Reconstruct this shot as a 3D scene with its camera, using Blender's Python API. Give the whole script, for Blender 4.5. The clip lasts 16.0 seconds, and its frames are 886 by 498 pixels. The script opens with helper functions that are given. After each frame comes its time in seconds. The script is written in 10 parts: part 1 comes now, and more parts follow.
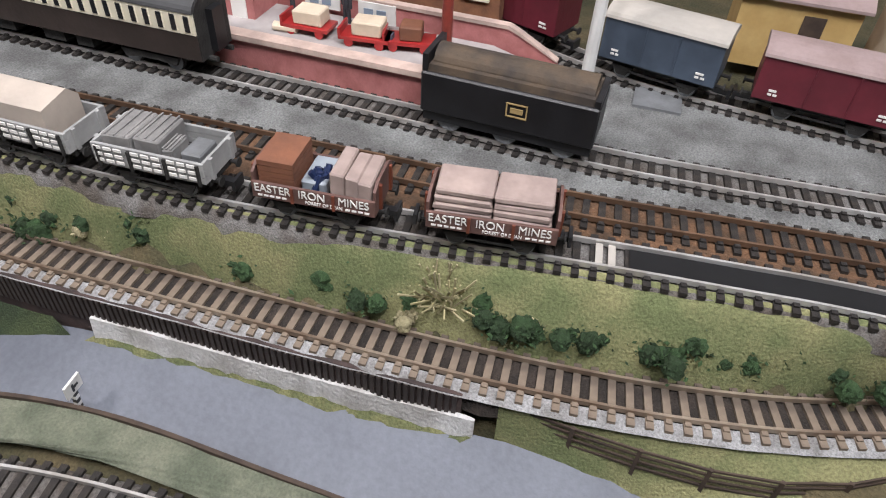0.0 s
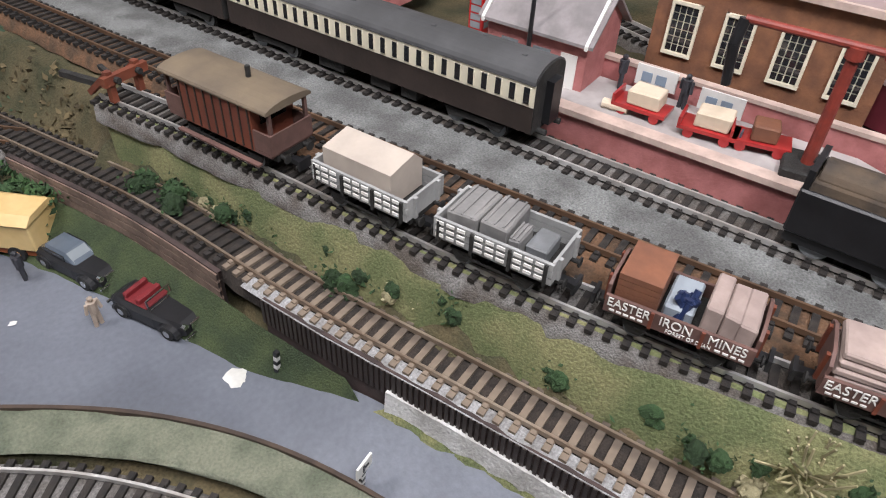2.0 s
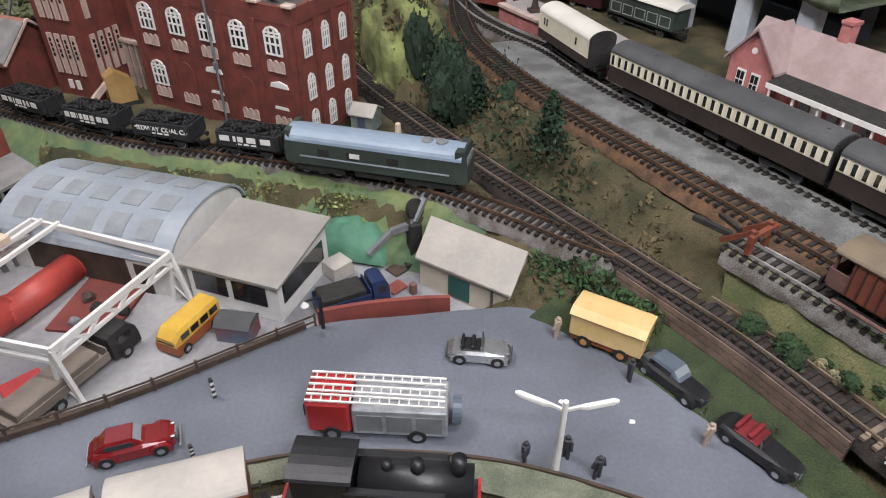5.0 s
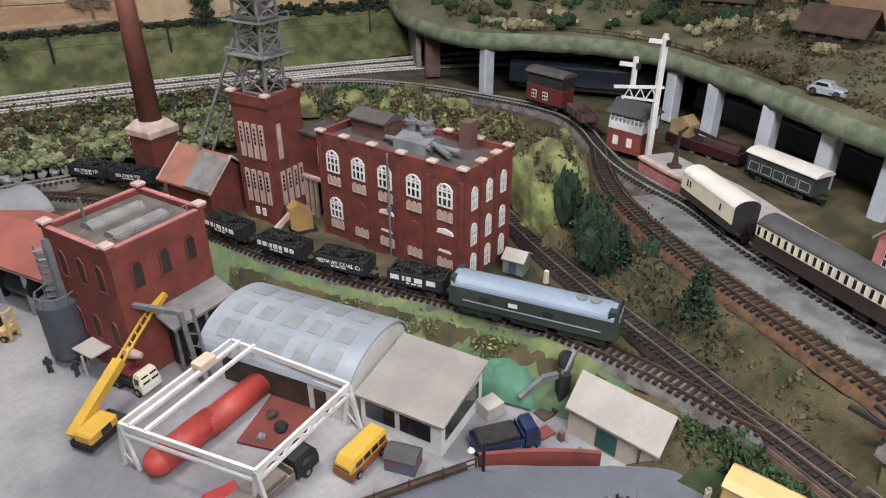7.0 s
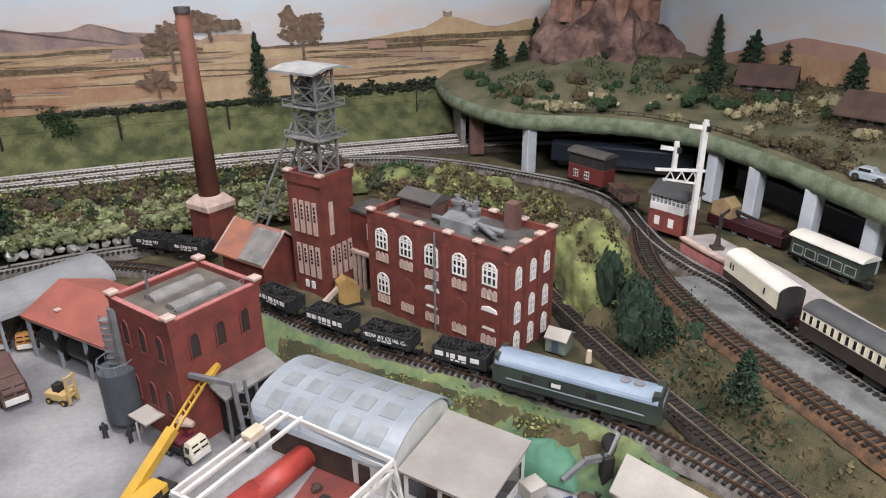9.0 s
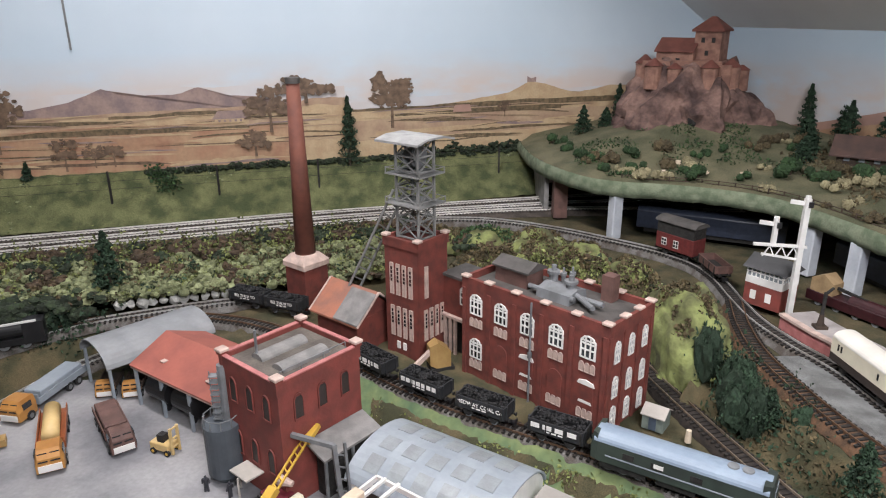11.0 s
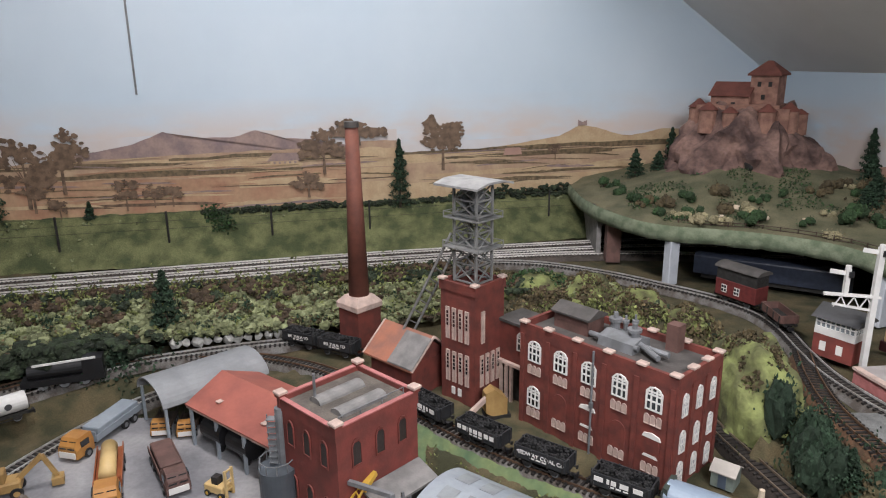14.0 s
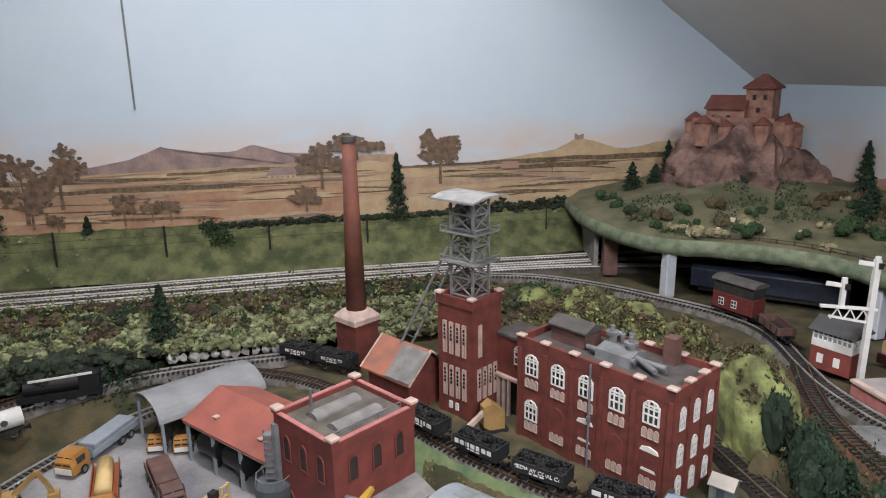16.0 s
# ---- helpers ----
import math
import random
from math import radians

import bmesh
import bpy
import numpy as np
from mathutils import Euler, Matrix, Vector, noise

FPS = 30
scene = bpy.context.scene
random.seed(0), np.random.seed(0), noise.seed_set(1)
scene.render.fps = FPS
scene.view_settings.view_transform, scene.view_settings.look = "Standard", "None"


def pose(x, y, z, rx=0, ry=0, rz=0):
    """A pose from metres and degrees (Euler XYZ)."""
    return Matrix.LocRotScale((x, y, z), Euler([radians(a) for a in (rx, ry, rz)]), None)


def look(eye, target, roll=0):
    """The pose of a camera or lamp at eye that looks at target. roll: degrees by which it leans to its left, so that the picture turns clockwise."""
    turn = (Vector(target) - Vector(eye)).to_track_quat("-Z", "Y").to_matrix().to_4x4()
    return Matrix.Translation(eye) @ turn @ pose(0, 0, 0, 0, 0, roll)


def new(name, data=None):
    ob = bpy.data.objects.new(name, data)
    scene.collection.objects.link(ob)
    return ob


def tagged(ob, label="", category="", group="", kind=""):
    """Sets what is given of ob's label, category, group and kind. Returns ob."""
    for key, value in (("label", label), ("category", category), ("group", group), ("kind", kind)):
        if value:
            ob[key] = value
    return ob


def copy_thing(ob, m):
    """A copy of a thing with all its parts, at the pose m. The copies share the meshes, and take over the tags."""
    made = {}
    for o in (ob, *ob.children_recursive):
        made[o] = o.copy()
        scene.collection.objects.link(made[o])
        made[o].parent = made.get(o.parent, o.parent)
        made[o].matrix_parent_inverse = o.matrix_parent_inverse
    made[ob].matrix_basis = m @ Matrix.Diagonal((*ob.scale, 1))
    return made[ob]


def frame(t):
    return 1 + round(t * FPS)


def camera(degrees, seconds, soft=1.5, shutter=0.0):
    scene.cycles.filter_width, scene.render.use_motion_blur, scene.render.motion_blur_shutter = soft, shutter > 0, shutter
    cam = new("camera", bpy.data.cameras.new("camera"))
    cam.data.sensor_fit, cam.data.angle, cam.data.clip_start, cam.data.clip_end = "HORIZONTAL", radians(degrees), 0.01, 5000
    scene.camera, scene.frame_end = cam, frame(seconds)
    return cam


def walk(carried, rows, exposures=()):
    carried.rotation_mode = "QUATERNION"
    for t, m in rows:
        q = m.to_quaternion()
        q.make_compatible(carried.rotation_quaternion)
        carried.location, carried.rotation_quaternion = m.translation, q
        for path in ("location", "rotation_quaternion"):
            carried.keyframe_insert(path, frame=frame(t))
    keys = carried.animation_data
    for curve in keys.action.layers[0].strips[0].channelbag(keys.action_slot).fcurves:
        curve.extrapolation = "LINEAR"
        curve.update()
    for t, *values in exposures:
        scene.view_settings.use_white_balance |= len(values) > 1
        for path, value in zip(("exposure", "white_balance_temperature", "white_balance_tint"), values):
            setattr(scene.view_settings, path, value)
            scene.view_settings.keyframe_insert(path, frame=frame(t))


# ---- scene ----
cam = camera(66.0, 16.0, soft=1.1)
PATH = [
    (0, (0.521, 0.036, 0.213), (1.796, 0.785, -1.133), 3.7),
    (0.5, (0.513, 0.037, 0.223), (1.717, 0.911, -1.114), 3.4),
    (1, (0.511, 0.111, 0.223), (1.658, 1.105, -1.08), 3.2),
    (1.5, (0.512, 0.133, 0.209), (1.581, 1.229, -1.078), 3.0),
    (2, (0.506, 0.135, 0.21), (1.527, 1.272, -1.08), 2.9),
    (2.5, (0.493, 0.139, 0.211), (1.471, 1.326, -1.067), 2.9),
    (3, (0.482, 0.15, 0.216), (1.423, 1.369, -1.06), 2.8),
    (3.5, (0.471, 0.2, 0.219), (1.337, 1.478, -1.053), 2.5),
    (4, (0.391, 0.226, 0.243), (1.108, 1.613, -1.007), 1.7),
    (4.5, (0.326, 0.222, 0.272), (0.833, 1.72, -0.953), 0.6),
    (5, (0.287, 0.234, 0.29), (0.726, 1.787, -0.891), 0.1),
    (5.2, (0.277, 0.24, 0.303), (0.687, 1.807, -0.871), 0.1),
    (7.5, (0.211, 0.223, 0.384), (0.398, 1.995, -0.525), -0.1),
    (8.5, (0.21, 0.217, 0.391), (0.354, 2.03, -0.442), -0.2),
    (10.8, (0.163, 0.206, 0.426), (0.13, 2.093, -0.234), -0.6),
    (11, (0.158, 0.211, 0.424), (0.103, 2.1, -0.229), -0.4),
    (11.5, (0.133, 0.209, 0.427), (0.027, 2.106, -0.196), -0.4),
    (12, (0.125, 0.218, 0.424), (-0.036, 2.12, -0.173), -0.5),
    (12.5, (0.132, 0.215, 0.428), (-0.059, 2.121, -0.147), -0.5),
    (13, (0.127, 0.218, 0.426), (-0.065, 2.127, -0.137), -0.5),
    (13.5, (0.132, 0.218, 0.428), (-0.045, 2.132, -0.124), -0.5),
    (14, (0.131, 0.219, 0.427), (-0.037, 2.137, -0.113), -0.6),
    (14.5, (0.133, 0.218, 0.429), (-0.037, 2.138, -0.101), -0.7),
    (15, (0.135, 0.217, 0.429), (-0.038, 2.14, -0.091), -0.8),
    (15.5, (0.134, 0.217, 0.429), (-0.035, 2.144, -0.081), -0.8),
    (16, (0.134, 0.218, 0.429), (-0.031, 2.146, -0.075), -0.8),
]
walk(cam, [(t, look(eye, target, roll)) for t, eye, target, roll in PATH],
     exposures=((0, -0.30), (1, -0.32), (3, -0.26), (5, -0.30), (7.5, -0.12), (11, 0.0), (12.5, -0.12), (16, -0.20)))

# ---- place ----
# world, sun-less loft room: daylight-white ceiling lamps
world = bpy.data.worlds.new("world")
scene.world = world
world.use_nodes = True
world.node_tree.nodes["Background"].inputs["Color"].default_value = (0.75, 0.85, 1.0, 1)
world.node_tree.nodes["Background"].inputs["Strength"].default_value = 0.2


def lamp(name, x, y, z, sx, sy, watts, colour, target):
    data = bpy.data.lights.new(name, "AREA")
    data.shape, data.size, data.size_y, data.energy, data.color = "RECTANGLE", sx, sy, watts, colour
    ob = new(name, data)
    ob.matrix_world = look((x, y, z), target)
    return ob


lamp("ceiling_lamp", 0.62, 0.18, 0.86, 0.9, 0.10, 11.5, (0.98, 0.96, 1.0), (0.62, 0.70, 0))
lamp("ceiling_lamp", 0.66, -0.30, 0.94, 0.8, 0.10, 22, (0.96, 0.95, 1.0), (0.78, 0.3, 0))
lamp("ceiling_lamp", -0.16, 0.82, 1.40, 0.45, 0.14, 18.5, (1.0, 0.955, 0.97), (0.45, 1.45, 0.1))
scene.view_settings.exposure = 0.0


# ---- materials ----
def mat(name, c1, c2=None, rough=0.7, scale=120.0, metal=0.0, bump=0.25, spread=0.18, coat=0.0, island=0.0, fine=0.0):
    m = bpy.data.materials.new(name)
    m.use_nodes = True
    nt = m.node_tree
    bs = nt.nodes["Principled BSDF"]
    co = nt.nodes.new("ShaderNodeTexCoord")
    n1, n2 = nt.nodes.new("ShaderNodeTexNoise"), nt.nodes.new("ShaderNodeTexNoise")
    n1.inputs["Scale"].default_value, n2.inputs["Scale"].default_value = scale, fine or scale * 7
    n1.inputs["Detail"].default_value, n2.inputs["Detail"].default_value = 6, 3
    ramp = nt.nodes.new("ShaderNodeValToRGB")
    c2 = c2 or tuple(v * (1 - spread * 1.6) for v in c1)
    ramp.color_ramp.elements[0].color, ramp.color_ramp.elements[1].color = (*c2, 1), (*c1, 1)
    ramp.color_ramp.elements[0].position, ramp.color_ramp.elements[1].position = 0.38, 0.62
    mix = nt.nodes.new("ShaderNodeMix")
    mix.data_type, mix.blend_type = "RGBA", "MULTIPLY"
    mix.inputs["Factor"].default_value = spread
    hsv = nt.nodes.new("ShaderNodeHueSaturation")
    info = nt.nodes.new("ShaderNodeObjectInfo")
    span = nt.nodes.new("ShaderNodeMapRange")
    span.inputs["To Min"].default_value, span.inputs["To Max"].default_value = 1 - island, 1 + island
    geo = nt.nodes.new("ShaderNodeNewGeometry")
    L = nt.links.new
    L(co.outputs["Object"], n1.inputs["Vector"])
    L(co.outputs["Object"], n2.inputs["Vector"])
    L(n1.outputs["Fac"], ramp.inputs["Fac"])
    L(ramp.outputs["Color"], mix.inputs["A"])
    L(n2.outputs["Fac"], mix.inputs["B"])
    if island:
        L(geo.outputs["Random Per Island"], span.inputs["Value"])
        L(span.outputs["Result"], hsv.inputs["Value"])
    L(mix.outputs["Result"], hsv.inputs["Color"])
    L(hsv.outputs["Color"], bs.inputs["Base Color"])
    bs.inputs["Roughness"].default_value, bs.inputs["Metallic"].default_value = rough, metal
    if coat:
        bs.inputs["Coat Weight"].default_value = coat
    if bump:
        b = nt.nodes.new("ShaderNodeBump")
        b.inputs["Strength"].default_value, b.inputs["Distance"].default_value = bump, 0.001
        L(n2.outputs["Fac"], b.inputs["Height"])
        L(b.outputs["Normal"], bs.inputs["Normal"])
    return m


def glass_mat(name, colour, rough=0.08):
    m = mat(name, colour, rough=rough, bump=0, spread=0.05)
    m.node_tree.nodes["Principled BSDF"].inputs["Coat Weight"].default_value = 0.6
    return m


M = {}
for key, args in {
    "grass": dict(c1=(0.17, 0.20, 0.045), c2=(0.085, 0.095, 0.03), rough=0.95, scale=28, bump=0.9, spread=0.6),
    "lawn": dict(c1=(0.35, 0.34, 0.16), c2=(0.20, 0.235, 0.10), rough=0.95, scale=34, bump=1.0, spread=0.75, fine=700),
    "verge": dict(c1=(0.085, 0.115, 0.045), c2=(0.045, 0.07, 0.03), rough=0.95, scale=40, bump=1.0, spread=0.8, fine=800),
    "scrub": dict(c1=(0.165, 0.13, 0.065), c2=(0.065, 0.066, 0.03), rough=0.95, scale=26, bump=1.0, spread=0.8, fine=600),
    "moss": dict(c1=(0.24, 0.25, 0.18), c2=(0.14, 0.16, 0.11), rough=0.95, scale=50, bump=0.9, spread=0.6, fine=700),
    "road": dict(c1=(0.175, 0.19, 0.225), c2=(0.115, 0.125, 0.15), rough=0.62, scale=9, bump=0.3, spread=0.35, fine=300),
    "concrete": dict(c1=(0.39, 0.385, 0.39), c2=(0.20, 0.20, 0.215), rough=0.85, scale=8, bump=0.25, spread=0.35, fine=180),
    "ballast": dict(c1=(0.30, 0.285, 0.27), c2=(0.15, 0.125, 0.105), rough=0.95, scale=60, bump=1.0, spread=0.9, fine=900),
    "ballast_pale": dict(c1=(0.36, 0.37, 0.36), c2=(0.20, 0.20, 0.195), rough=0.95, scale=38, bump=1.0, spread=0.9, fine=900),
    "ballast_brown": dict(c1=(0.06, 0.045, 0.036), c2=(0.03, 0.024, 0.02), rough=0.95, scale=120, bump=1.0, spread=0.7),
    "ballast_rust": dict(c1=(0.20, 0.105, 0.055), c2=(0.10, 0.06, 0.035), rough=0.95, scale=90, bump=1.0, spread=0.6),
    "sleeper_brown": dict(c1=(0.175, 0.135, 0.10), c2=(0.075, 0.058, 0.045), rough=0.85, scale=40, bump=0.4, island=0.35),
    "sleeper": dict(c1=(0.028, 0.022, 0.018), c2=(0.012, 0.010, 0.009), rough=0.75, scale=200, bump=0.4, island=0.3),
    "rail": dict(c1=(0.85, 0.84, 0.82), c2=(0.58, 0.54, 0.50), rough=0.38, scale=30, metal=0.62, bump=0.0),
    "ballast_main": dict(c1=(0.17, 0.14, 0.12), c2=(0.09, 0.075, 0.065), rough=0.95, scale=40, bump=0.8, spread=0.8, fine=700),
    "sleeper_main": dict(c1=(0.09, 0.075, 0.065), c2=(0.05, 0.042, 0.036), rough=0.85, scale=200, bump=0.4, island=0.3),
    "rail_main": dict(c1=(0.92, 0.88, 0.83), c2=(0.70, 0.66, 0.62), rough=0.45, scale=14, metal=0.15, bump=0.0),
    "wall_drab": dict(c1=(0.28, 0.19, 0.145), c2=(0.17, 0.115, 0.09), rough=0.9, scale=60, bump=0.5, spread=0.5),
    "wall_dark": dict(c1=(0.085, 0.055, 0.05), c2=(0.045, 0.032, 0.03), rough=0.85, scale=60, bump=0.5, spread=0.4),
    "plaster": dict(c1=(0.78, 0.77, 0.75), c2=(0.50, 0.48, 0.45), rough=0.9, scale=45, bump=1.0, spread=0.5, fine=500),
    "foam_light": dict(c1=(0.35, 0.38, 0.20), c2=(0.18, 0.20, 0.095), rough=0.95, scale=70, bump=1.0, spread=0.7, island=0.45, fine=600),
    "foam_brown": dict(c1=(0.15, 0.10, 0.06), c2=(0.07, 0.05, 0.032), rough=0.95, scale=70, bump=1.0, spread=0.7, island=0.35, fine=600),
    "foam_dark": dict(c1=(0.055, 0.08, 0.04), c2=(0.025, 0.036, 0.02), rough=0.95, scale=70, bump=1.0, spread=0.7, island=0.35, fine=600),
    "ballast_white": dict(c1=(0.52, 0.52, 0.52), c2=(0.32, 0.31, 0.30), rough=0.95, scale=70, bump=1.0, spread=0.8, fine=800),
    "pit_shade": dict(c1=(0.006, 0.006, 0.007), rough=0.95, scale=60, bump=0.0),
    "felt": dict(c1=(0.19, 0.165, 0.14), c2=(0.11, 0.095, 0.082), rough=0.9, scale=30, bump=0.6, spread=0.5, fine=400),
    "rail_mid": dict(c1=(0.44, 0.36, 0.28), c2=(0.25, 0.18, 0.13), rough=0.42, scale=22, metal=0.6, bump=0.0),
    "rail_old": dict(c1=(0.22, 0.13, 0.08), c2=(0.12, 0.075, 0.05), rough=0.55, scale=30, metal=0.5, bump=0.0),
    "brick": dict(c1=(0.21, 0.052, 0.038), c2=(0.135, 0.038, 0.03), rough=0.75, scale=60, bump=0.3),
    "brick_red": dict(c1=(0.25, 0.058, 0.045), c2=(0.17, 0.045, 0.036), rough=0.7, scale=40, bump=0.3),
    "brick_pink": dict(c1=(0.52, 0.20, 0.19), c2=(0.42, 0.15, 0.14), rough=0.8, scale=90, bump=0.5),
    "brick_brown": dict(c1=(0.27, 0.12, 0.06), c2=(0.18, 0.08, 0.045), rough=0.85, scale=90, bump=0.5),
    "stone_trim": dict(c1=(0.66, 0.50, 0.43), rough=0.7, scale=60),
    "white": dict(c1=(0.78, 0.77, 0.74), rough=0.55, scale=40, spread=0.1, bump=0.1),
    "cream": dict(c1=(0.80, 0.74, 0.58), rough=0.45, scale=40, spread=0.08, bump=0.1),
    "tan": dict(c1=(0.72, 0.60, 0.46), c2=(0.62, 0.51, 0.38), rough=0.8, scale=50, spread=0.15),
    "tarp": dict(c1=(0.52, 0.45, 0.38), c2=(0.42, 0.36, 0.31), rough=0.75, scale=30, spread=0.1),
    "black": dict(c1=(0.016, 0.016, 0.018), rough=0.42, scale=60, bump=0.1),
    "soot": dict(c1=(0.03, 0.028, 0.026), c2=(0.015, 0.014, 0.013), rough=0.8, scale=150, bump=0.5),
    "coal": dict(c1=(0.02, 0.02, 0.021), rough=0.5, scale=300, bump=1.0, island=0.5),
    "roof_grey": dict(c1=(0.085, 0.085, 0.088), c2=(0.06, 0.06, 0.062), rough=0.7, scale=30),
    "roof_slate": dict(c1=(0.10, 0.09, 0.085), c2=(0.07, 0.065, 0.06), rough=0.75, scale=60),
    "roof_pale": dict(c1=(0.50, 0.46, 0.41), c2=(0.42, 0.39, 0.35), rough=0.8, scale=30),
    "roof_tile": dict(c1=(0.31, 0.28, 0.28), rough=0.8, scale=60, island=0.12),
    "roof_mauve": dict(c1=(0.36, 0.27, 0.26), c2=(0.30, 0.22, 0.21), rough=0.8, scale=60),
    "roof_red": dict(c1=(0.42, 0.13, 0.095), c2=(0.33, 0.105, 0.08), rough=0.6, scale=25),
    "roof_olive": dict(c1=(0.19, 0.145, 0.095), c2=(0.13, 0.10, 0.07), rough=0.75, scale=25),
    "roof_orange": dict(c1=(0.42, 0.165, 0.10), c2=(0.30, 0.14, 0.10), rough=0.7, scale=40),
    "dirty_glass": dict(c1=(0.36, 0.40, 0.44), c2=(0.29, 0.33, 0.37), rough=0.4, scale=20, spread=0.2),
    "skylight": dict(c1=(0.30, 0.33, 0.34), c2=(0.25, 0.27, 0.28), rough=0.3, scale=60),
    "maroon": dict(c1=(0.16, 0.022, 0.035), c2=(0.12, 0.018, 0.028), rough=0.5, scale=40),
    "slate_blue": dict(c1=(0.075, 0.10, 0.14), rough=0.5, scale=40),
    "bauxite": dict(c1=(0.22, 0.06, 0.03), c2=(0.15, 0.042, 0.025), rough=0.6, scale=50),
    "dull_brown": dict(c1=(0.17, 0.09, 0.075), c2=(0.11, 0.06, 0.05), rough=0.7, scale=60),
    "wagon_grey": dict(c1=(0.40, 0.40, 0.39), c2=(0.29, 0.29, 0.285), rough=0.7, scale=50),
    "crate_grey": dict(c1=(0.26, 0.25, 0.24), c2=(0.18, 0.175, 0.17), rough=0.8, scale=60),
    "timber_pink": dict(c1=(0.44, 0.34, 0.30), c2=(0.32, 0.245, 0.22), rough=0.85, scale=50),
    "timber": dict(c1=(0.24, 0.095, 0.05), c2=(0.17, 0.07, 0.04), rough=0.75, scale=50),
    "timber_dark": dict(c1=(0.075, 0.05, 0.035), c2=(0.045, 0.03, 0.022), rough=0.8, scale=90),
    "umber": dict(c1=(0.045, 0.032, 0.027), rough=0.5, scale=50),
    "coach_blue": dict(c1=(0.27, 0.34, 0.42), c2=(0.22, 0.28, 0.36), rough=0.45, scale=20),
    "loco_green": dict(c1=(0.05, 0.07, 0.055), c2=(0.035, 0.045, 0.04), rough=0.45, scale=30),
    "steel": dict(c1=(0.22, 0.23, 0.24), c2=(0.15, 0.155, 0.16), rough=0.5, scale=60),
    "headframe": dict(c1=(0.26, 0.26, 0.25), c2=(0.19, 0.19, 0.185), rough=0.6, scale=60),
    "silver": dict(c1=(0.70, 0.71, 0.72), rough=0.25, scale=30, metal=0.8, bump=0),
    "red": dict(c1=(0.45, 0.03, 0.03), rough=0.35, scale=30, bump=0.05, coat=0.3),
    "red_tank": dict(c1=(0.52, 0.075, 0.06), rough=0.5, scale=30, bump=0.1),
    "dark_red": dict(c1=(0.22, 0.012, 0.014), rough=0.25, scale=30, bump=0, coat=0.5),
    "yellow": dict(c1=(0.68, 0.42, 0.06), c2=(0.60, 0.36, 0.05), rough=0.45, scale=40, bump=0.1),
    "yellow_pale": dict(c1=(0.72, 0.52, 0.24), c2=(0.64, 0.44, 0.18), rough=0.5, scale=30, bump=0.1),
    "orange": dict(c1=(0.50, 0.24, 0.06), c2=(0.42, 0.19, 0.05), rough=0.5, scale=30, bump=0.1),
    "orange_brown": dict(c1=(0.36, 0.10, 0.03), rough=0.5, scale=30, bump=0.1),
    "mustard": dict(c1=(0.42, 0.27, 0.10), c2=(0.33, 0.20, 0.07), rough=0.6, scale=40),
    "teal": dict(c1=(0.02, 0.10, 0.085), rough=0.5, scale=40),
    "green_tarp": dict(c1=(0.10, 0.25, 0.16), c2=(0.06, 0.17, 0.11), rough=0.7, scale=30),
    "navy": dict(c1=(0.02, 0.035, 0.10), rough=0.4, scale=40),
    "car_blue": dict(c1=(0.13, 0.16, 0.20), rough=0.25, scale=30, bump=0, coat=0.6),
    "chrome": dict(c1=(0.75, 0.75, 0.75), rough=0.15, scale=30, metal=1.0, bump=0),
    "rubber": dict(c1=(0.018, 0.018, 0.018), rough=0.8, scale=90),
    "rock": dict(c1=(0.36, 0.22, 0.18), c2=(0.10, 0.06, 0.055), rough=0.9, scale=22, bump=1.0, spread=0.7),
    "castle_stone": dict(c1=(0.38, 0.21, 0.155), c2=(0.24, 0.125, 0.095), rough=0.9, scale=60, bump=0.8, spread=0.3),
    "castle_roof": dict(c1=(0.19, 0.065, 0.048), rough=0.8, scale=60),
    "white_rock": dict(c1=(0.75, 0.74, 0.70), c2=(0.55, 0.54, 0.50), rough=0.9, scale=60),
    "leaf": dict(c1=(0.045, 0.095, 0.03), c2=(0.022, 0.05, 0.018), rough=0.85, scale=60, bump=0.6, island=0.45),
    "leaf_fir": dict(c1=(0.030, 0.065, 0.032), c2=(0.016, 0.036, 0.018), rough=0.85, scale=60, bump=0.6, island=0.4),
    "leaf_pale": dict(c1=(0.24, 0.27, 0.09), c2=(0.13, 0.15, 0.05), rough=0.9, scale=40, bump=0.6, island=0.4),
    "leaf_straw": dict(c1=(0.42, 0.37, 0.23), c2=(0.28, 0.25, 0.13), rough=0.9, scale=40, bump=0.3, island=0.35),
    "bark": dict(c1=(0.07, 0.045, 0.03), rough=0.9, scale=90),
    "figure": dict(c1=(0.05, 0.05, 0.06), rough=0.7, scale=60),
    "figure_pale": dict(c1=(0.50, 0.40, 0.32), rough=0.7, scale=60),
    "lintel": dict(c1=(0.82, 0.80, 0.76), rough=0.5, scale=40, spread=0.06, bump=0),
    "wall_sky": dict(c1=(0.60, 0.70, 0.78), c2=(0.54, 0.65, 0.74), rough=0.75, scale=2.2, spread=0.04, bump=0.03),
    "ceiling": dict(c1=(0.84, 0.82, 0.80), rough=0.9, scale=3, spread=0.05, bump=0.05),
    "print_haze": dict(c1=(0.64, 0.58, 0.55), c2=(0.63, 0.64, 0.67), rough=0.6, scale=5, spread=0.1, bump=0),
    "print_mount": dict(c1=(0.27, 0.20, 0.20), c2=(0.42, 0.30, 0.26), rough=0.6, scale=26, spread=0.35, bump=0),
    "print_far": dict(c1=(0.55, 0.40, 0.26), c2=(0.44, 0.29, 0.20), rough=0.6, scale=20, spread=0.3, bump=0),
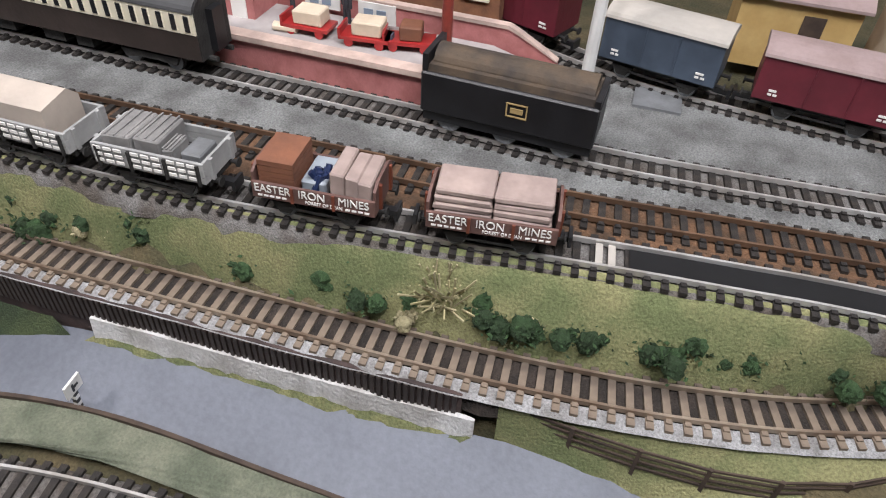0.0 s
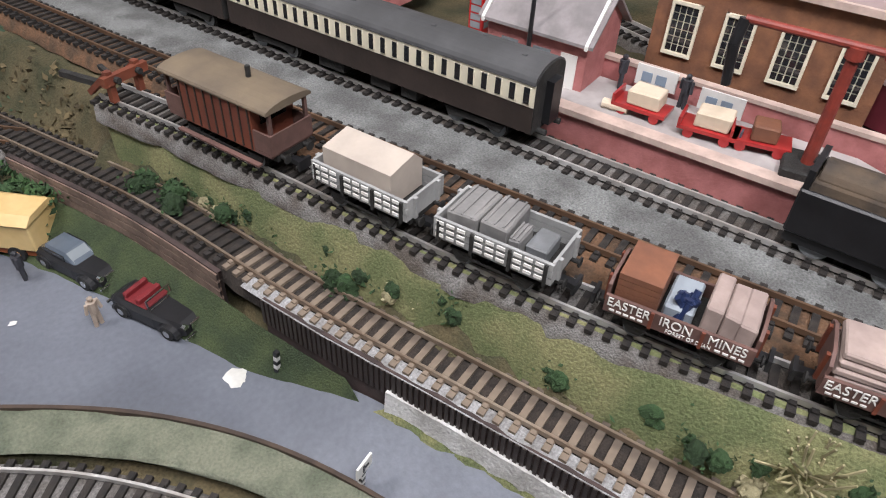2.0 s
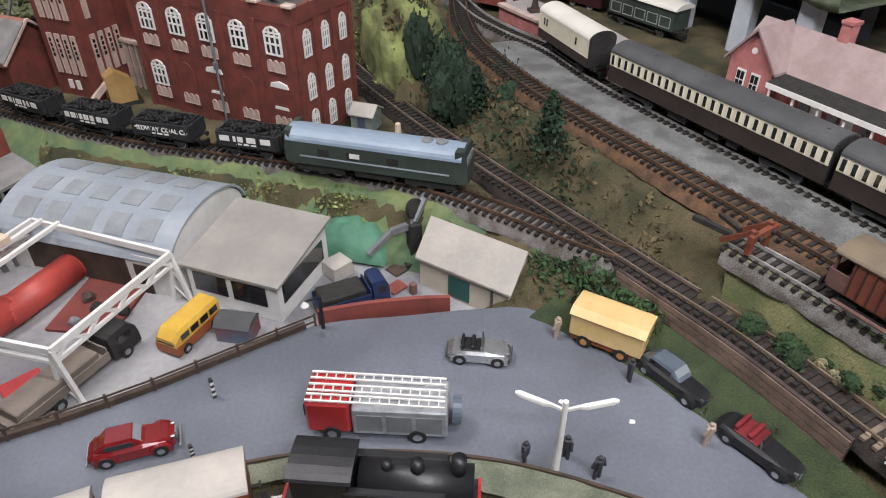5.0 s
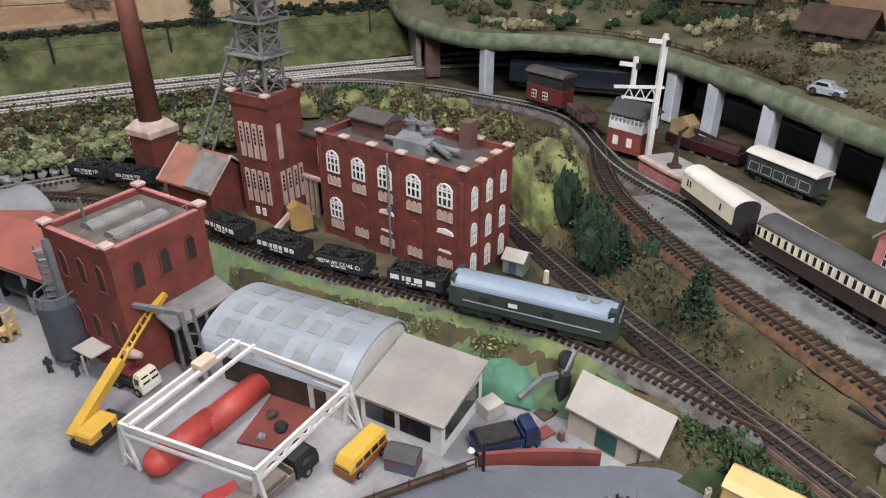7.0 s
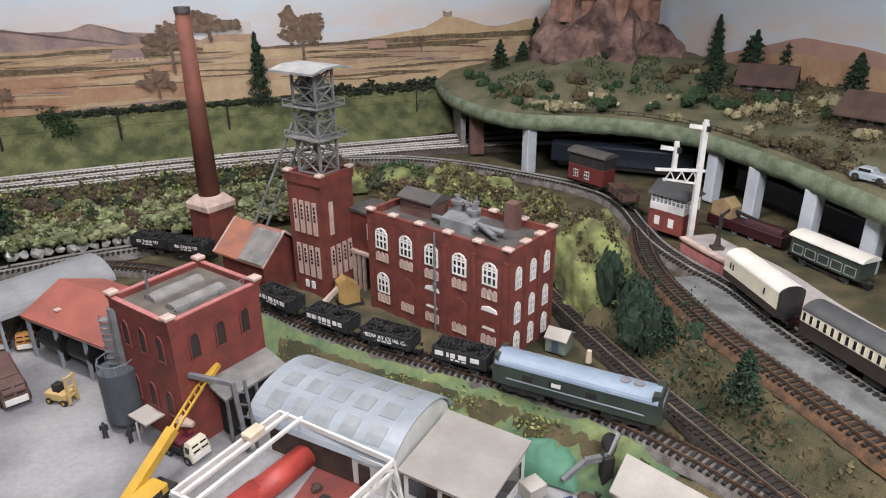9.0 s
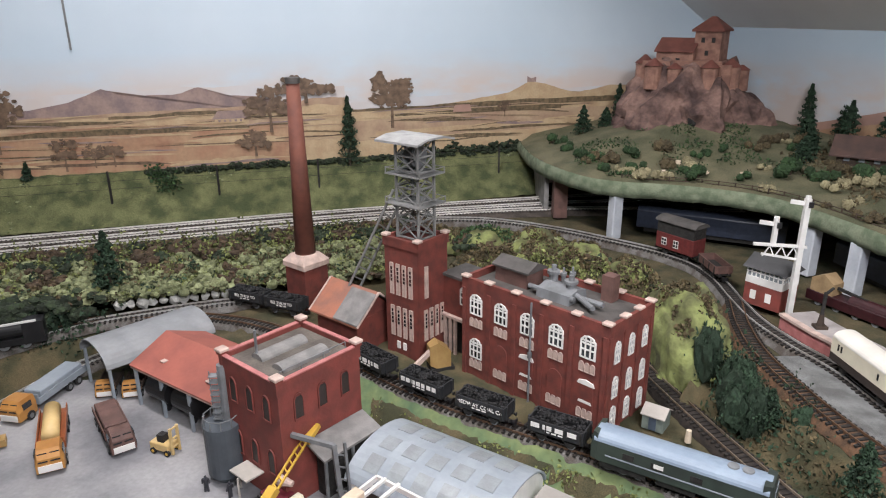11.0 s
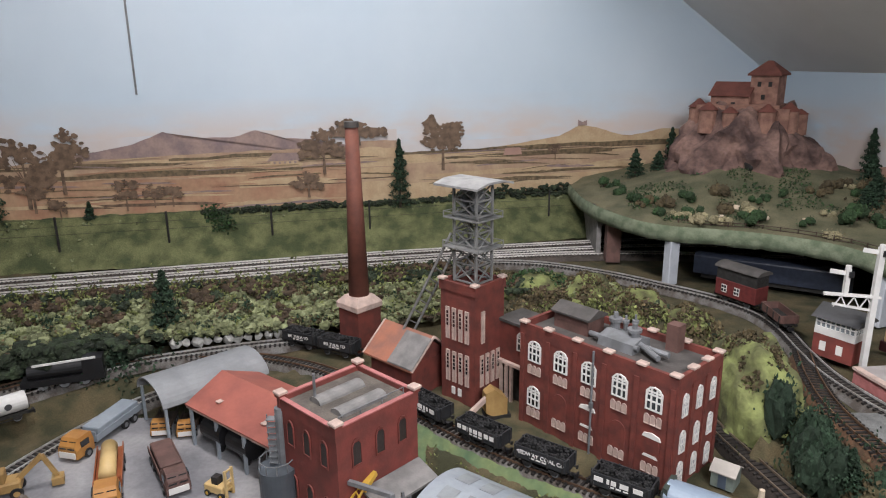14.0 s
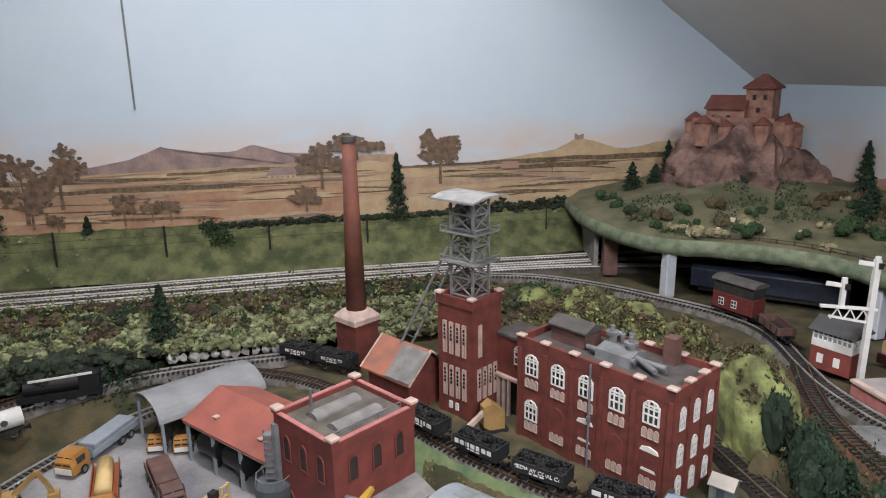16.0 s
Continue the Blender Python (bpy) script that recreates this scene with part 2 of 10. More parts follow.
    "print_wheat": dict(c1=(0.62, 0.47, 0.29), c2=(0.54, 0.38, 0.23), rough=0.6, scale=30, spread=0.3, bump=0),
    "print_earth": dict(c1=(0.46, 0.25, 0.155), c2=(0.55, 0.36, 0.22), rough=0.6, scale=18, spread=0.35, bump=0),
    "print_hedge": dict(c1=(0.13, 0.10, 0.055), c2=(0.27, 0.19, 0.11), rough=0.6, scale=90, spread=0.5, bump=0),
    "print_tree": dict(c1=(0.13, 0.085, 0.055), c2=(0.26, 0.17, 0.11), rough=0.6, scale=90, spread=0.5, bump=0),
    "print_moor": dict(c1=(0.50, 0.30, 0.23), c2=(0.40, 0.25, 0.21), rough=0.6, scale=9, spread=0.2, bump=0),
}.items():
    M[key] = mat(key, **args)
M["glass"] = glass_mat("glass", (0.02, 0.022, 0.025))
M["glass_pale"] = glass_mat("glass_pale", (0.25, 0.28, 0.30))


# soft clouds and a warm haze painted low on the sky-blue boards
nt = M["wall_sky"].node_tree
bs = nt.nodes["Principled BSDF"]
flat = bs.inputs["Base Color"].links[0].from_socket
co = nt.nodes.new("ShaderNodeTexCoord")
split = nt.nodes.new("ShaderNodeSeparateXYZ")
band = nt.nodes.new("ShaderNodeValToRGB")
for at, v in ((0.0, 1.0), (0.30, 0.95), (0.46, 0.45), (0.62, 0.0)):
    e = band.color_ramp.elements[0] if at == 0 else band.color_ramp.elements.new(at) if at < 0.62 else band.color_ramp.elements[-1]
    e.position, e.color = at, (v, v, v, 1)
span = nt.nodes.new("ShaderNodeMapRange")
span.inputs["From Min"].default_value, span.inputs["From Max"].default_value = 0.16, 0.46
puff = nt.nodes.new("ShaderNodeTexNoise")
puff.inputs["Scale"].default_value, puff.inputs["Detail"].default_value = 5.5, 7
squash = nt.nodes.new("ShaderNodeMapping")
squash.inputs["Scale"].default_value = (1, 1, 2.6)
cut = nt.nodes.new("ShaderNodeMapRange")
cut.inputs["From Min"].default_value, cut.inputs["From Max"].default_value = 0.30, 0.56
both = nt.nodes.new("ShaderNodeMath")
both.operation = "MULTIPLY"
blend = nt.nodes.new("ShaderNodeMix")
blend.data_type = "RGBA"
blend.inputs["B"].default_value = (0.64, 0.55, 0.50, 1)
for a, b in ((co.outputs["Object"], split.inputs["Vector"]), (split.outputs["Z"], span.inputs["Value"]), (span.outputs["Result"], band.inputs["Fac"]), (co.outputs["Object"], squash.inputs["Vector"]), (squash.outputs["Vector"], puff.inputs["Vector"]), (puff.outputs["Fac"], cut.inputs["Value"]), (band.outputs["Color"], both.inputs[0]), (cut.outputs["Result"], both.inputs[1]), (both.outputs["Value"], blend.inputs["Factor"]), (flat, blend.inputs["A"]), (blend.outputs["Result"], bs.inputs["Base Color"])):
    nt.links.new(a, b)


# ---- building helpers ----
def box(bm, x, y, z, sx, sy, sz, rz=0.0, taper=1.0, bevel=0.0):
    """A box centred on x, y that stands on z; taper narrows its top."""
    r = bmesh.ops.create_cube(bm, size=1.0)["verts"]
    c, s = math.cos(rz), math.sin(rz)
    for v in r:
        k = taper if v.co.z > 0 else 1.0
        px, py = v.co.x * sx * k, v.co.y * sy * k
        v.co = Vector((x + px * c - py * s, y + px * s + py * c, z + (v.co.z + 0.5) * sz))
    if bevel:
        bmesh.ops.bevel(bm, geom=list({e for v in r for e in v.link_edges}), offset=bevel, segments=1, affect="EDGES")
    return bm


def tube(bm, a, b, r1, r2=None, n=10):
    """A round bar from a to b."""
    a, b = Vector(a), Vector(b)
    m = Matrix.Translation((a + b) / 2) @ (b - a).to_track_quat("Z", "Y").to_matrix().to_4x4()
    bmesh.ops.create_cone(bm, cap_ends=True, segments=n, radius1=r1, radius2=r1 if r2 is None else r2, depth=(b - a).length, matrix=m)
    return bm


def bar(bm, a, b, w, h=None):
    """A square bar from a to b."""
    a, b = Vector(a), Vector(b)
    m = Matrix.Translation((a + b) / 2) @ (b - a).to_track_quat("Z", "Y").to_matrix().to_4x4() @ Matrix.Diagonal((w, h or w, (b - a).length, 1))
    bmesh.ops.create_cube(bm, size=1.0, matrix=m)
    return bm


def prism(bm, profile, x0, x1, axis="x"):
    """Extrudes a closed profile of (across, up) from x0 to x1 along an axis."""
    def at(u, p):
        return (u, p[0], p[1]) if axis == "x" else (p[0], u, p[1])
    a = [bm.verts.new(at(x0, p)) for p in profile]
    b = [bm.verts.new(at(x1, p)) for p in profile]
    n = len(profile)
    for i in range(n):
        bm.faces.new((a[i], a[(i + 1) % n], b[(i + 1) % n], b[i]))
    bm.faces.new(a[::-1])
    bm.faces.new(b)
    bmesh.ops.recalc_face_normals(bm, faces=bm.faces)
    return bm


def part(name, bm, material, parent=None, label="", smooth=False):
    me = bpy.data.meshes.new(name)
    bmesh.ops.recalc_face_normals(bm, faces=bm.faces)
    bm.to_mesh(me)
    bm.free()
    if smooth:
        me.polygons.foreach_set("use_smooth", [True] * len(me.polygons))
    me.materials.append(M[material] if isinstance(material, str) else material)
    ob = new(name, me)
    if parent:
        ob.parent = parent
    if label:
        ob["label"] = label
    return ob


def piece(name, mesh, parent, x=0, y=0, z=0, rz=0):
    """One more object on a mesh that is there already."""
    ob = new(name, mesh)
    ob.parent = parent
    ob.matrix_basis = pose(x, y, z, 0, 0, rz)
    return ob


def thing(name, label, category, x=0, y=0, z=0, rz=0, group="", kind=""):
    ob = new(name)
    ob.empty_display_size = 0.02
    ob.matrix_basis = pose(x, y, z, 0, 0, rz)
    return tagged(ob, label, category, group, kind)


def B():
    return bmesh.new()


def spline(points, step=0.01):
    """A smooth way through points, as a list of places at even steps."""
    p = [Vector(q) for q in points]
    p = [p[0] * 2 - p[1], *p, p[-1] * 2 - p[-2]]
    fine = []
    for a, b, c, d in zip(p, p[1:], p[2:], p[3:]):
        for k in range(24):
            t = k / 24
            fine.append(0.5 * (2 * b + (c - a) * t + (2 * a - 5 * b + 4 * c - d) * t * t + (3 * b - a - 3 * c + d) * t ** 3))
    fine.append(p[-2])
    out, left = [fine[0].copy()], step
    for a, b in zip(fine, fine[1:]):
        gap = (b - a).length
        at = 0.0
        while gap - at >= left:
            at += left
            out.append(a.lerp(b, at / gap))
            left = step
        left -= gap - at
    return out


def sideways(way, i):
    d = way[min(i + 1, len(way) - 1)] - way[max(i - 1, 0)]
    return Vector((-d.y, d.x, 0)).normalized(), math.atan2(d.y, d.x)


# ---- plan: the lines of track (rail tops) ----
LINES = {
    "A": [(0.08, 1.650, 0), (0.22, 1.640, 0), (0.35, 1.580, 0), (0.45, 1.505, 0), (0.53, 1.435, 0), (0.577, 1.365, 0), (0.590, 1.29, 0), (0.588, 1.21, 0), (0.590, 1.13, 0), (0.607, 1.055, 0), (0.634, 0.975, 0), (0.652, 0.850, 0), (0.717, 0.605, 0), (0.780, 0.363, 0), (0.818, 0.215, 0), (0.838, 0.130, 0), (0.862, 0.055, 0), (0.90, -0.05, 0), (0.95, -0.2, 0)],
    "G": [(0.584, 1.20, 0), (0.562, 1.11, 0), (0.553, 1.02, 0), (0.566, 0.90, 0), (0.588, 0.802, 0), (0.614, 0.705, 0), (0.640, 0.611, 0), (0.700, 0.410, 0), (0.750, 0.250, 0), (0.791, 0.122, 0), (0.822, 0.040, 0), (0.86, -0.06, 0), (0.91, -0.2, 0)],
    "B": [(0.606, 0.570, 0), (0.630, 0.500, 0), (0.654, 0.415, 0), (0.683, 0.310, 0), (0.710, 0.230, 0), (0.733, 0.170, 0), (0.760, 0.105, 0), (0.785, 0.040, 0), (0.81, -0.03, 0), (0.86, -0.2, 0)],
    "H": [(0.99, 0.62, 0), (0.972, 0.45, 0), (0.955, 0.27, 0), (0.943, 0.15, 0), (0.952, 0.06, 0), (0.968, -0.03, 0), (1.01, -0.2, 0)],
    "C": [(0.395, 1.16, -0.045), (0.428, 1.015, -0.045), (0.479, 0.845, -0.045), (0.521, 0.72, -0.043), (0.560, 0.610, -0.042), (0.596, 0.505, -0.040), (0.627, 0.375, -0.040), (0.6565, 0.277, -0.040), (0.684, 0.185, -0.040), (0.711, 0.102, -0.040), (0.741, 0.028, -0.040), (0.78, -0.04, -0.040), (0.86, -0.15, -0.040)],
    "E": [(0.553, 0.628, -0.043), (0.522, 0.668, -0.045), (0.480, 0.728, -0.048), (0.420, 0.795, -0.050), (0.330, 0.862, -0.050), (0.240, 0.915, -0.050), (0.160, 0.963, -0.050), (0.080, 1.020, -0.050), (0.0, 1.090, -0.050), (-0.09, 1.165, -0.050), (-0.20, 1.225, -0.050), (-0.33, 1.255, -0.055), (-0.49, 1.235, -0.060), (-0.64, 1.16, -0.07), (-0.78, 1.02, -0.08)],
    "E2": [(-0.10, 1.335, -0.045), (-0.22, 1.303, -0.045), (-0.35, 1.268, -0.05), (-0.50, 1.215, -0.06), (-0.64, 1.13, -0.08)],
    "Y": [(-0.36, 1.215, -0.085), (-0.44, 1.165, -0.095), (-0.505, 1.06, -0.105), (-0.545, 0.93, -0.108), (-0.58, 0.75, -0.11)],
    "D": [(0.10, 0.485, -0.085), (0.20, 0.497, -0.085), (0.275, 0.492, -0.085), (0.347, 0.468, -0.085), (0.405, 0.440, -0.085), (0.450, 0.405, -0.085), (0.497, 0.362, -0.085), (0.538, 0.305, -0.085), (0.568, 0.24, -0.085), (0.592, 0.16, -0.085), (0.612, 0.05, -0.085), (0.635, -0.1, -0.085)],
    "D2": [(0.30, 0.43, -0.085), (0.38, 0.41, -0.085), (0.44, 0.37, -0.085), (0.49, 0.315, -0.085), (0.528, 0.245, -0.085), (0.555, 0.16, -0.085), (0.575, 0.05, -0.085), (0.595, -0.1, -0.085)],
    "K1": [(-1.05, 1.405, 0), (-0.6, 1.553, 0), (-0.2, 1.685, 0), (0.2, 1.79, 0), (0.55, 1.86, 0), (0.95, 1.86, 0)],
    "K2": [(-1.05, 1.355, 0), (-0.6, 1.503, 0), (-0.2, 1.637, 0), (0.2, 1.742, 0), (0.55, 1.80, 0), (0.95, 1.78, 0)],
    "K3": [(-1.05, 1.305, 0), (-0.6, 1.455, 0), (-0.2, 1.590, 0), (0.15, 1.695, 0), (0.45, 1.735, 0), (0.80, 1.71, 0)],
}
WAYS = {k: spline(v, 0.0082) for k, v in LINES.items()}


def along(line, y):
    """The place and heading of a line where it passes a given y."""
    way = WAYS[line]
    i = min(range(len(way)), key=lambda j: abs(way[j].y - y))
    return way[i], sideways(way, i)[1]


# ---- ground ----
FIXED = []
for k, way in WAYS.items():
    FIXED += [(q.x, q.y, q.z - 0.0065) for q in way[::3]]
    if k in "ABGHCDE":
        for i in range(0, len(way), 4):
            s = sideways(way, i)[0]
            FIXED += [(*(way[i] + s * w).to_2d(), way[i].z - 0.0065) for w in (-0.016, 0.016)]
ROAD_Z, YARD_Z = -0.090, -0.113


def patch(x0, x1, y0, y1, z, step=0.03):
    for i in range(int((x1 - x0) / step) + 1):
        for j in range(int((y1 - y0) / step) + 1):
            FIXED.append((x0 + i * step, y0 + j * step, z))


patch(-0.6, 0.02, 0.45, 1.1, YARD_Z - 0.004)
patch(0.02, 0.30, 0.68, 0.83, YARD_Z - 0.004)
patch(0.30, 0.44, 0.66, 0.72, YARD_Z - 0.004)
patch(0.06, 0.44, 0.53, 0.60, ROAD_Z)
patch(0.44, 0.50, 0.47, 0.59, ROAD_Z)
patch(0.50, 0.56, 0.42, 0.48, ROAD_Z)
FIXED += [(x, y, ROAD_Z) for x, y in ((0.555, 0.40), (0.57, 0.37), (0.59, 0.32), (0.605, 0.27), (0.615, 0.24), (0.635, 0.18), (0.65, 0.12), (0.665, 0.06), (0.60, 0.36), (0.625, 0.28), (0.57, 0.44))]
patch(0.14, 0.36, 0.99, 1.20, -0.045)
patch(0.68, 1.05, 0.3, 1.2, 0.006)
patch(0.87, 1.05, -0.2, 0.3, -0.006)
patch(-0.2, 0.12, 1.12, 1.30, -0.045)
FIXED += [(x, y, -0.125) for x, y in ((0.44, 0.705), (0.36, 0.76), (0.25, 0.838), (0.16, 0.885), (0.06, 0.945), (-0.02, 0.99), (0.40, 0.735), (0.30, 0.80), (0.20, 0.86), (0.11, 0.915), (-0.10, 1.07), (-0.2, 1.12))]
FIXED += [(x, y, -0.10) for x, y in ((0.515, 0.560), (0.535, 0.52), (0.552, 0.480), (0.575, 0.420), (0.59, 0.38), (0.597, 0.360), (0.610, 0.32), (0.620, 0.290), (0.63, 0.25), (0.642, 0.215), (0.655, 0.17), (0.668, 0.125), (0.48, 0.61), (0.56, 0.50), (0.585, 0.44))]
# the planted banks
FIXED += [(0.46, 1.02, 0.015), (0.49, 1.10, 0.03), (0.455, 1.12, 0.035), (0.43, 1.20, 0.035), (0.38, 1.27, 0.03), (0.30, 1.33, 0.03), (0.20, 1.36, 0.025), (0.45, 0.985, 0.0), (0.475, 0.96, -0.01)]
FIXED += [(-0.9, 1.60, 0.02), (-0.6, 1.70, 0.02), (-0.2, 1.82, 0.03), (0.2, 1.93, 0.03), (-0.62, 1.38, -0.03), (-0.3, 1.43, -0.02), (0.0, 1.47, -0.01)]
FX = np.array(FIXED)


def level(x, y):
    """Height of the ground, from the levels of what lies near."""
    d2 = (FX[:, 0] - x) ** 2 + (FX[:, 1] - y) ** 2 + 1.2e-4
    w = d2 ** -2.2
    return float((w * FX[:, 2]).sum() / w.sum())


def sheet(name, left, right, material, lift, cross=10, step=0.012, kind="structure", label="", rough_z=0.0, category="", ruled=None):
    """A strip of ground cover between two lines."""
    n = max(4, int(sum((Vector(b) - Vector(a)).length for a, b in zip(left, left[1:])) / step))
    def even(pts):
        w = spline([(*p, 0) for p in pts], 0.002)
        return [w[round(i * (len(w) - 1) / n)] for i in range(n + 1)]
    l, r = even(left), even(right)
    bm = B()
    rows = []
    for a, b in zip(l, r):
        row = []
        for k in range(cross + 1):
            p = a.lerp(b, k / cross)
            z = (level(p.x, p.y) if ruled is None else ruled[0] + (ruled[1] - ruled[0]) * (k / cross) ** (ruled[2] if len(ruled) > 2 else 1)) + lift + rough_z * noise.noise((p.x * 90, p.y * 90, 3))
            row.append(bm.verts.new((p.x, p.y, z)))
        rows.append(row)
    for p, q in zip(rows, rows[1:]):
        for k in range(cross):
            bm.faces.new((p[k], p[k + 1], q[k + 1], q[k]))
    ob = part(name, bm, material, smooth=True)
    return tagged(ob, label or name.replace("_", " "), category or name.split("_")[0], "", kind)


VERGE = [(0.470, 0.622), (0.515, 0.560), (0.552, 0.480), (0.575, 0.420), (0.597, 0.360), (0.620, 0.290), (0.642, 0.215), (0.668, 0.125), (0.695, 0.04), (0.73, -0.04), (0.775, -0.14), (0.83, -0.26)]
KERB = [(0.03, 0.515), (0.12, 0.525), (0.25, 0.531), (0.33, 0.515), (0.400, 0.487), (0.456, 0.450), (0.524, 0.394), (0.570, 0.335), (0.600, 0.268), (0.622, 0.18), (0.645, 0.08), (0.67, -0.05), (0.70, -0.16), (0.74, -0.28)]
EDGE = [(0.02, 0.592), (0.09, 0.602), (0.165, 0.618), (0.235, 0.640), (0.300, 0.660), (0.37, 0.652), (0.435, 0.643), (0.480, 0.628)]


def inside(outline, x, y):
    odd = False
    for (xa, ya), (xb, yb) in zip(outline, outline[1:] + outline[:1]):
        if (ya > y) != (yb > y) and x < xa + (y - ya) / (yb - ya) * (xb - xa):
            odd = not odd
    return odd


WALL_FOOT = [(q.x - 0.012, q.y - 0.002) for q in WAYS["C"][::6] if 0.0 < q.y < 0.60]
ROAD_OUTLINE = EDGE + WALL_FOOT + VERGE[-3:] + KERB[::-1]


def ground_sheet():
    x0, x1, y0, y1, s = -1.25, 1.35, -0.35, 2.05, 0.0125
    nx, ny = round((x1 - x0) / s), round((y1 - y0) / s)
    bm = B()
    grid = []
    for j in range(ny + 1):
        row = []
        for i in range(nx + 1):
            x, y = x0 + i * s, y0 + j * s
            z = level(x, y)
            z += 0.0025 * noise.noise((x * 30, y * 30, 0)) + 0.0015 * noise.noise((x * 90, y * 90, 5)) - 0.010
            if 0 < x < 0.84 and -0.3 < y < 0.68 and inside(ROAD_OUTLINE, x, y):
                z = min(z, ROAD_Z - 0.006)
            row.append(bm.verts.new((x, y, z)))
        grid.append(row)
    for a, b in zip(grid, grid[1:]):
        for i in range(nx):
            bm.faces.new((a[i], a[i + 1], b[i + 1], b[i]))
    tagged(part("ground", bm, "scrub", smooth=True), "olive and brown scatter grass over layout baseboard", "ground", kind="structure")


ground_sheet()


# ---- track ----
def track(key, ballast, rail="rail", skip=(), width=0.0225, shoulder=1.65, wood="sleeper", head=0.0007):
    way = WAYS[key]
    t = thing("railway_track", f"model railway track, dark sleepers, {'bright' if rail == 'rail' else 'rusty'} rails on ballast", "track", kind="structure")
    for side in (-1, 1):
        bm = B()
        prev = None
        for i, q in enumerate(way):
            s, _ = sideways(way, i)
            c = q + s * side * 0.00865
            ring = [bm.verts.new(c + s * dx + Vector((0, 0, dz))) for dx, dz in ((-head, 0), (head, 0), (head, -0.003), (-head, -0.003))]
            if prev:
                for k in range(4):
                    bm.faces.new((prev[k], prev[(k + 1) % 4], ring[(k + 1) % 4], ring[k]))
            prev = ring
        part("rail", bm, rail, t)
    if key in ("A", "B", "C", "G", "H"):
        bm = B()
        box(bm, 0, 0, -0.0050, 0.0036, 0.0305, 0.0024)
        for side in (-1, 1):
            box(bm, 0, 0.0105 * side, -0.0028, 0.0028, 0.0024, 0.0012)
        first = part("sleeper", bm, wood, t)
        first.matrix_basis = pose(*way[0], 0, 0, math.degrees(sideways(way, 0)[1]))
        worn, oiled = first.data, first.data.copy()
        oiled.materials[0] = M["sleeper"]
        if wood == "sleeper_brown":
            first.data = oiled
        for i, q in enumerate(way[1:], 1):
            piece("sleeper", worn if q.y < 0.43 else oiled, t, q.x, q.y, q.z, math.degrees(sideways(way, i)[1]))
    else:
        bm = B()
        for i, q in enumerate(way):
            if i in skip:
                continue
            _, a = sideways(way, i)
            box(bm, q.x, q.y, q.z - 0.0050, 0.0036, 0.0305, 0.0024, a)
            for side in (-1, 1):
                box(bm, q.x - math.sin(a) * 0.0105 * side, q.y + math.cos(a) * 0.0105 * side, q.z - 0.0028, 0.0028, 0.0024, 0.0012, a)
        tagged(part("sleeper", bm, wood, t), kind="stuff")
    bm = B()
    prev = None
    for i, q in enumerate(way):
        s, _ = sideways(way, i)
        wob = [0.003 * noise.noise((q.x * 60, q.y * 60, k)) for k in range(2)]
        ring = [bm.verts.new(q + s * dx + Vector((0, 0, dz))) for dx, dz in ((-width / 1.2 + wob[0], -0.016), (-width / shoulder, -0.0046), (0, -0.0042), (width / shoulder, -0.0046), (width / 1.2 + wob[1], -0.016))]
        if prev:
            for k in range(4):
                bm.faces.new((prev[k], prev[k + 1], ring[k + 1], ring[k]))
        prev = ring
    part("ballast", bm, ballast, t, smooth=True)
    return t


track("A", "ballast")
track("G", "ballast_rust", "rail_old")
track("B", "ballast", width=0.0198, shoulder=1.36)
track("H", "ballast")
track("C", "ballast_brown", "rail_mid", width=0.0198, shoulder=1.36, wood="sleeper_brown")
track("E", "ballast", "rail_old")
track("E2", "ballast")
track("Y", "ballast")
track("D", "ballast")
track("D2", "ballast", "rail_old")
for key in ("K1", "K2", "K3"):
    track(key, "ballast_main", "rail_main", wood="sleeper_main", head=0.0011)


def flat_area(name, outline, z, material, label, category):
    """A level area with a smooth outline."""
    bm = B()
    f = bm.faces.new([bm.verts.new((x, y, z)) for x, y in outline])
    bmesh.ops.triangulate(bm, faces=[f])
    return tagged(part(name, bm, material), label, category, "", "structure")


def smooth_line(pts, step=0.015):
    return [(q.x, q.y) for q in spline([(*p, 0) for p in pts], step)]

M["verge_bright"] = mat("verge_bright", (0.25, 0.265, 0.115), (0.09, 0.115, 0.045), rough=0.95, scale=26, bump=1.0, spread=0.85, fine=420)

M["bank_green"] = mat("bank_green", (0.24, 0.29, 0.12), (0.10, 0.17, 0.09), rough=0.95, scale=16, bump=0.9, spread=0.5)
M["road_pale"] = mat("road_pale", (0.46, 0.42, 0.41), (0.36, 0.33, 0.32), rough=0.9, scale=40)
M["hill_grass"] = mat("hill_grass", (0.235, 0.215, 0.125), (0.125, 0.13, 0.07), rough=0.95, scale=16, bump=1.0, spread=0.7, fine=500)
M["moss_dull"] = mat("moss_dull", (0.26, 0.30, 0.20), (0.14, 0.18, 0.11), rough=0.95, scale=46, bump=0.9, spread=0.4)
M["chimney_brick"] = mat("chimney_brick", (0.20, 0.07, 0.045), (0.14, 0.05, 0.035), rough=0.75, scale=40)
M["pillar"] = mat("pillar", (0.55, 0.58, 0.62), (0.46, 0.49, 0.54), rough=0.7, scale=30)

# ---- the loft room ----
WU, WN, WP = Vector((0.953, 0.303, 0)), Vector((-0.303, 0.953, 0)), Vector((-0.247, 1.84, 0))
WYAW = math.degrees(math.atan2(0.303, 0.953))


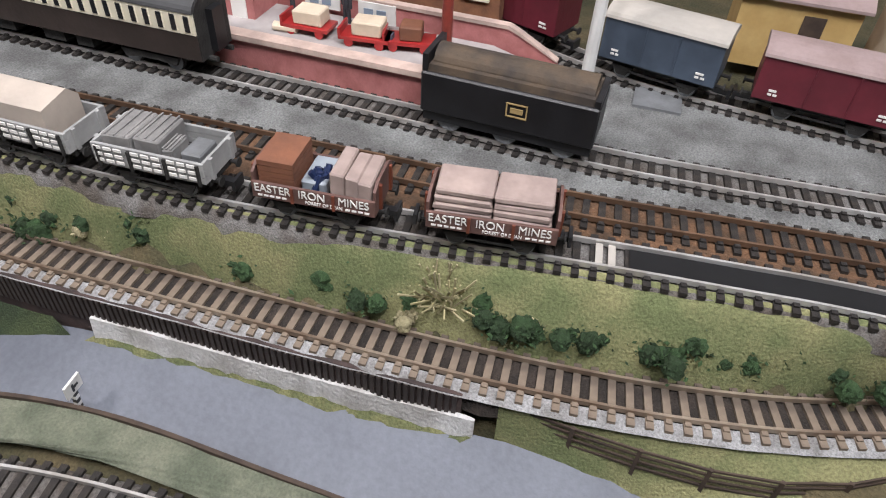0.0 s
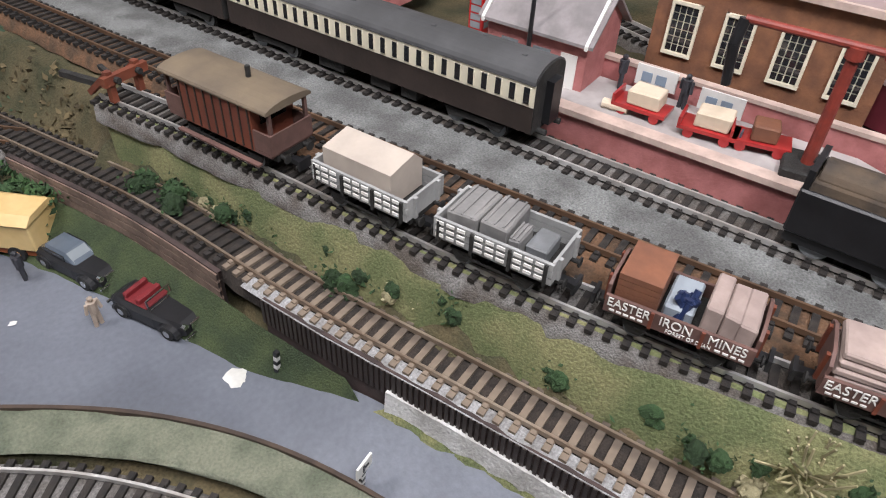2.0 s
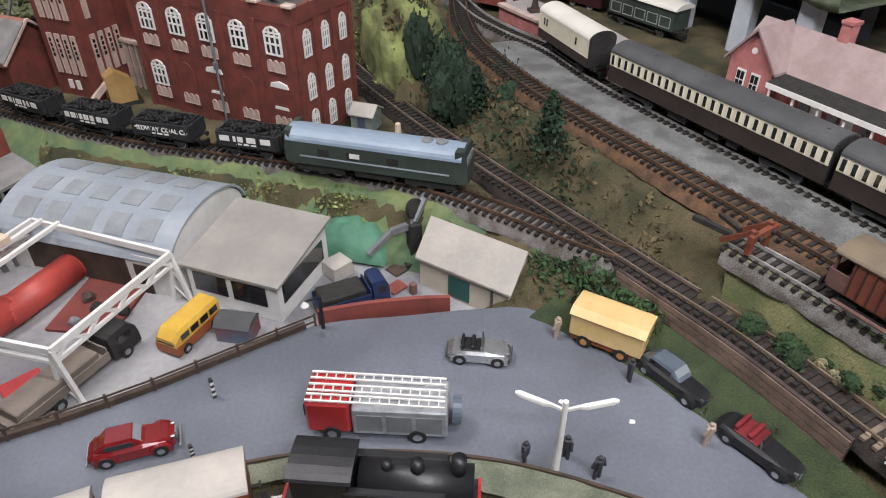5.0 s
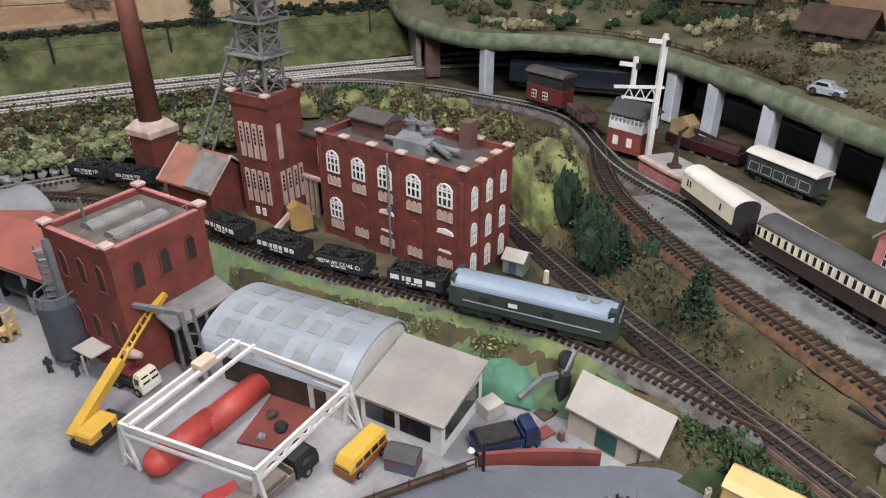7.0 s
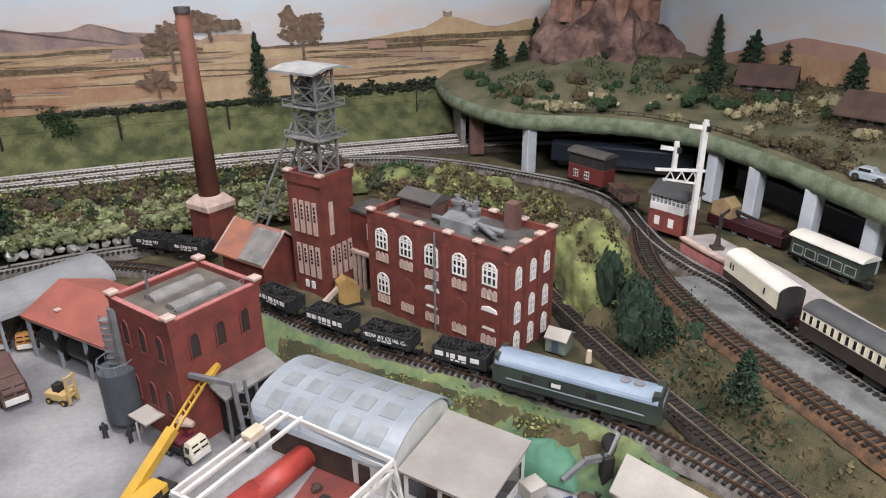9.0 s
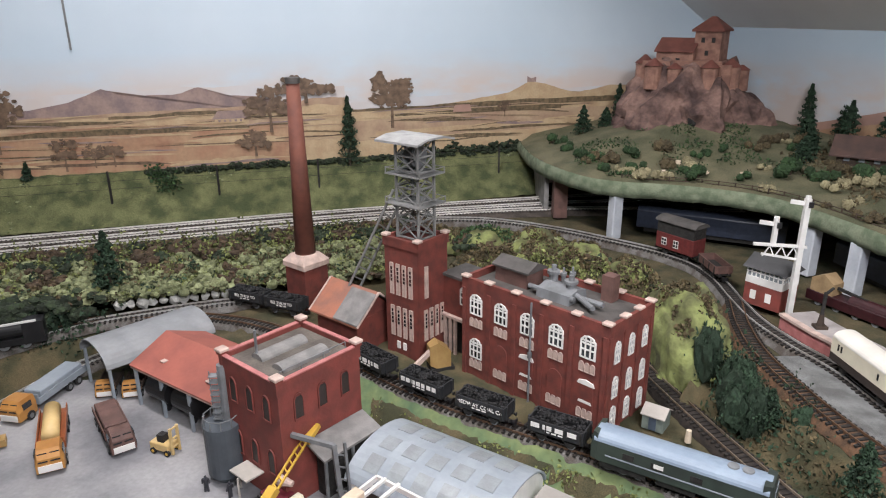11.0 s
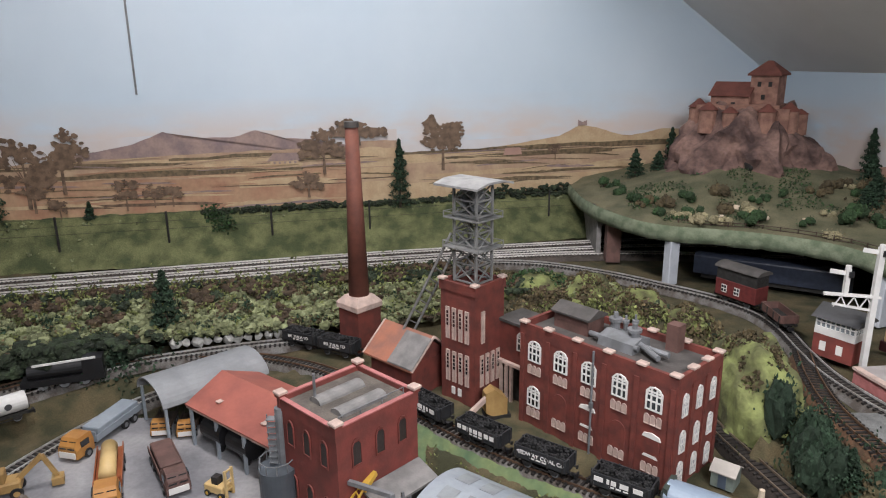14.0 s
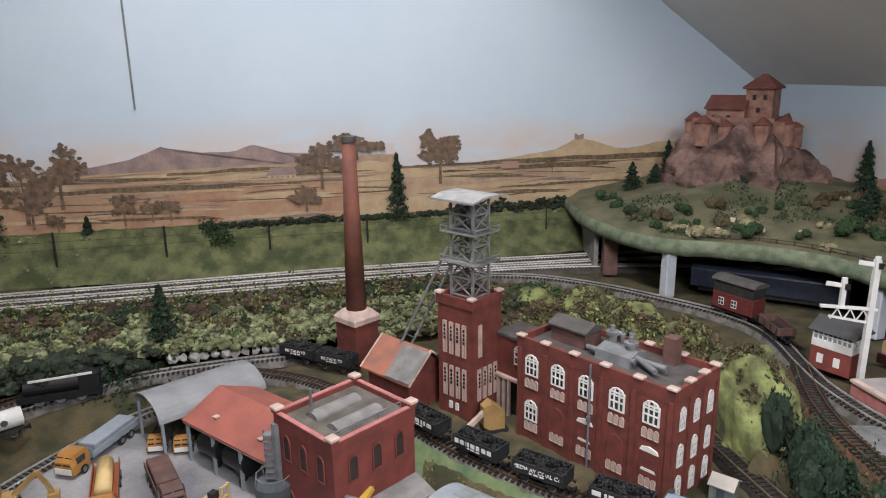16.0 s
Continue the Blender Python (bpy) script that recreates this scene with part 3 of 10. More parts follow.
def room():
    bm = B()
    prism(bm, [(0.0, -0.8), (0.02, -0.8), (0.02, 1.62), (0.0, 1.62)], -2.2, -0.75)
    prism(bm, [(0.0, -0.8), (0.02, -0.8), (0.02, 1.62), (0.0, 1.62)], -0.75, 1.15)
    ob = part("wall_north", bm, "wall_sky")
    ob.matrix_basis = Matrix.Translation(WP) @ pose(0, 0, 0, 0, 0, WYAW)
    tagged(ob, "pale blue painted gable wall behind the layout", "wall", kind="structure")
    bm = B()
    prism(bm, [(-2.9, -0.8), (0.0, -0.8), (0.0, 0.40), (-2.9, 0.40)], 1.136, 1.156)
    ob = part("wall_east", bm, "wall_sky")
    ob.matrix_basis = Matrix.Translation(WP) @ pose(0, 0, 0, 0, 0, WYAW)
    tagged(ob, "low pale blue knee wall under the sloping roof", "wall", kind="structure")
    bm = B()
    # slope rises away from the knee wall, then a flat ceiling
    a = [(1.20, 0.342), (0.15, 1.045), (-0.1, 1.50), (-2.2, 1.50), (-2.2, 1.52), (-0.08, 1.52), (0.17, 1.065), (1.20, 0.362)]
    va = [bm.verts.new((s, 0.0, z)) for s, z in a]
    vb = [bm.verts.new((s, -2.9, z)) for s, z in a]
    for i in range(len(a)):
        bm.faces.new((va[i], va[(i + 1) % len(a)], vb[(i + 1) % len(a)], vb[i]))
    ob = part("ceiling", bm, "ceiling")
    ob.matrix_basis = Matrix.Translation(WP) @ pose(0, 0, 0, 0, 0, WYAW)
    tagged(ob, "grey-white sloping loft ceiling", "ceiling", kind="structure")
    for name, s0, s1, d0, d1 in (("wall_west", -2.22, -2.2, -2.9, 0.02), ("wall_south", -2.2, 1.2, -2.92, -2.9)):
        bm = B()
        box(bm, (s0 + s1) / 2, (d0 + d1) / 2, -0.8, s1 - s0, d1 - d0, 2.42)
        ob = part(name, bm, "wall_sky")
        ob.matrix_basis = Matrix.Translation(WP) @ pose(0, 0, 0, 0, 0, WYAW)
        tagged(ob, "plain pale painted wall", "wall", kind="structure")
    bm = B()
    box(bm, -0.5, -1.45, -0.82, 3.5, 3.0, 0.02)
    ob = part("floor", bm, "timber_dark")
    ob.matrix_basis = Matrix.Translation(WP) @ pose(0, 0, 0, 0, 0, WYAW)
    tagged(ob, "dark floor below the layout", "floor", kind="structure")


room()


# ---- printed landscape on the wall ----
scenic = thing("backscene", "printed countryside backscene with hills, fields and trees", "backscene", kind="structure")
scenic.matrix_basis = Matrix.Translation(WP) @ pose(0, 0, 0, 0, 0, WYAW)
DEPTH = [0.0006]


def printed(name, outline, material, wall="n"):
    """A flat printed area on the wall; each lies a hair above the last."""
    DEPTH[0] += 0.00004
    bm = B()
    d = -DEPTH[0]
    v = [bm.verts.new((s, d, z) if wall == "n" else (1.136 + d, s, z)) for s, z in outline]
    f = bm.faces.new(v)
    bmesh.ops.triangulate(bm, faces=[f])
    return part(name, bm, material, scenic)


def ridge(s0, s1, z0, knots, amp, seed, n=70, base=None):
    """The outline of a hill: knots are (s, z) along its crest."""
    xs = np.linspace(s0, s1, n)
    ks, kz = zip(*knots)
    top = [(x, float(np.interp(x, ks, kz)) + amp * noise.noise((x * 14, seed, 0)) + amp * 0.5 * noise.noise((x * 45, seed, 1))) for x in xs]
    return [(s0, z0), (s1, z0), *top[::-1]]


def treeprint(name, s, z, h, w, material, seed, wall="n"):
    """A printed tree: a trunk, forked limbs and a ragged crown of many small leaf clumps."""
    rnd = random.Random(seed)
    DEPTH[0] += 0.00004
    bm = B()
    count = [0]

    def blot(pts):
        count[0] += 1
        d = -DEPTH[0] - 0.000004 * count[0]
        bm.faces.new([bm.verts.new((a, d, b) if wall == "n" else (1.136 + d, a, b)) for a, b in pts])

    blot([(s - w * 0.035, z), (s + w * 0.035, z), (s + w * 0.02, z + h * 0.5), (s - w * 0.02, z + h * 0.5)])
    for k in range(6):
        a = rnd.uniform(-0.9, 0.9)
        x1, z1 = s + math.sin(a) * w * 0.36, z + h * (0.42 + 0.32 * math.cos(a))
        blot([(s - w * 0.012, z + h * 0.34), (s + w * 0.012, z + h * 0.34), (x1 + w * 0.004, z1), (x1 - w * 0.004, z1)])
    hubs = [(s + rnd.uniform(-0.34, 0.34) * w, z + h * rnd.uniform(0.40, 0.88)) for _ in range(9)]
    for k in range(170):
        hx, hz = rnd.choice(hubs)
        cx, cz = hx + rnd.gauss(0, 0.085) * w, hz + rnd.gauss(0, 0.055) * h
        r = w * rnd.uniform(0.030, 0.075)
        blot([(cx + r * rnd.uniform(0.6, 1.3) * math.cos(a), cz + r * 0.7 * rnd.uniform(0.6, 1.3) * math.sin(a)) for a in np.linspace(0, 6.28, 9)[:-1]])
    DEPTH[0] += 0.0006
    return part(name, bm, material, scenic)


# left sheet
printed("haze", ridge(-0.72, 0.128, 0.19, [(-0.72, 0.24), (-0.5, 0.262), (-0.2, 0.27), (0.128, 0.262)], 0.004, 3), "print_haze")
printed("mountains", ridge(-0.62, 0.05, 0.19, [(-0.62, 0.222), (-0.52, 0.236), (-0.46, 0.25), (-0.405, 0.273), (-0.37, 0.257), (-0.30, 0.256), (-0.25, 0.252), (-0.205, 0.271), (-0.16, 0.25), (-0.10, 0.247), (0.05, 0.22)], 0.005, 9), "print_mount")
printed("fields", ridge(-0.85, 0.128, 0.06, [(-0.85, 0.205), (-0.5, 0.215), (-0.2, 0.222), (0.0, 0.22), (0.05, 0.235), (0.128, 0.235)], 0.004, 5), "print_far")
for s0, s1, z0, z1, m, seed in ((-0.5, -0.02, 0.196, 0.207, "print_wheat", 1), (-0.45, -0.1, 0.182, 0.19, "print_wheat", 2), (-0.85, 0.0, 0.07, 0.176, "print_earth", 4), (-0.7, -0.1, 0.17, 0.178, "print_hedge", 6), (-0.4, 0.0, 0.205, 0.21, "print_hedge", 7), (0.0, 0.128, 0.07, 0.215, "print_wheat", 8), (-0.85, -0.35, 0.195, 0.2, "print_hedge", 11), (-0.25, -0.02, 0.135, 0.15, "print_wheat", 12)):
    printed("field", ridge(s0, s1, z0, [(s0, z1), ((s0 + s1) / 2, z1 + 0.006), (s1, z1)], 0.003, seed), m)


def hedgerows(s0, s1, z0, z1, count, seed, materials):
    """Thin wavy strips of field and hedge, closer together towards the horizon."""
    rnd = random.Random(seed)
    for k in range(count):
        f = (k / count) ** 0.7
        z = z0 + (z1 - z0) * f
        a = rnd.uniform(s0, s1 - 0.12)
        b = min(s1, a + rnd.uniform(0.10, 0.34))
        thick, tilt = rnd.uniform(0.0015, 0.0075) * (1.25 - f), rnd.uniform(-0.012, 0.012)
        xs = np.linspace(a, b, 26)
        mid = [z + tilt * (x - a) / (b - a) + 0.004 * noise.noise((x * 9, seed, k)) for x in xs]
        fat = [thick * math.sin(math.pi * i / 25) ** 0.4 * (1 + 0.7 * noise.noise((x * 70, k, seed))) for i, x in enumerate(xs)]
        printed("field", [(x, c - 0.0004) for x, c in zip(xs, mid)] + [(x, c + w + 0.0002) for x, c, w in zip(xs[::-1], mid[::-1], fat[::-1])], rnd.choice(materials))


hedgerows(-0.84, 0.126, 0.085, 0.208, 46, 5, ("print_hedge", "print_wheat", "print_earth", "print_far", "print_hedge", "print_mount", "print_tree"))
printed("farmhouse", [(-0.175, 0.186), (-0.11, 0.186), (-0.11, 0.196), (-0.175, 0.196)], "print_wheat")
for k in range(5):
    printed("farm_window", [(-0.168 + k * 0.012, 0.189), (-0.163 + k * 0.012, 0.189), (-0.163 + k * 0.012, 0.194), (-0.168 + k * 0.012, 0.194)], "print_mount")
printed("roof", [(-0.182, 0.1955), (-0.103, 0.1955), (-0.112, 0.214), (-0.168, 0.214)], "print_mount")
for s, z, h, w, seed in ((-0.70, 0.11, 0.15, 0.12, 1), (-0.625, 0.14, 0.135, 0.11, 2), (-0.69, 0.10, 0.09, 0.08, 3), (-0.50, 0.095, 0.07, 0.06, 4), (-0.44, 0.10, 0.055, 0.045, 5), (-0.40, 0.10, 0.05, 0.05, 6), (-0.05, 0.16, 0.105, 0.10, 7), (0.035, 0.225, 0.055, 0.12, 8), (-0.09, 0.105, 0.06, 0.08, 9), (-0.64, 0.085, 0.045, 0.045, 12)):
    treeprint("tree", s, z, h * 1.08, w * 1.15, "print_tree", seed)
# right sheet
DEPTH[0] = 0.0006
printed("haze", ridge(0.13, 1.13, 0.17, [(0.13, 0.22), (0.5, 0.235), (1.13, 0.24)], 0.004, 21), "print_haze")
printed("hills", ridge(0.13, 1.13, 0.06, [(0.13, 0.205), (0.30, 0.20), (0.45, 0.216), (0.56, 0.232), (0.605, 0.258), (0.65, 0.25), (0.74, 0.222), (0.84, 0.24), (1.13, 0.24)], 0.003, 23), "print_wheat")
for s0, s1, z0, z1, m, seed in ((0.13, 0.9, 0.198, 0.203, "print_hedge", 31), (0.25, 0.7, 0.182, 0.187, "print_hedge", 32), (0.13, 1.0, 0.11, 0.176, "print_far", 33), (0.2, 0.8, 0.14, 0.147, "print_wheat", 34), (0.13, 0.75, 0.10, 0.125, "print_wheat", 35)):
    printed("field", ridge(s0, s1, z0, [(s0, z1), ((s0 + s1) / 2, z1 + 0.008), (s1, z1 + 0.01)], 0.003, seed), m)
hedgerows(0.132, 0.80, 0.115, 0.205, 30, 8, ("print_hedge", "print_wheat", "print_far", "print_hedge", "print_mount"))
printed("farm", [(0.40, 0.187), (0.45, 0.187), (0.445, 0.205), (0.405, 0.205)], "print_moor")
printed("church", [(0.60, 0.255), (0.625, 0.255), (0.625, 0.268), (0.612, 0.264), (0.60, 0.27)], "print_mount")
treeprint("tree", 0.243, 0.155, 0.145, 0.12, "print_tree", 41)
treeprint("tree", 0.243, 0.165, 0.13, 0.11, "print_tree", 42)
treeprint("tree", 0.54, 0.17, 0.045, 0.04, "print_tree", 43)
# sheet on the knee wall
DEPTH[0] = 0.0006
printed("moor", ridge(-2.4, -0.25, 0.05, [(-2.4, 0.24), (-1.6, 0.23), (-1.2, 0.205), (-0.9, 0.225), (-0.62, 0.24), (-0.4, 0.18), (-0.25, 0.15)], 0.006, 51), "print_moor", "e")
printed("moor", ridge(-2.4, -0.35, 0.05, [(-2.4, 0.19), (-1.3, 0.17), (-0.85, 0.20), (-0.6, 0.21), (-0.35, 0.15)], 0.006, 52), "print_earth", "e")
bm = B()
box(bm, -0.4505, -0.002, 0.355, 0.004, 0.003, 1.2)
ob = part("trim", bm, "steel")
ob.matrix_basis = Matrix.Translation(WP) @ pose(0, 0, 0, 0, 0, WYAW)
tagged(ob, "dark joint between painted wall boards", "trim", kind="structure")


# ---- ground covers ----
def off(line, w, y0, y1, every=5):
    """A line beside a track, at w to the left of its way."""
    way = WAYS[line]
    pts = [way[i] + sideways(way, i)[0] * w for i in range(len(way))]
    pts = [p for p in pts if min(y0, y1) <= p.y <= max(y0, y1)]
    return [(p.x, p.y) for p in pts[::every]]


sheet("lawn", off("B", -0.0105, -0.19, 0.575), off("C", 0.013, -0.14, 0.56), "lawn", 0.0, 14, rough_z=0.0016, label="bright green static grass between two tracks", category="grass", ruled=(-0.0034, -0.045, 1.7))
sheet("gravel", off("G", 0.0135, -0.1, 1.03), off("A", -0.0135, -0.1, 1.03), "ballast_pale", 0.0, 10, rough_z=0.0012, ruled=(-0.0042, -0.0042), label="pale grey gravel between station tracks", category="gravel")
sheet("gravel", off("B", 0.0135, -0.1, 0.56), off("G", -0.0135, -0.1, 0.56), "ballast_rust", 0.0, 6, rough_z=0.001, ruled=(-0.0042, -0.0042), label="rusty ballast between sidings", category="gravel")
sheet("hard_standing", off("A", 0.0135, -0.19, 0.19), off("H", -0.0135, -0.19, 0.19), "ballast_pale", 0.0, 8, rough_z=0.001, ruled=(-0.0042, -0.0042), label="pale dusty ground between the sidings", category="ground")
flat_area("road", smooth_line(EDGE + [(x + (0.010 if y < 0.36 else 0.004), y) for x, y in VERGE[1:]]) + smooth_line(KERB)[::-1], ROAD_Z, "road", "smooth blue-grey painted road surface", "road")
sheet("verge", VERGE[:6], off("C", -0.0195, 0.645, 0.30), "verge", 0.0, 8, rough_z=0.002, label="dark green flocked grass verge below the railway", category="grass", ruled=(ROAD_Z - 0.001, -0.066))
sheet("verge", KERB, [(0.03, 0.508), (0.12, 0.516), (0.25, 0.520), (0.33, 0.503), (0.388, 0.472), (0.440, 0.435), (0.507, 0.382), (0.553, 0.325), (0.582, 0.262), (0.605, 0.175), (0.627, 0.08), (0.65, -0.05)], "moss", 0.0, 4, rough_z=0.002, label="narrow pale green verge beside the kerb", category="grass", ruled=(-0.083, -0.090))
YARD_BACK = [(0.485, 0.650), (0.44, 0.715), (0.36, 0.765), (0.25, 0.845), (0.16, 0.89), (0.06, 0.95), (-0.02, 1.0), (-0.10, 1.08), (-0.2, 1.13), (-0.36, 1.17), (-0.47, 1.13), (-0.53, 1.02), (-0.56, 0.85), (-0.60, 0.48)]
flat_area("yard", [(-0.3, 0.5)] + smooth_line(EDGE) + smooth_line(YARD_BACK), YARD_Z, "concrete", "pale dusty concrete works yard", "yard")
sheet("bank", [(-0.02, 0.99), (0.06, 0.945), (0.16, 0.885), (0.25, 0.838), (0.36, 0.76), (0.44, 0.705)], [(q.x, q.y) for q in (WAYS["E"][i] + sideways(WAYS["E"], i)[0] * 0.014 for i in range(len(WAYS["E"]))) if -0.02 < q.x < 0.47][::-5], "bank_green", 0.0, 8, rough_z=0.003, label="bright green and yellow grass bank below the coal siding", category="grass", ruled=(YARD_Z - 0.003, -0.057))
sheet("bank", [(-1.02, 1.50), (-0.6, 1.610), (-0.2, 1.735), (0.1, 1.82), (0.36, 1.905)], [(-1.05, 1.582), (-0.6, 1.725), (-0.247, 1.836), (0.1, 1.947), (0.33, 2.02)], "verge_bright", 0.0, 8, rough_z=0.004, label="green grass bank behind the main line", category="grass", ruled=(-0.012, 0.088))


M["bank_mix"] = mat("bank_mix", (0.42, 0.47, 0.24), (0.09, 0.075, 0.04), rough=0.95, scale=17, bump=1.0, spread=0.5)
sheet("bank", [(-1.04, 1.285), (-0.594, 1.434), (-0.195, 1.569), (0.10, 1.65)], [(-0.95, 1.03), (-0.65, 1.18), (-0.50, 1.243), (-0.35, 1.297), (-0.22, 1.332), (-0.06, 1.365), (0.10, 1.40)], "bank_mix", 0.006, 22, rough_z=0.013, label="lumpy pale green and brown planted slope", category="bank", ruled=(-0.016, -0.042))


# ---- walls beside the lower line ----
def ribbon_wall(name, pts, z0, z1, thick, material, label, category, cap=None, step=0.01):
    t = thing(name, label, category, kind="structure")
    way = spline([(*p, 0) for p in pts], step)
    bm = B()
    prev = None
    for i, q in enumerate(way):
        s, _ = sideways(way, i)
        ring = [bm.verts.new((*(q + s * w).to_2d(), z)) for w, z in ((0, z0), (thick, z0), (thick, z1), (0, z1))]
        if prev:
            for k in range(4):
                bm.faces.new((prev[k], prev[(k + 1) % 4], ring[(k + 1) % 4], ring[k]))
        prev = ring
    part("wall", bm, material, t)
    if cap:
        bm = B()
        prev = None
        for i, q in enumerate(way):
            s, _ = sideways(way, i)
            ring = [bm.verts.new((*(q + s * w).to_2d(), z)) for w, z in ((-0.002, z1), (thick + 0.002, z1), (thick + 0.002, z1 + 0.003), (-0.002, z1 + 0.003))]
            if prev:
                for k in range(4):
                    bm.faces.new((prev[k], prev[(k + 1) % 4], ring[(k + 1) % 4], ring[k]))
            prev = ring
        part("coping", bm, cap, t)
    return t, way


def coursed_wall():
    """A drab brick wall under the track, its courses standing proud of the joints."""
    t, way = ribbon_wall("retaining_wall", off("C", -0.0185, 0.62, 0.392), -0.092, -0.0465, 0.003, "wall_dark", "drab brown brick retaining wall under the track", "wall")
    for k in range(7):
        bm = B()
        z = -0.090 + k * 0.0062
        prev = None
        for i, q in enumerate(way):
            side, _ = sideways(way, i)
            w = -0.0009 + 0.0004 * noise.noise((q.x * 120, q.y * 120, k))
            ring = [bm.verts.new((*(q + side * u).to_2d(), h)) for u, h in ((w, z), (0.001, z), (0.001, z + 0.0051), (w, z + 0.0051))]
            if prev:
                for e in range(4):
                    bm.faces.new((prev[e], prev[(e + 1) % 4], ring[(e + 1) % 4], ring[e]))
            prev = ring
        part("brick_course", bm, "wall_drab", t)


coursed_wall()
t, way = ribbon_wall("retaining_wall", off("C", -0.0175, 0.392, 0.098), -0.092, -0.0445, 0.0025, "wall_dark", "dark brown planked retaining wall under the track", "wall")
rib = B()
box(rib, 0, 0, -0.062, 0.0020, 0.0012, 0.0165)
first = part("rib", rib, "umber", t)
for i in range(0, (len(way) - 1) * 3):
    q, r = way[i // 3], way[i // 3 + 1]
    side, a = sideways(way, i // 3)
    p = q.lerp(r, (i % 3) / 3) - side * 0.0005
    if i == 0:
        first.matrix_basis = pose(p.x, p.y, 0, 0, 0, math.degrees(a))
    else:
        piece("rib", first.data, t, p.x, p.y, 0, math.degrees(a))


def ragged_plinth():
    """The flaking plaster foot of the wall, its top and foot both uneven."""
    way = spline([(*p, 0) for p in off("C", -0.0197, 0.312, 0.097)], 0.004)
    bm = B()
    prev = None
    for i, q in enumerate(way):
        side, _ = sideways(way, i)
        n1, n2 = noise.noise((q.x * 70, q.y * 70, 1)), noise.noise((q.x * 160, q.y * 160, 4))
        top, out = -0.0585 + 0.0022 * n1 + 0.001 * n2, -0.0012 * n1 - 0.0012 * n2
        ring = [bm.verts.new((*(q + side * u).to_2d(), h)) for u, h in ((out - 0.002, -0.078), (0.0021, -0.078), (0.0021, top), (out, top))]
        if prev:
            for e in range(4):
                bm.faces.new((prev[e], prev[(e + 1) % 4], ring[(e + 1) % 4], ring[e]))
        else:
            bm.faces.new(ring)
        prev = ring
    tagged(part("plinth", bm, "plaster"), "flaking white plaster footing below the wall", "wall", kind="structure")


ragged_plinth()


def road_rise():
    """The road surface, which climbs towards the foot of the wall."""
    way = [q for q in WAYS["C"] if -0.15 < q.y < 0.42]
    bm = B()
    prev = None
    for i, q in enumerate(way):
        side, _ = sideways(way, i)
        f = min(1.0, max(0.0, (0.42 - q.y) / 0.11))
        f = f * f * (3 - 2 * f)
        row = []
        for k in range(9):
            u = k / 8
            row.append(bm.verts.new((*(q - side * (0.062 - 0.043 * u)).to_2d(), ROAD_Z - 0.001 + 0.0205 * f * u ** 1.3)))
        if prev:
            for k in range(8):
                bm.faces.new((prev[k], prev[k + 1], row[k + 1], row[k]))
        prev = row
    tagged(part("road_shoulder", bm, "road", smooth=True), "blue-grey painted road edge rising to the wall", "road", kind="structure")


road_rise()
sheet("gravel", off("C", -0.0182, 0.41, -0.15), off("C", -0.0098, 0.41, -0.15), "ballast_white", 0.0, 4, step=0.006, rough_z=0.0006, label="pale grey ballast shoulder on the road side of the track", category="gravel", ruled=(-0.0450, -0.0432))
M["grass_edge"] = mat("grass_edge", (0.30, 0.29, 0.13), (0.15, 0.18, 0.075), rough=0.95, scale=60, bump=1.0, spread=0.8, fine=700)
sheet("grass_edge", off("C", -0.0252, 0.312, 0.092), off("C", -0.0208, 0.312, 0.092), "grass_edge", 0.0, 4, step=0.005, rough_z=0.0016, label="thin yellow-green grass line at the foot of the wall", category="grass", ruled=(-0.0752, -0.0705))
sheet("verge", off("C", -0.0155, 0.103, -0.15), [(0.691, 0.101), (0.703, 0.05), (0.711, 0.01), (0.716, -0.03), (0.726, -0.08), (0.75, -0.16)], "lawn", 0.0, 10, rough_z=0.003, label="green grass strip between the track and the road", category="grass", ruled=(-0.0455, -0.076))
ribbon_wall("kerb_wall", KERB, -0.092, -0.081, 0.0022, "timber_dark", "low olive stone kerb wall beside the road", "wall")
ribbon_wall("yard_wall", [(0.302, 0.662), (0.345, 0.661), (0.39, 0.655), (0.418, 0.648)], -0.115, -0.078, 0.004, "brick_red", "low red brick boundary wall", "wall")
ribbon_wall("yard_kerb", [(0.418, 0.648), (0.45, 0.642), (0.478, 0.64), (0.495, 0.648)], -0.115, -0.096, 0.005, "crate_grey", "curved low stone wall behind the road", "wall")


def fence(pts, z0, h, label, gap=0.028, material="timber_dark", rails=(0.35, 0.85)):
    t = thing("fence", label, "fence")
    way = spline([(*p, 0) for p in pts], gap)
    for i, q in enumerate(way):
        bm = B()
        z = z0 if z0 is not None else level(q.x, q.y)
        box(bm, q.x, q.y, z - 0.003, 0.0018, 0.0018, h + 0.003)
        part("post", bm, material, t)
    for k in rails:
        bm = B()
        for a, b in zip(way, way[1:]):
            za = z0 if z0 is not None else level(a.x, a.y)
            zb = z0 if z0 is not None else level(b.x, b.y)
            bar(bm, (a.x, a.y, za + h * k), (b.x, b.y, zb + h * k), 0.0009, 0.0014)
        tagged(part("rail", bm, material, t), kind="stuff")
    return t


ribbon_wall("yard_kerb", EDGE[:5], -0.116, -0.0845, 0.004, "timber_dark", "dark low kerb wall between the road and the works yard", "wall")
fence(EDGE[:5], -0.09, 0.013, "dark low post and rail fence round the works yard", 0.032)
fence([(0.697, 0.099), (0.707, 0.052), (0.718, 0.012), (0.738, -0.03), (0.77, -0.065), (0.81, -0.10)], -0.066, 0.018, "dark weathered wooden lineside fence with close rails", 0.03, "timber_dark", (0.25, 0.5, 0.75, 0.95))
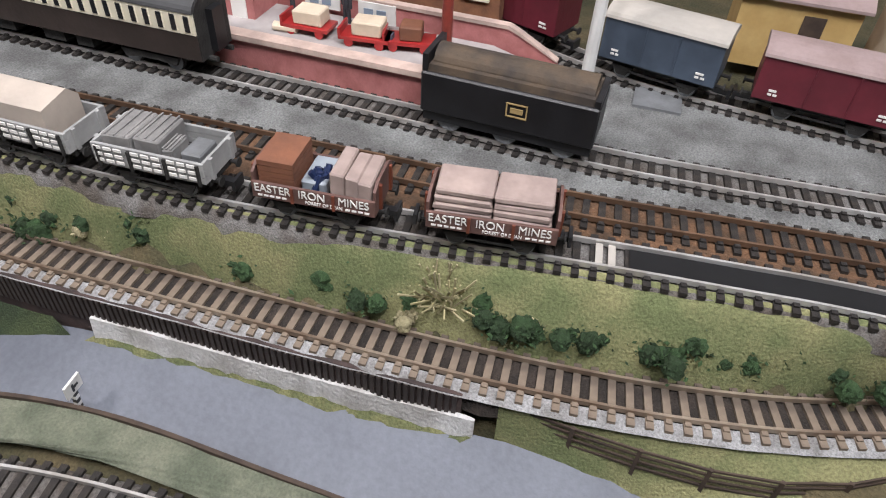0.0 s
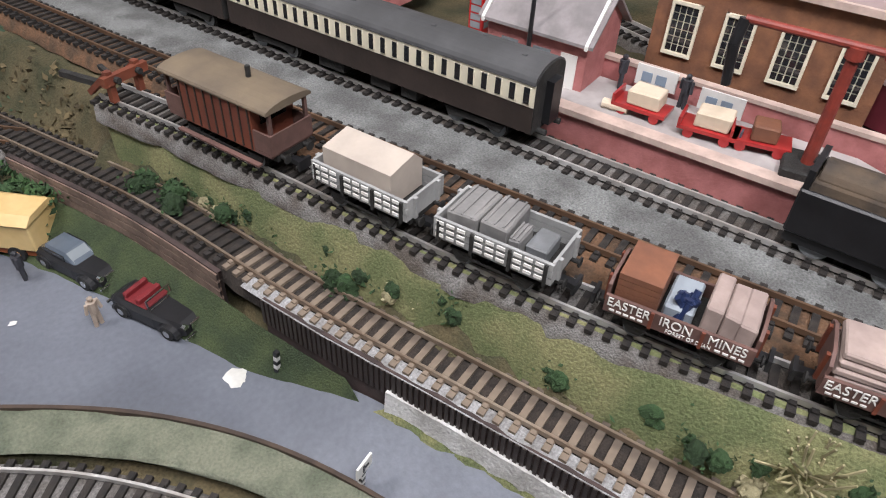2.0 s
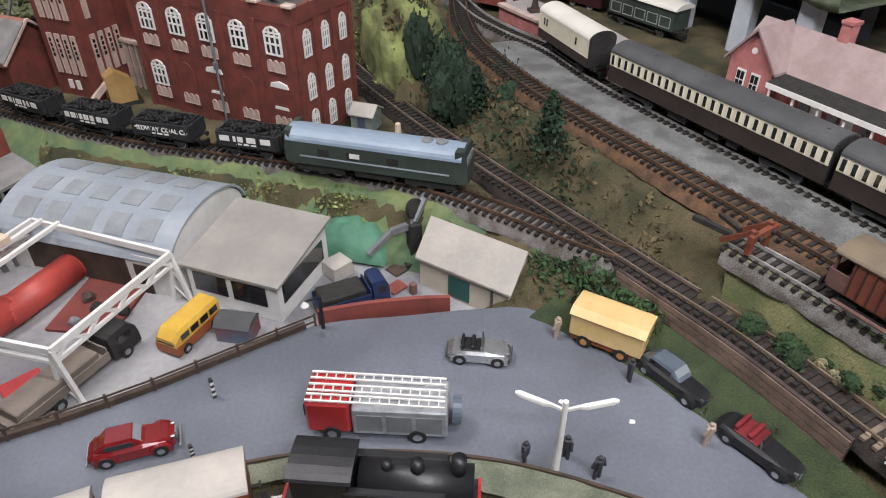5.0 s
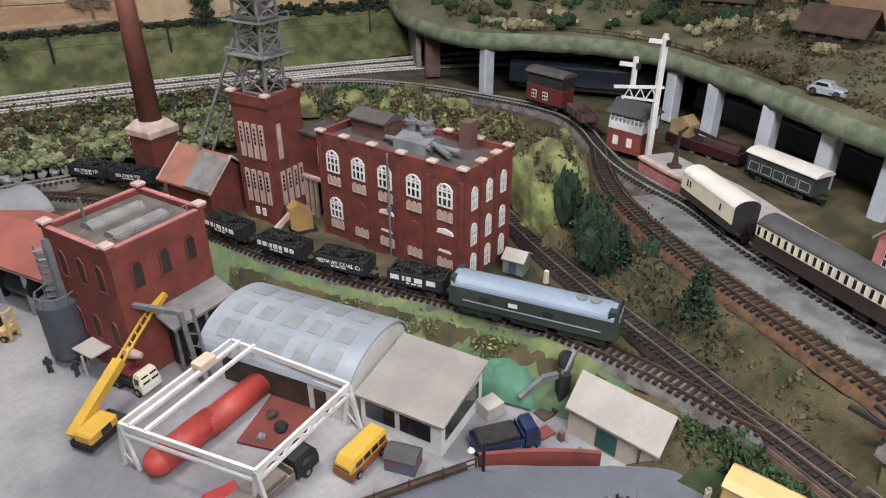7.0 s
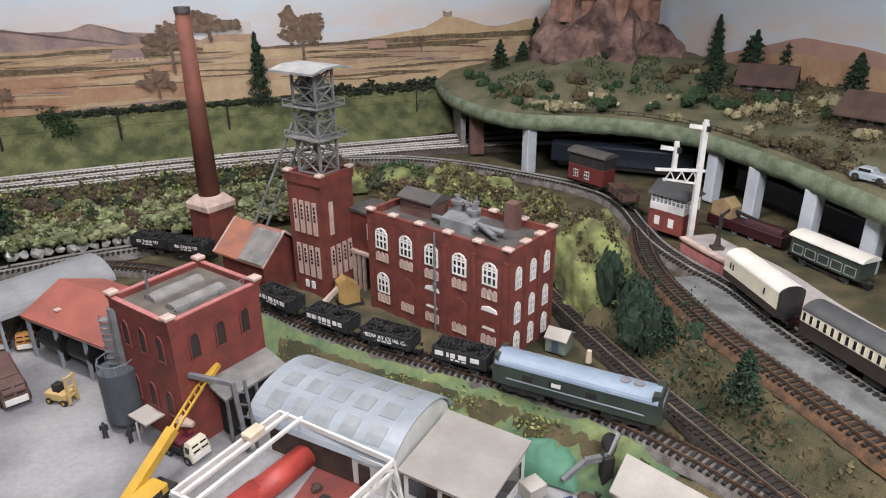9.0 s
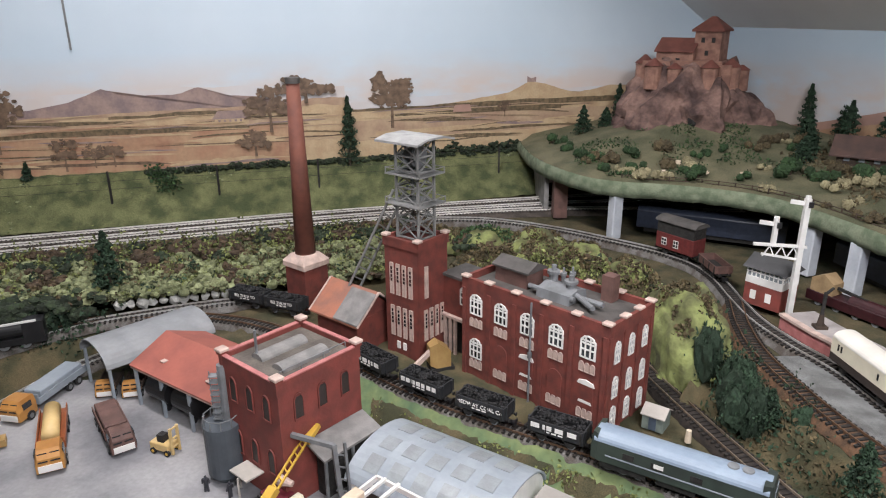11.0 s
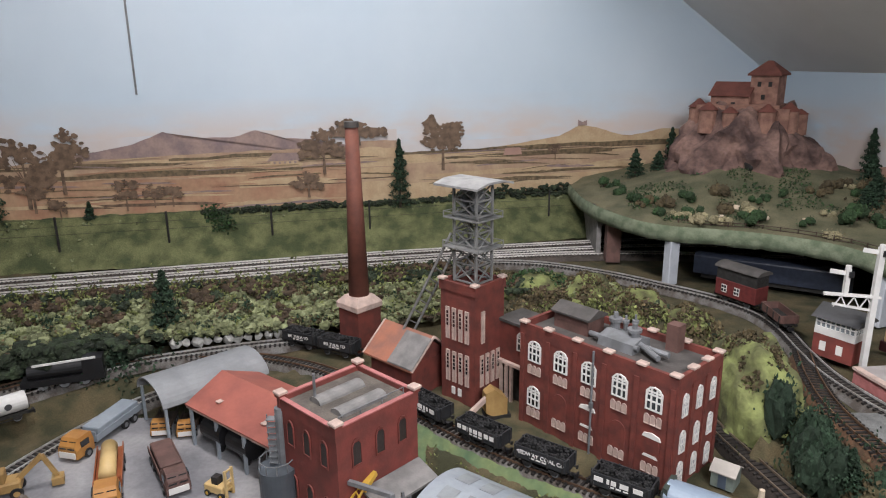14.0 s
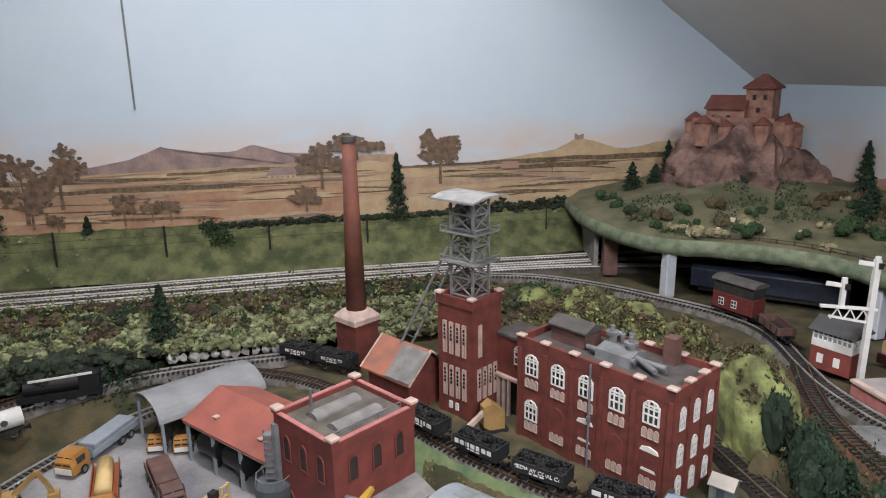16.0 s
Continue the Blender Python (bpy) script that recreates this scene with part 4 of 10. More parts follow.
# tall line of posts behind the main line
t = thing("fence", "line of tall dark posts behind the main line", "fence")
for k in range(8):
    p = WP + WU * (-0.865 + k * 0.228) - WN * 0.065
    bm = B()
    box(bm, p.x, p.y, -0.006, 0.0038, 0.0038, 0.108)
    part("post", bm, "soot", t)
for h in (0.062, 0.080, 0.098):
    bm = B()
    bar(bm, WP - WU * 1.10 - WN * 0.065 + Vector((0, 0, h)), WP + WU * 0.73 - WN * 0.065 + Vector((0, 0, h)), 0.0006)
    part("wire", bm, "soot", t)


# ---- station platform ----
def platform(line, y0, y1, w0, w1, label, h=0.0135):
    t = thing("platform", label, "platform", kind="structure")
    way = WAYS[line]
    idx = [i for i in range(len(way)) if y0 <= way[i].y <= y1]
    lo, hi = idx[0], idx[-1]
    for name, a, b, za, zb, m in (("wall", w0 + 0.003, w0 + 0.006, -0.02, h - 0.0025, "brick_pink"), ("surface", w0 + 0.006, w1 - 0.006, -0.02, h, "road_pale"), ("edging", w0, w0 + 0.010, h - 0.0025, h + 0.0012, "stone_trim"), ("back_wall", w1 - 0.004, w1, -0.02, h + 0.012, "brick_pink"), ("coping", w1 - 0.005, w1 + 0.001, h + 0.012, h + 0.0145, "stone_trim")):
        if name in ("back_wall", "coping") and line == "A":
            span = [i for i in idx if way[i].y < 0.40]
        else:
            span = idx
        bm = B()
        prev = None
        for i in span:
            s, _ = sideways(way, i)
            f = min(1.0, (way[i].y - y0) / 0.05 + 0.12) if name not in ("back_wall", "coping") else min(1.0, (way[i].y - y0) / 0.05 + 0.3)
            z = lambda v: v if v < 0 else v * f
            ring = [bm.verts.new((*(way[i] + s * u).to_2d(), z(v))) for u, v in ((a, za), (b, za), (b, zb), (a, zb))]
            if prev:
                for k in range(4):
                    bm.faces.new((prev[k], prev[(k + 1) % 4], ring[(k + 1) % 4], ring[k]))
            else:
                bm.faces.new(ring)
            prev = ring
        bm.faces.new(prev)
        part(name, bm, m, t)
    return t


platform("A", 0.165, 1.115, 0.021, 0.083, "grey station platform with pink brick face and stone edge")


# ---- raised hill with castle ----
HILL = [(0.308, 1.976), (0.322, 1.80), (0.352, 1.685), (0.404, 1.580), (0.463, 1.530), (0.540, 1.510), (0.63, 1.472), (0.70, 1.420), (0.741, 1.345), (0.770, 1.248), (0.795, 1.141), (0.808, 1.052), (0.823, 0.952), (0.84, 0.865), (0.855, 0.785)]


def hill_level(x, y):
    d = min(math.hypot(x - a, y - b) for a, b in HILL_FINE)
    c = math.hypot((x - 0.74) / 1.15, y - 1.84)
    return 0.106 + 0.052 * min(1, d / 0.30) ** 0.8 + 0.035 * max(0, 1 - c / 0.28) + 0.004 * noise.noise((x * 22, y * 22, 7))


HILL_FINE = [(q.x, q.y) for q in spline([(*p, 0) for p in HILL], 0.02)]


def on_hill(x, y, gap=0.02):
    """The place itself, or the nearest one that lies on the hill, clear of its edge."""
    i = min(range(len(HILL_FINE)), key=lambda j: math.hypot(x - HILL_FINE[j][0], y - HILL_FINE[j][1]))
    (xa, ya), (xb, yb) = HILL_FINE[max(i - 1, 0)], HILL_FINE[min(i + 1, len(HILL_FINE) - 1)]
    s = Vector((-(yb - ya), xb - xa)).normalized()
    d = (x - HILL_FINE[i][0]) * s.x + (y - HILL_FINE[i][1]) * s.y
    return (x, y) if d > gap else (x + s.x * (gap - d) * 1.5, y + s.y * (gap - d) * 1.5)


def hill():
    t = thing("hill", "raised green hill baseboard on pillars", "hill", kind="structure")
    edge = spline([(*p, 0) for p in HILL], 0.0125)
    n = len(edge)
    # outer rim along the two room walls
    c2 = WP + WU * 1.13
    out = []
    for i in range(n):
        f = i / (n - 1)
        if f < 0.45:
            s = 0.62 + (1.13 - 0.62) * f / 0.45
            out.append(WP + WU * s - WN * 0.004)
        else:
            out.append(c2 - WN * (1.52 * (f - 0.45) / 0.55 + 0.004) - WU * 0.003)
    bm = B()
    rows = []
    for a, b in zip(edge, out):
        row = []
        for k in range(41):
            p = a.lerp(Vector((b.x, b.y, 0)), (k / 40) ** 1.3)
            row.append(bm.verts.new((p.x, p.y, hill_level(p.x, p.y))))
        rows.append(row)
    for p, q in zip(rows, rows[1:]):
        for k in range(40):
            bm.faces.new((p[k], p[k + 1], q[k + 1], q[k]))
    part("grass", bm, "hill_grass", t, smooth=True)
    bm = B()
    prev = None
    for i, q in enumerate(edge):
        s, _ = sideways(edge, i)
        wob = 0.003 * noise.noise((q.x * 50, q.y * 50, 2))
        ring = [bm.verts.new((*(q + s * w).to_2d(), z)) for w, z in ((-0.002, 0.110), (-0.006, 0.103), (-0.007, 0.090 + wob), (-0.004, 0.079 + wob), (0.003, 0.078 + wob), (0.5, 0.082))]
        if prev:
            for k in range(5):
                bm.faces.new((prev[k], prev[k + 1], ring[k + 1], ring[k]))
        prev = ring
    part("fringe", bm, "moss_dull", t, smooth=True)
    # end wall of the deck over the main line
    bm = B()
    prism(bm, [(1.72, -0.01), (1.98, -0.01), (1.98, 0.09), (1.72, 0.09)], 0.345, 0.355)
    part("bridge_wall", bm, "crate_grey", t)
    bm = B()
    box(bm, 0.377, 1.70, -0.01, 0.03, 0.04, 0.095)
    part("abutment", bm, "dull_brown", t)
    return t


hill()
for x, y in ((0.466, 1.540), (0.757, 1.335), (0.780, 1.235), (0.806, 1.117), (0.833, 1.015), (0.852, 0.92), (0.867, 0.835)):
    bm = B()
    box(bm, x, y, -0.01, 0.022, 0.022, 0.092, 0.4, bevel=0.002)
    tagged(part("pillar", bm, "pillar"), "pale blue-grey square pillar under the hill", "pillar", "pillars under the hill")


# ---- colliery ----
def arch_window(t, name, w, h, bars=True, material="lintel"):
    """Mesh of an arched white window frame with bars, lying in its wall's plane (x across, z up, facing -y)."""
    bm = B()
    pts = [(-w / 2, 0), (w / 2, 0), (w / 2, h * 0.78), (w * 0.3, h * 0.94), (0, h), (-w * 0.3, h * 0.94), (-w / 2, h * 0.78)]
    inner = [(x * 0.80, 0.06 * h + z * 0.88) for x, z in pts]
    n = len(pts)
    for y in (0.0,):
        f = [bm.verts.new((x, -0.0012, z)) for x, z in pts]
        g = [bm.verts.new((x, -0.0012, z)) for x, z in inner]
        fb = [bm.verts.new((x, 0.0004, z)) for x, z in pts]
        gb = [bm.verts.new((x, 0.0004, z)) for x, z in inner]
        for i in range(n):
            j = (i + 1) % n
            bm.faces.new((f[i], f[j], g[j], g[i]))
            bm.faces.new((f[i], fb[i], fb[j], f[j]))
            bm.faces.new((g[i], g[j], gb[j], gb[i]))
    if bars:
        for x in (-w * 0.16, w * 0.16):
            box(bm, x, -0.0006, 0.02 * h, w * 0.09, 0.0012, h * 0.9)
        for z in (0.36, 0.62, 0.74):
            box(bm, 0, -0.0005, h * z, w * 0.9, 0.0012, h * 0.065)
    me = bpy.data.meshes.new(name)
    bmesh.ops.recalc_face_normals(bm, faces=bm.faces)
    bm.to_mesh(me)
    bm.free()
    me.materials.append(M[material])
    return me


def flat_mesh(name, build, material):
    bm = B()
    build(bm)
    me = bpy.data.meshes.new(name)
    bmesh.ops.recalc_face_normals(bm, faces=bm.faces)
    bm.to_mesh(me)
    bm.free()
    me.materials.append(M[material])
    return me


def window_at(t, frame_mesh, pane_mesh, x, y, z, rz):
    w = piece("window", frame_mesh, t, x, y, z, rz)
    piece("pane", pane_mesh, w)
    return w


FW, FD, FZ = 0.228, 0.099, -0.056


def factory():
    t = thing("colliery_building", "large red-brown brick colliery building with white arched windows", "factory", 0.160, 1.070, 0, -43.4)
    top = 0.086
    bm = B()
    box(bm, FW / 2, FD / 2, FZ, FW, FD, top - 0.008 - FZ)
    part("wall", bm, "brick", t)
    bm = B()
    for x, y, sx, sy in ((FW / 2, 0.002, FW + 0.003, 0.005), (FW / 2, FD - 0.002, FW + 0.003, 0.005), (0.001, FD / 2, 0.005, FD - 0.006), (FW - 0.001, FD / 2, 0.005, FD - 0.006)):
        box(bm, x, y, top - 0.014, sx, sy, 0.017)
    part("parapet", bm, "brick", t)
    bm = B()
    box(bm, FW / 2, FD / 2, top - 0.008, FW - 0.008, FD - 0.008, 0.002)
    part("roof", bm, "roof_slate", t)
    cap = flat_mesh("cap", lambda b: box(b, 0, 0, 0, 0.013, 0.010, 0.0035, bevel=0.0008), "stone_trim")
    for f in (0.02, 0.20, 0.40, 0.60, 0.80, 0.985):
        piece("cap", cap, t, FW * f, 0.002, top + 0.003)
        piece("cap", cap, t, FW * f, FD - 0.002, top + 0.003)
    for f in (0.36, 0.68):
        piece("cap", cap, t, FW - 0.002, FD * f, top + 0.003, 90)
    # pilasters between bays and a string course
    pil = flat_mesh("pilaster", lambda b: box(b, 0, -0.0008, FZ, 0.006, 0.0024, top - 0.012 - FZ), "brick")
    for f in (0.015, 0.205, 0.395, 0.585, 0.78, 0.985):
        piece("pilaster", pil, t, FW * f, 0)
    for f in (0.03, 0.35, 0.66, 0.97):
        piece("pilaster", pil, t, FW, FD * f, 0, 90)
    big, pane = arch_window(t, "window", 0.0215, 0.030), flat_mesh("pane", lambda b: box(b, 0, 0.0, 0.001, 0.019, 0.0006, 0.025), "glass")
    small = arch_window(t, "window_light", 0.0066, 0.013, False, "stone_trim")
    spane = flat_mesh("pane", lambda b: box(b, 0, -0.0002, 0.001, 0.0052, 0.0006, 0.011), "stone_trim")
    cols = [FW * f for f in (0.11, 0.30, 0.49, 0.685, 0.885)]
    for i, x in enumerate(cols):
        window_at(t, big, pane, x, -0.0009, 0.039, 0)
        for dx in (-0.0078, 0, 0.0078):
            window_at(t, small, spane, x + dx, -0.0009, 0.021, 0)
            window_at(t, small, spane, x + dx, -0.0009, -0.041, 0)
        if i == 0:
            window_at(t, big, pane, x, -0.0009, -0.026, 0)
        else:
            bm = B()
            pts = [(x + 0.011 * math.cos(a), -0.004 + 0.012 * math.sin(a)) for a in np.linspace(0, math.pi, 9)] + [(x - 0.011, -0.028), (x + 0.011, -0.028)]
            prism(bm, pts, -0.0014, 0.0, "y")
            part("blind_arch", bm, "brick", t)
    for x in (cols[2], cols[4]):
        bm = B()
        prism(bm, [(x - 0.012, 0.004), (x + 0.012, 0.004), (x + 0.010, 0.0085), (x, 0.011), (x - 0.010, 0.0085)], -0.0018, 0.0, "y")
        part("lintel", bm, "lintel", t)
        bm = B()
        prism(bm, [(x - 0.010, -0.0205), (x + 0.010, -0.0205), (x + 0.008, -0.017), (x - 0.008, -0.017)], -0.0018, 0.0, "y")
        part("lintel", bm, "lintel", t)
    side = arch_window(t, "window", 0.012, 0.029)
    sp = flat_mesh("pane", lambda b: box(b, 0, 0.0, 0.001, 0.0105, 0.0006, 0.024), "glass_pale")
    for f in (0.19, 0.505, 0.82):
        for z in (0.036, -0.010, -0.05):
            window_at(t, side, sp, FW + 0.0009, FD * f, z, 90)
    # drain pipe
    bm = B()
    tube(bm, (FW * 0.52, -0.003, FZ), (FW * 0.52, -0.003, top), 0.0014, n=8)
    box(bm, FW * 0.52, -0.003, 0.010, 0.004, 0.004, 0.008)
    part("drain_pipe", bm, "steel", t)
    # on the roof: a hut, pipes, tanks and a stack
    bm = B()
    box(bm, 0.052, 0.055, top - 0.006, 0.055, 0.034, 0.024)
    part("roof_house", bm, "dull_brown", t)
    bm = B()
    prism(bm, [(0.034, top + 0.018), (0.055, top + 0.027), (0.076, top + 0.018), (0.076, top + 0.0155), (0.034, top + 0.0155)], 0.021, 0.083)
    part("roof_house_roof", bm, "roof_slate", t)
    bm = B()
    box(bm, 0.175, 0.084, top - 0.006, 0.016, 0.016, 0.034)
    part("flue", bm, "dull_brown", t)
    for x, y, r, h in ((0.105, 0.06, 0.006, 0.030), (0.115, 0.068, 0.003, 0.026), (0.125, 0.074, 0.003, 0.028), (0.138, 0.052, 0.0065, 0.026), (0.096, 0.076, 0.004, 0.022)):
        bm = B()
        tube(bm, (x, y, top - 0.007), (x, y, top + h * 0.6), r, n=12)
        tube(bm, (x, y, top + h * 0.6), (x, y, top + h * 0.75), r * 1.4, n=12)
        tube(bm, (x, y, top + h * 0.75), (x, y, top + h), r * 0.5, n=10)
        part("roof_vent", bm, "steel", t)
    bm = B()
    for a, b in (((0.085, 0.035, top + 0.003), (0.155, 0.035, top + 0.003)), ((0.12, 0.045, top + 0.003), (0.19, 0.045, top + 0.003)), ((0.138, 0.052, top + 0.005), (0.185, 0.03, top + 0.002))):
        tube(bm, a, b, 0.0035, n=10)
    part("pipe", bm, "steel", t)
    bm = B()
    prism(bm, [(0.03, top - 0.006), (0.07, top - 0.006), (0.068, top + 0.006), (0.05, top + 0.011), (0.032, top + 0.006)], 0.10, 0.15)
    part("roof_light", bm, "steel", t)
    # linking block and the columns below it
    bm = B()
    box(bm, -0.034, 0.055, 0.006, 0.072, 0.05, 0.058)
    part("link_wall", bm, "brick", t)
    bm = B()
    box(bm, -0.034, 0.055, 0.064, 0.074, 0.054, 0.004)
    part("link_roof", bm, "roof_slate", t)
    # loading bay behind the columns: a solid black block for its shade
    bm = B()
    box(bm, -0.034, 0.056, FZ, 0.07, 0.04, 0.062)
    part("bay_shade_block", bm, "soot", t)
    window_at(t, big, pane, -0.022, 0.0289, 0.028, 0)
    bm = B()
    box(bm, -0.034, 0.028, 0.002, 0.072, 0.008, 0.004)
    part("ledge", bm, "stone_trim", t)
    col = flat_mesh("column", lambda b: box(b, 0, 0, FZ, 0.004, 0.004, 0.058), "stone_trim")
    for x in (-0.062, -0.052, -0.042, -0.006):
        piece("column", col, t, x, 0.028)
    return t


def tower():
    t = thing("winding_tower", "tall red-brown brick tower with slit windows and lattice headframe", "tower", 0.047, 1.134, 0, -38)
    w, d, top = 0.064, 0.064, 0.118
    bm = B()
    box(bm, w / 2, d / 2, FZ, w, d, top - FZ)
    part("wall", bm, "brick", t)
    bm = B()
    for x, y, sx, sy in ((w / 2, 0.001, w + 0.004, 0.005), (w / 2, d - 0.001, w + 0.004, 0.005), (0.001, d / 2, 0.005, d - 0.004), (w - 0.001, d / 2, 0.005, d - 0.004)):
        box(bm, x, y, top - 0.006, sx, sy, 0.014)
    part("parapet", bm, "brick", t)
    cap = flat_mesh("cap", lambda b: box(b, 0, 0, 0, 0.011, 0.011, 0.004, bevel=0.0008), "stone_trim")
    for x in (0.002, w - 0.002):
        for y in (0.002, d - 0.002):
            piece("cap", cap, t, x, y, top + 0.008)
    slit = flat_mesh("slit_window", lambda b: (box(b, 0, -0.0005, 0, 0.0062, 0.002, 0.048), box(b, -0.0028, -0.0008, 0, 0.0012, 0.003, 0.048), box(b, 0.0028, -0.0008, 0, 0.0012, 0.003, 0.048)), "stone_trim")
    mull = flat_mesh("glazing", lambda b: [box(b, 0, -0.0016, 0.020 + k * 0.006, 0.0034, 0.0006, 0.0042) for k in range(4)], "glass")
    for x in (0.014, 0.026, 0.038, 0.050):
        for z in (0.040, -0.026):
            s = piece("slit_window", slit, t, x, 0, z)
            piece("glazing", mull, s)
    for y in (0.014, 0.026, 0.038, 0.050):
        for z in (-0.026,):
            s = piece("slit_window", slit, t, w, y, z, 90)
            piece("glazing", mull, s)
    s = piece("slit_window", slit, t, w, 0.016, 0.040, 90)
    for x in (0.024, 0.036):
        bm = B()
        box(bm, x, -0.0008, -0.045, 0.006, 0.002, 0.011)
        part("lower_window", bm, "lintel", t)
    # headframe
    H0, H1 = top + 0.004, 0.262
    legs = [(0.012, 0.016), (0.052, 0.016), (0.012, 0.050), (0.052, 0.050)]
    for x, y in legs:
        bm = B()
        bar(bm, (x, y, H0), (x, y, H1), 0.0032)
        part("headframe_leg", bm, "headframe", t)
    zs = [H0 + 0.002, 0.150, 0.172, 0.196, 0.218, 0.240]
    for z0, z1 in zip(zs, zs[1:] + [H1]):
        bm = B()
        for (xa, ya), (xb, yb) in (((0.012, 0.016), (0.052, 0.016)), ((0.012, 0.050), (0.052, 0.050)), ((0.012, 0.016), (0.012, 0.050)), ((0.052, 0.016), (0.052, 0.050))):
            bar(bm, (xa, ya, z0), (xb, yb, z0), 0.0022)
            bar(bm, (xa, ya, z0), (xb, yb, z1), 0.0017)
            bar(bm, (xb, yb, z0), (xa, ya, z1), 0.0017)
        tagged(part("bracing", bm, "headframe", t), kind="stuff")
    for z, e in ((0.172, 0.066), (0.214, 0.064)):
        bm = B()
        box(bm, 0.032, 0.033, z, e, e * 0.85, 0.002)
        for sx in (-1, 1):
            for sy in (-1, 1):
                box(bm, 0.032 + sx * e * 0.49, 0.033 + sy * e * 0.41, z, 0.0012, 0.0012, 0.010)
            bar(bm, (0.032 + sx * e * 0.49, 0.033 - e * 0.41, z + 0.009), (0.032 + sx * e * 0.49, 0.033 + e * 0.41, z + 0.009), 0.001)
            bar(bm, (0.032 - e * 0.49, 0.033 + sx * e * 0.41, z + 0.009), (0.032 + e * 0.49, 0.033 + sx * e * 0.41, z + 0.009), 0.001)
        part("gallery", bm, "headframe", t)
    bm = B()
    prism(bm, [(-0.006, H1 + 0.001), (0.016, H1 + 0.006), (0.05, H1 + 0.006), (0.072, H1 + 0.001), (0.072, H1 - 0.002), (0.05, H1 + 0.003), (0.016, H1 + 0.003), (-0.006, H1 - 0.002)], -0.006, 0.072)
    part("headframe_roof", bm, "wagon_grey", t)
    for x in (0.024, 0.040):
        bm = B()
        bmesh.ops.create_cone(bm, cap_ends=True, segments=20, radius1=0.016, radius2=0.016, depth=0.0025, matrix=pose(x, 0.033, 0.238, 0, 90, 0))
        part("sheave_wheel", bm, "steel", t)
    # raking struts to the winding house
    for y in (0.016, 0.046):
        bm = B()
        bar(bm, (0.006, y, 0.190), (-0.080, y - 0.026, 0.014), 0.0032)
        part("raking_strut", bm, "headframe", t)
    bm = B()
    for k in range(10):
        f, g = k / 10, (k + 1) / 10
        bar(bm, (0.006 - 0.086 * f, 0.016 - 0.026 * f, 0.190 - 0.176 * f), (0.006 - 0.086 * g, 0.046 - 0.026 * g, 0.190 - 0.176 * g), 0.0016)
    tagged(part("strut_lacing", bm, "headframe", t), kind="stuff")
    return t


factory()
tower()


def winding_house():
    t = thing("winding_house", "brick winding house with weathered orange tiled roof", "house", -0.064, 1.166, 0, -38)
    w, d = 0.088, 0.078
    bm = B()
    box(bm, w / 2, d / 2, FZ, w, d, 0.055)
    prism(bm, [(0.0, FZ + 0.055), (d, FZ + 0.055), (d / 2, 0.030)], 0.001, w - 0.001)
    part("wall", bm, "brick", t)
    for side, m in ((0, "roof_orange"), (1, "crate_grey")):
        bm = B()
        e = -0.008
        pts = [(e, -0.004), (d / 2, 0.036), (d / 2, 0.033), (e, -0.007)]
        if side:
            pts = [(d - y, z) for y, z in pts]
        prism(bm, pts, -0.008, w + 0.008)
        part("roof", bm, m, t)
    bm = B()
    prism(bm, [(-0.0085, -0.0035), (d / 2 - 0.006, 0.0322), (d / 2 - 0.006, 0.0345), (-0.0085, -0.0012)], w * 0.52, w + 0.009)
    part("roof_slab", bm, "crate_grey", t, "grey concrete slab on the roof slope")
    for x in (-0.0085, w + 0.0085):
        for y0 in (-0.008, d + 0.008):
            bm = B()
            bar(bm, (x, y0, -0.0050), (x, d / 2, 0.0355), 0.0028)
            part("bargeboard", bm, "stone_trim", t)
    return t


winding_house()
t = thing("chimney", "tall tapering red-brown brick factory chimney on a square base", "chimney", -0.108, 1.300, 0, -38)
bm = B()
box(bm, 0, 0, FZ, 0.050, 0.050, 0.075)
part("base", bm, "brick", t)
bm = B()
box(bm, 0, 0, 0.019, 0.056, 0.056, 0.010, bevel=0.001)
box(bm, 0, 0, 0.029, 0.056, 0.056, 0.012, taper=0.62)
part("collar", bm, "stone_trim", t)
bm = B()
tube(bm, (0, 0, 0.038), (0, 0, 0.326), 0.0175, 0.0105, n=28)
part("shaft", bm, "chimney_brick", t, smooth=True)
bm = B()
tube(bm, (0, 0, 0.322), (0, 0, 0.331), 0.0118, n=28)
part("rim", bm, "roof_slate", t)


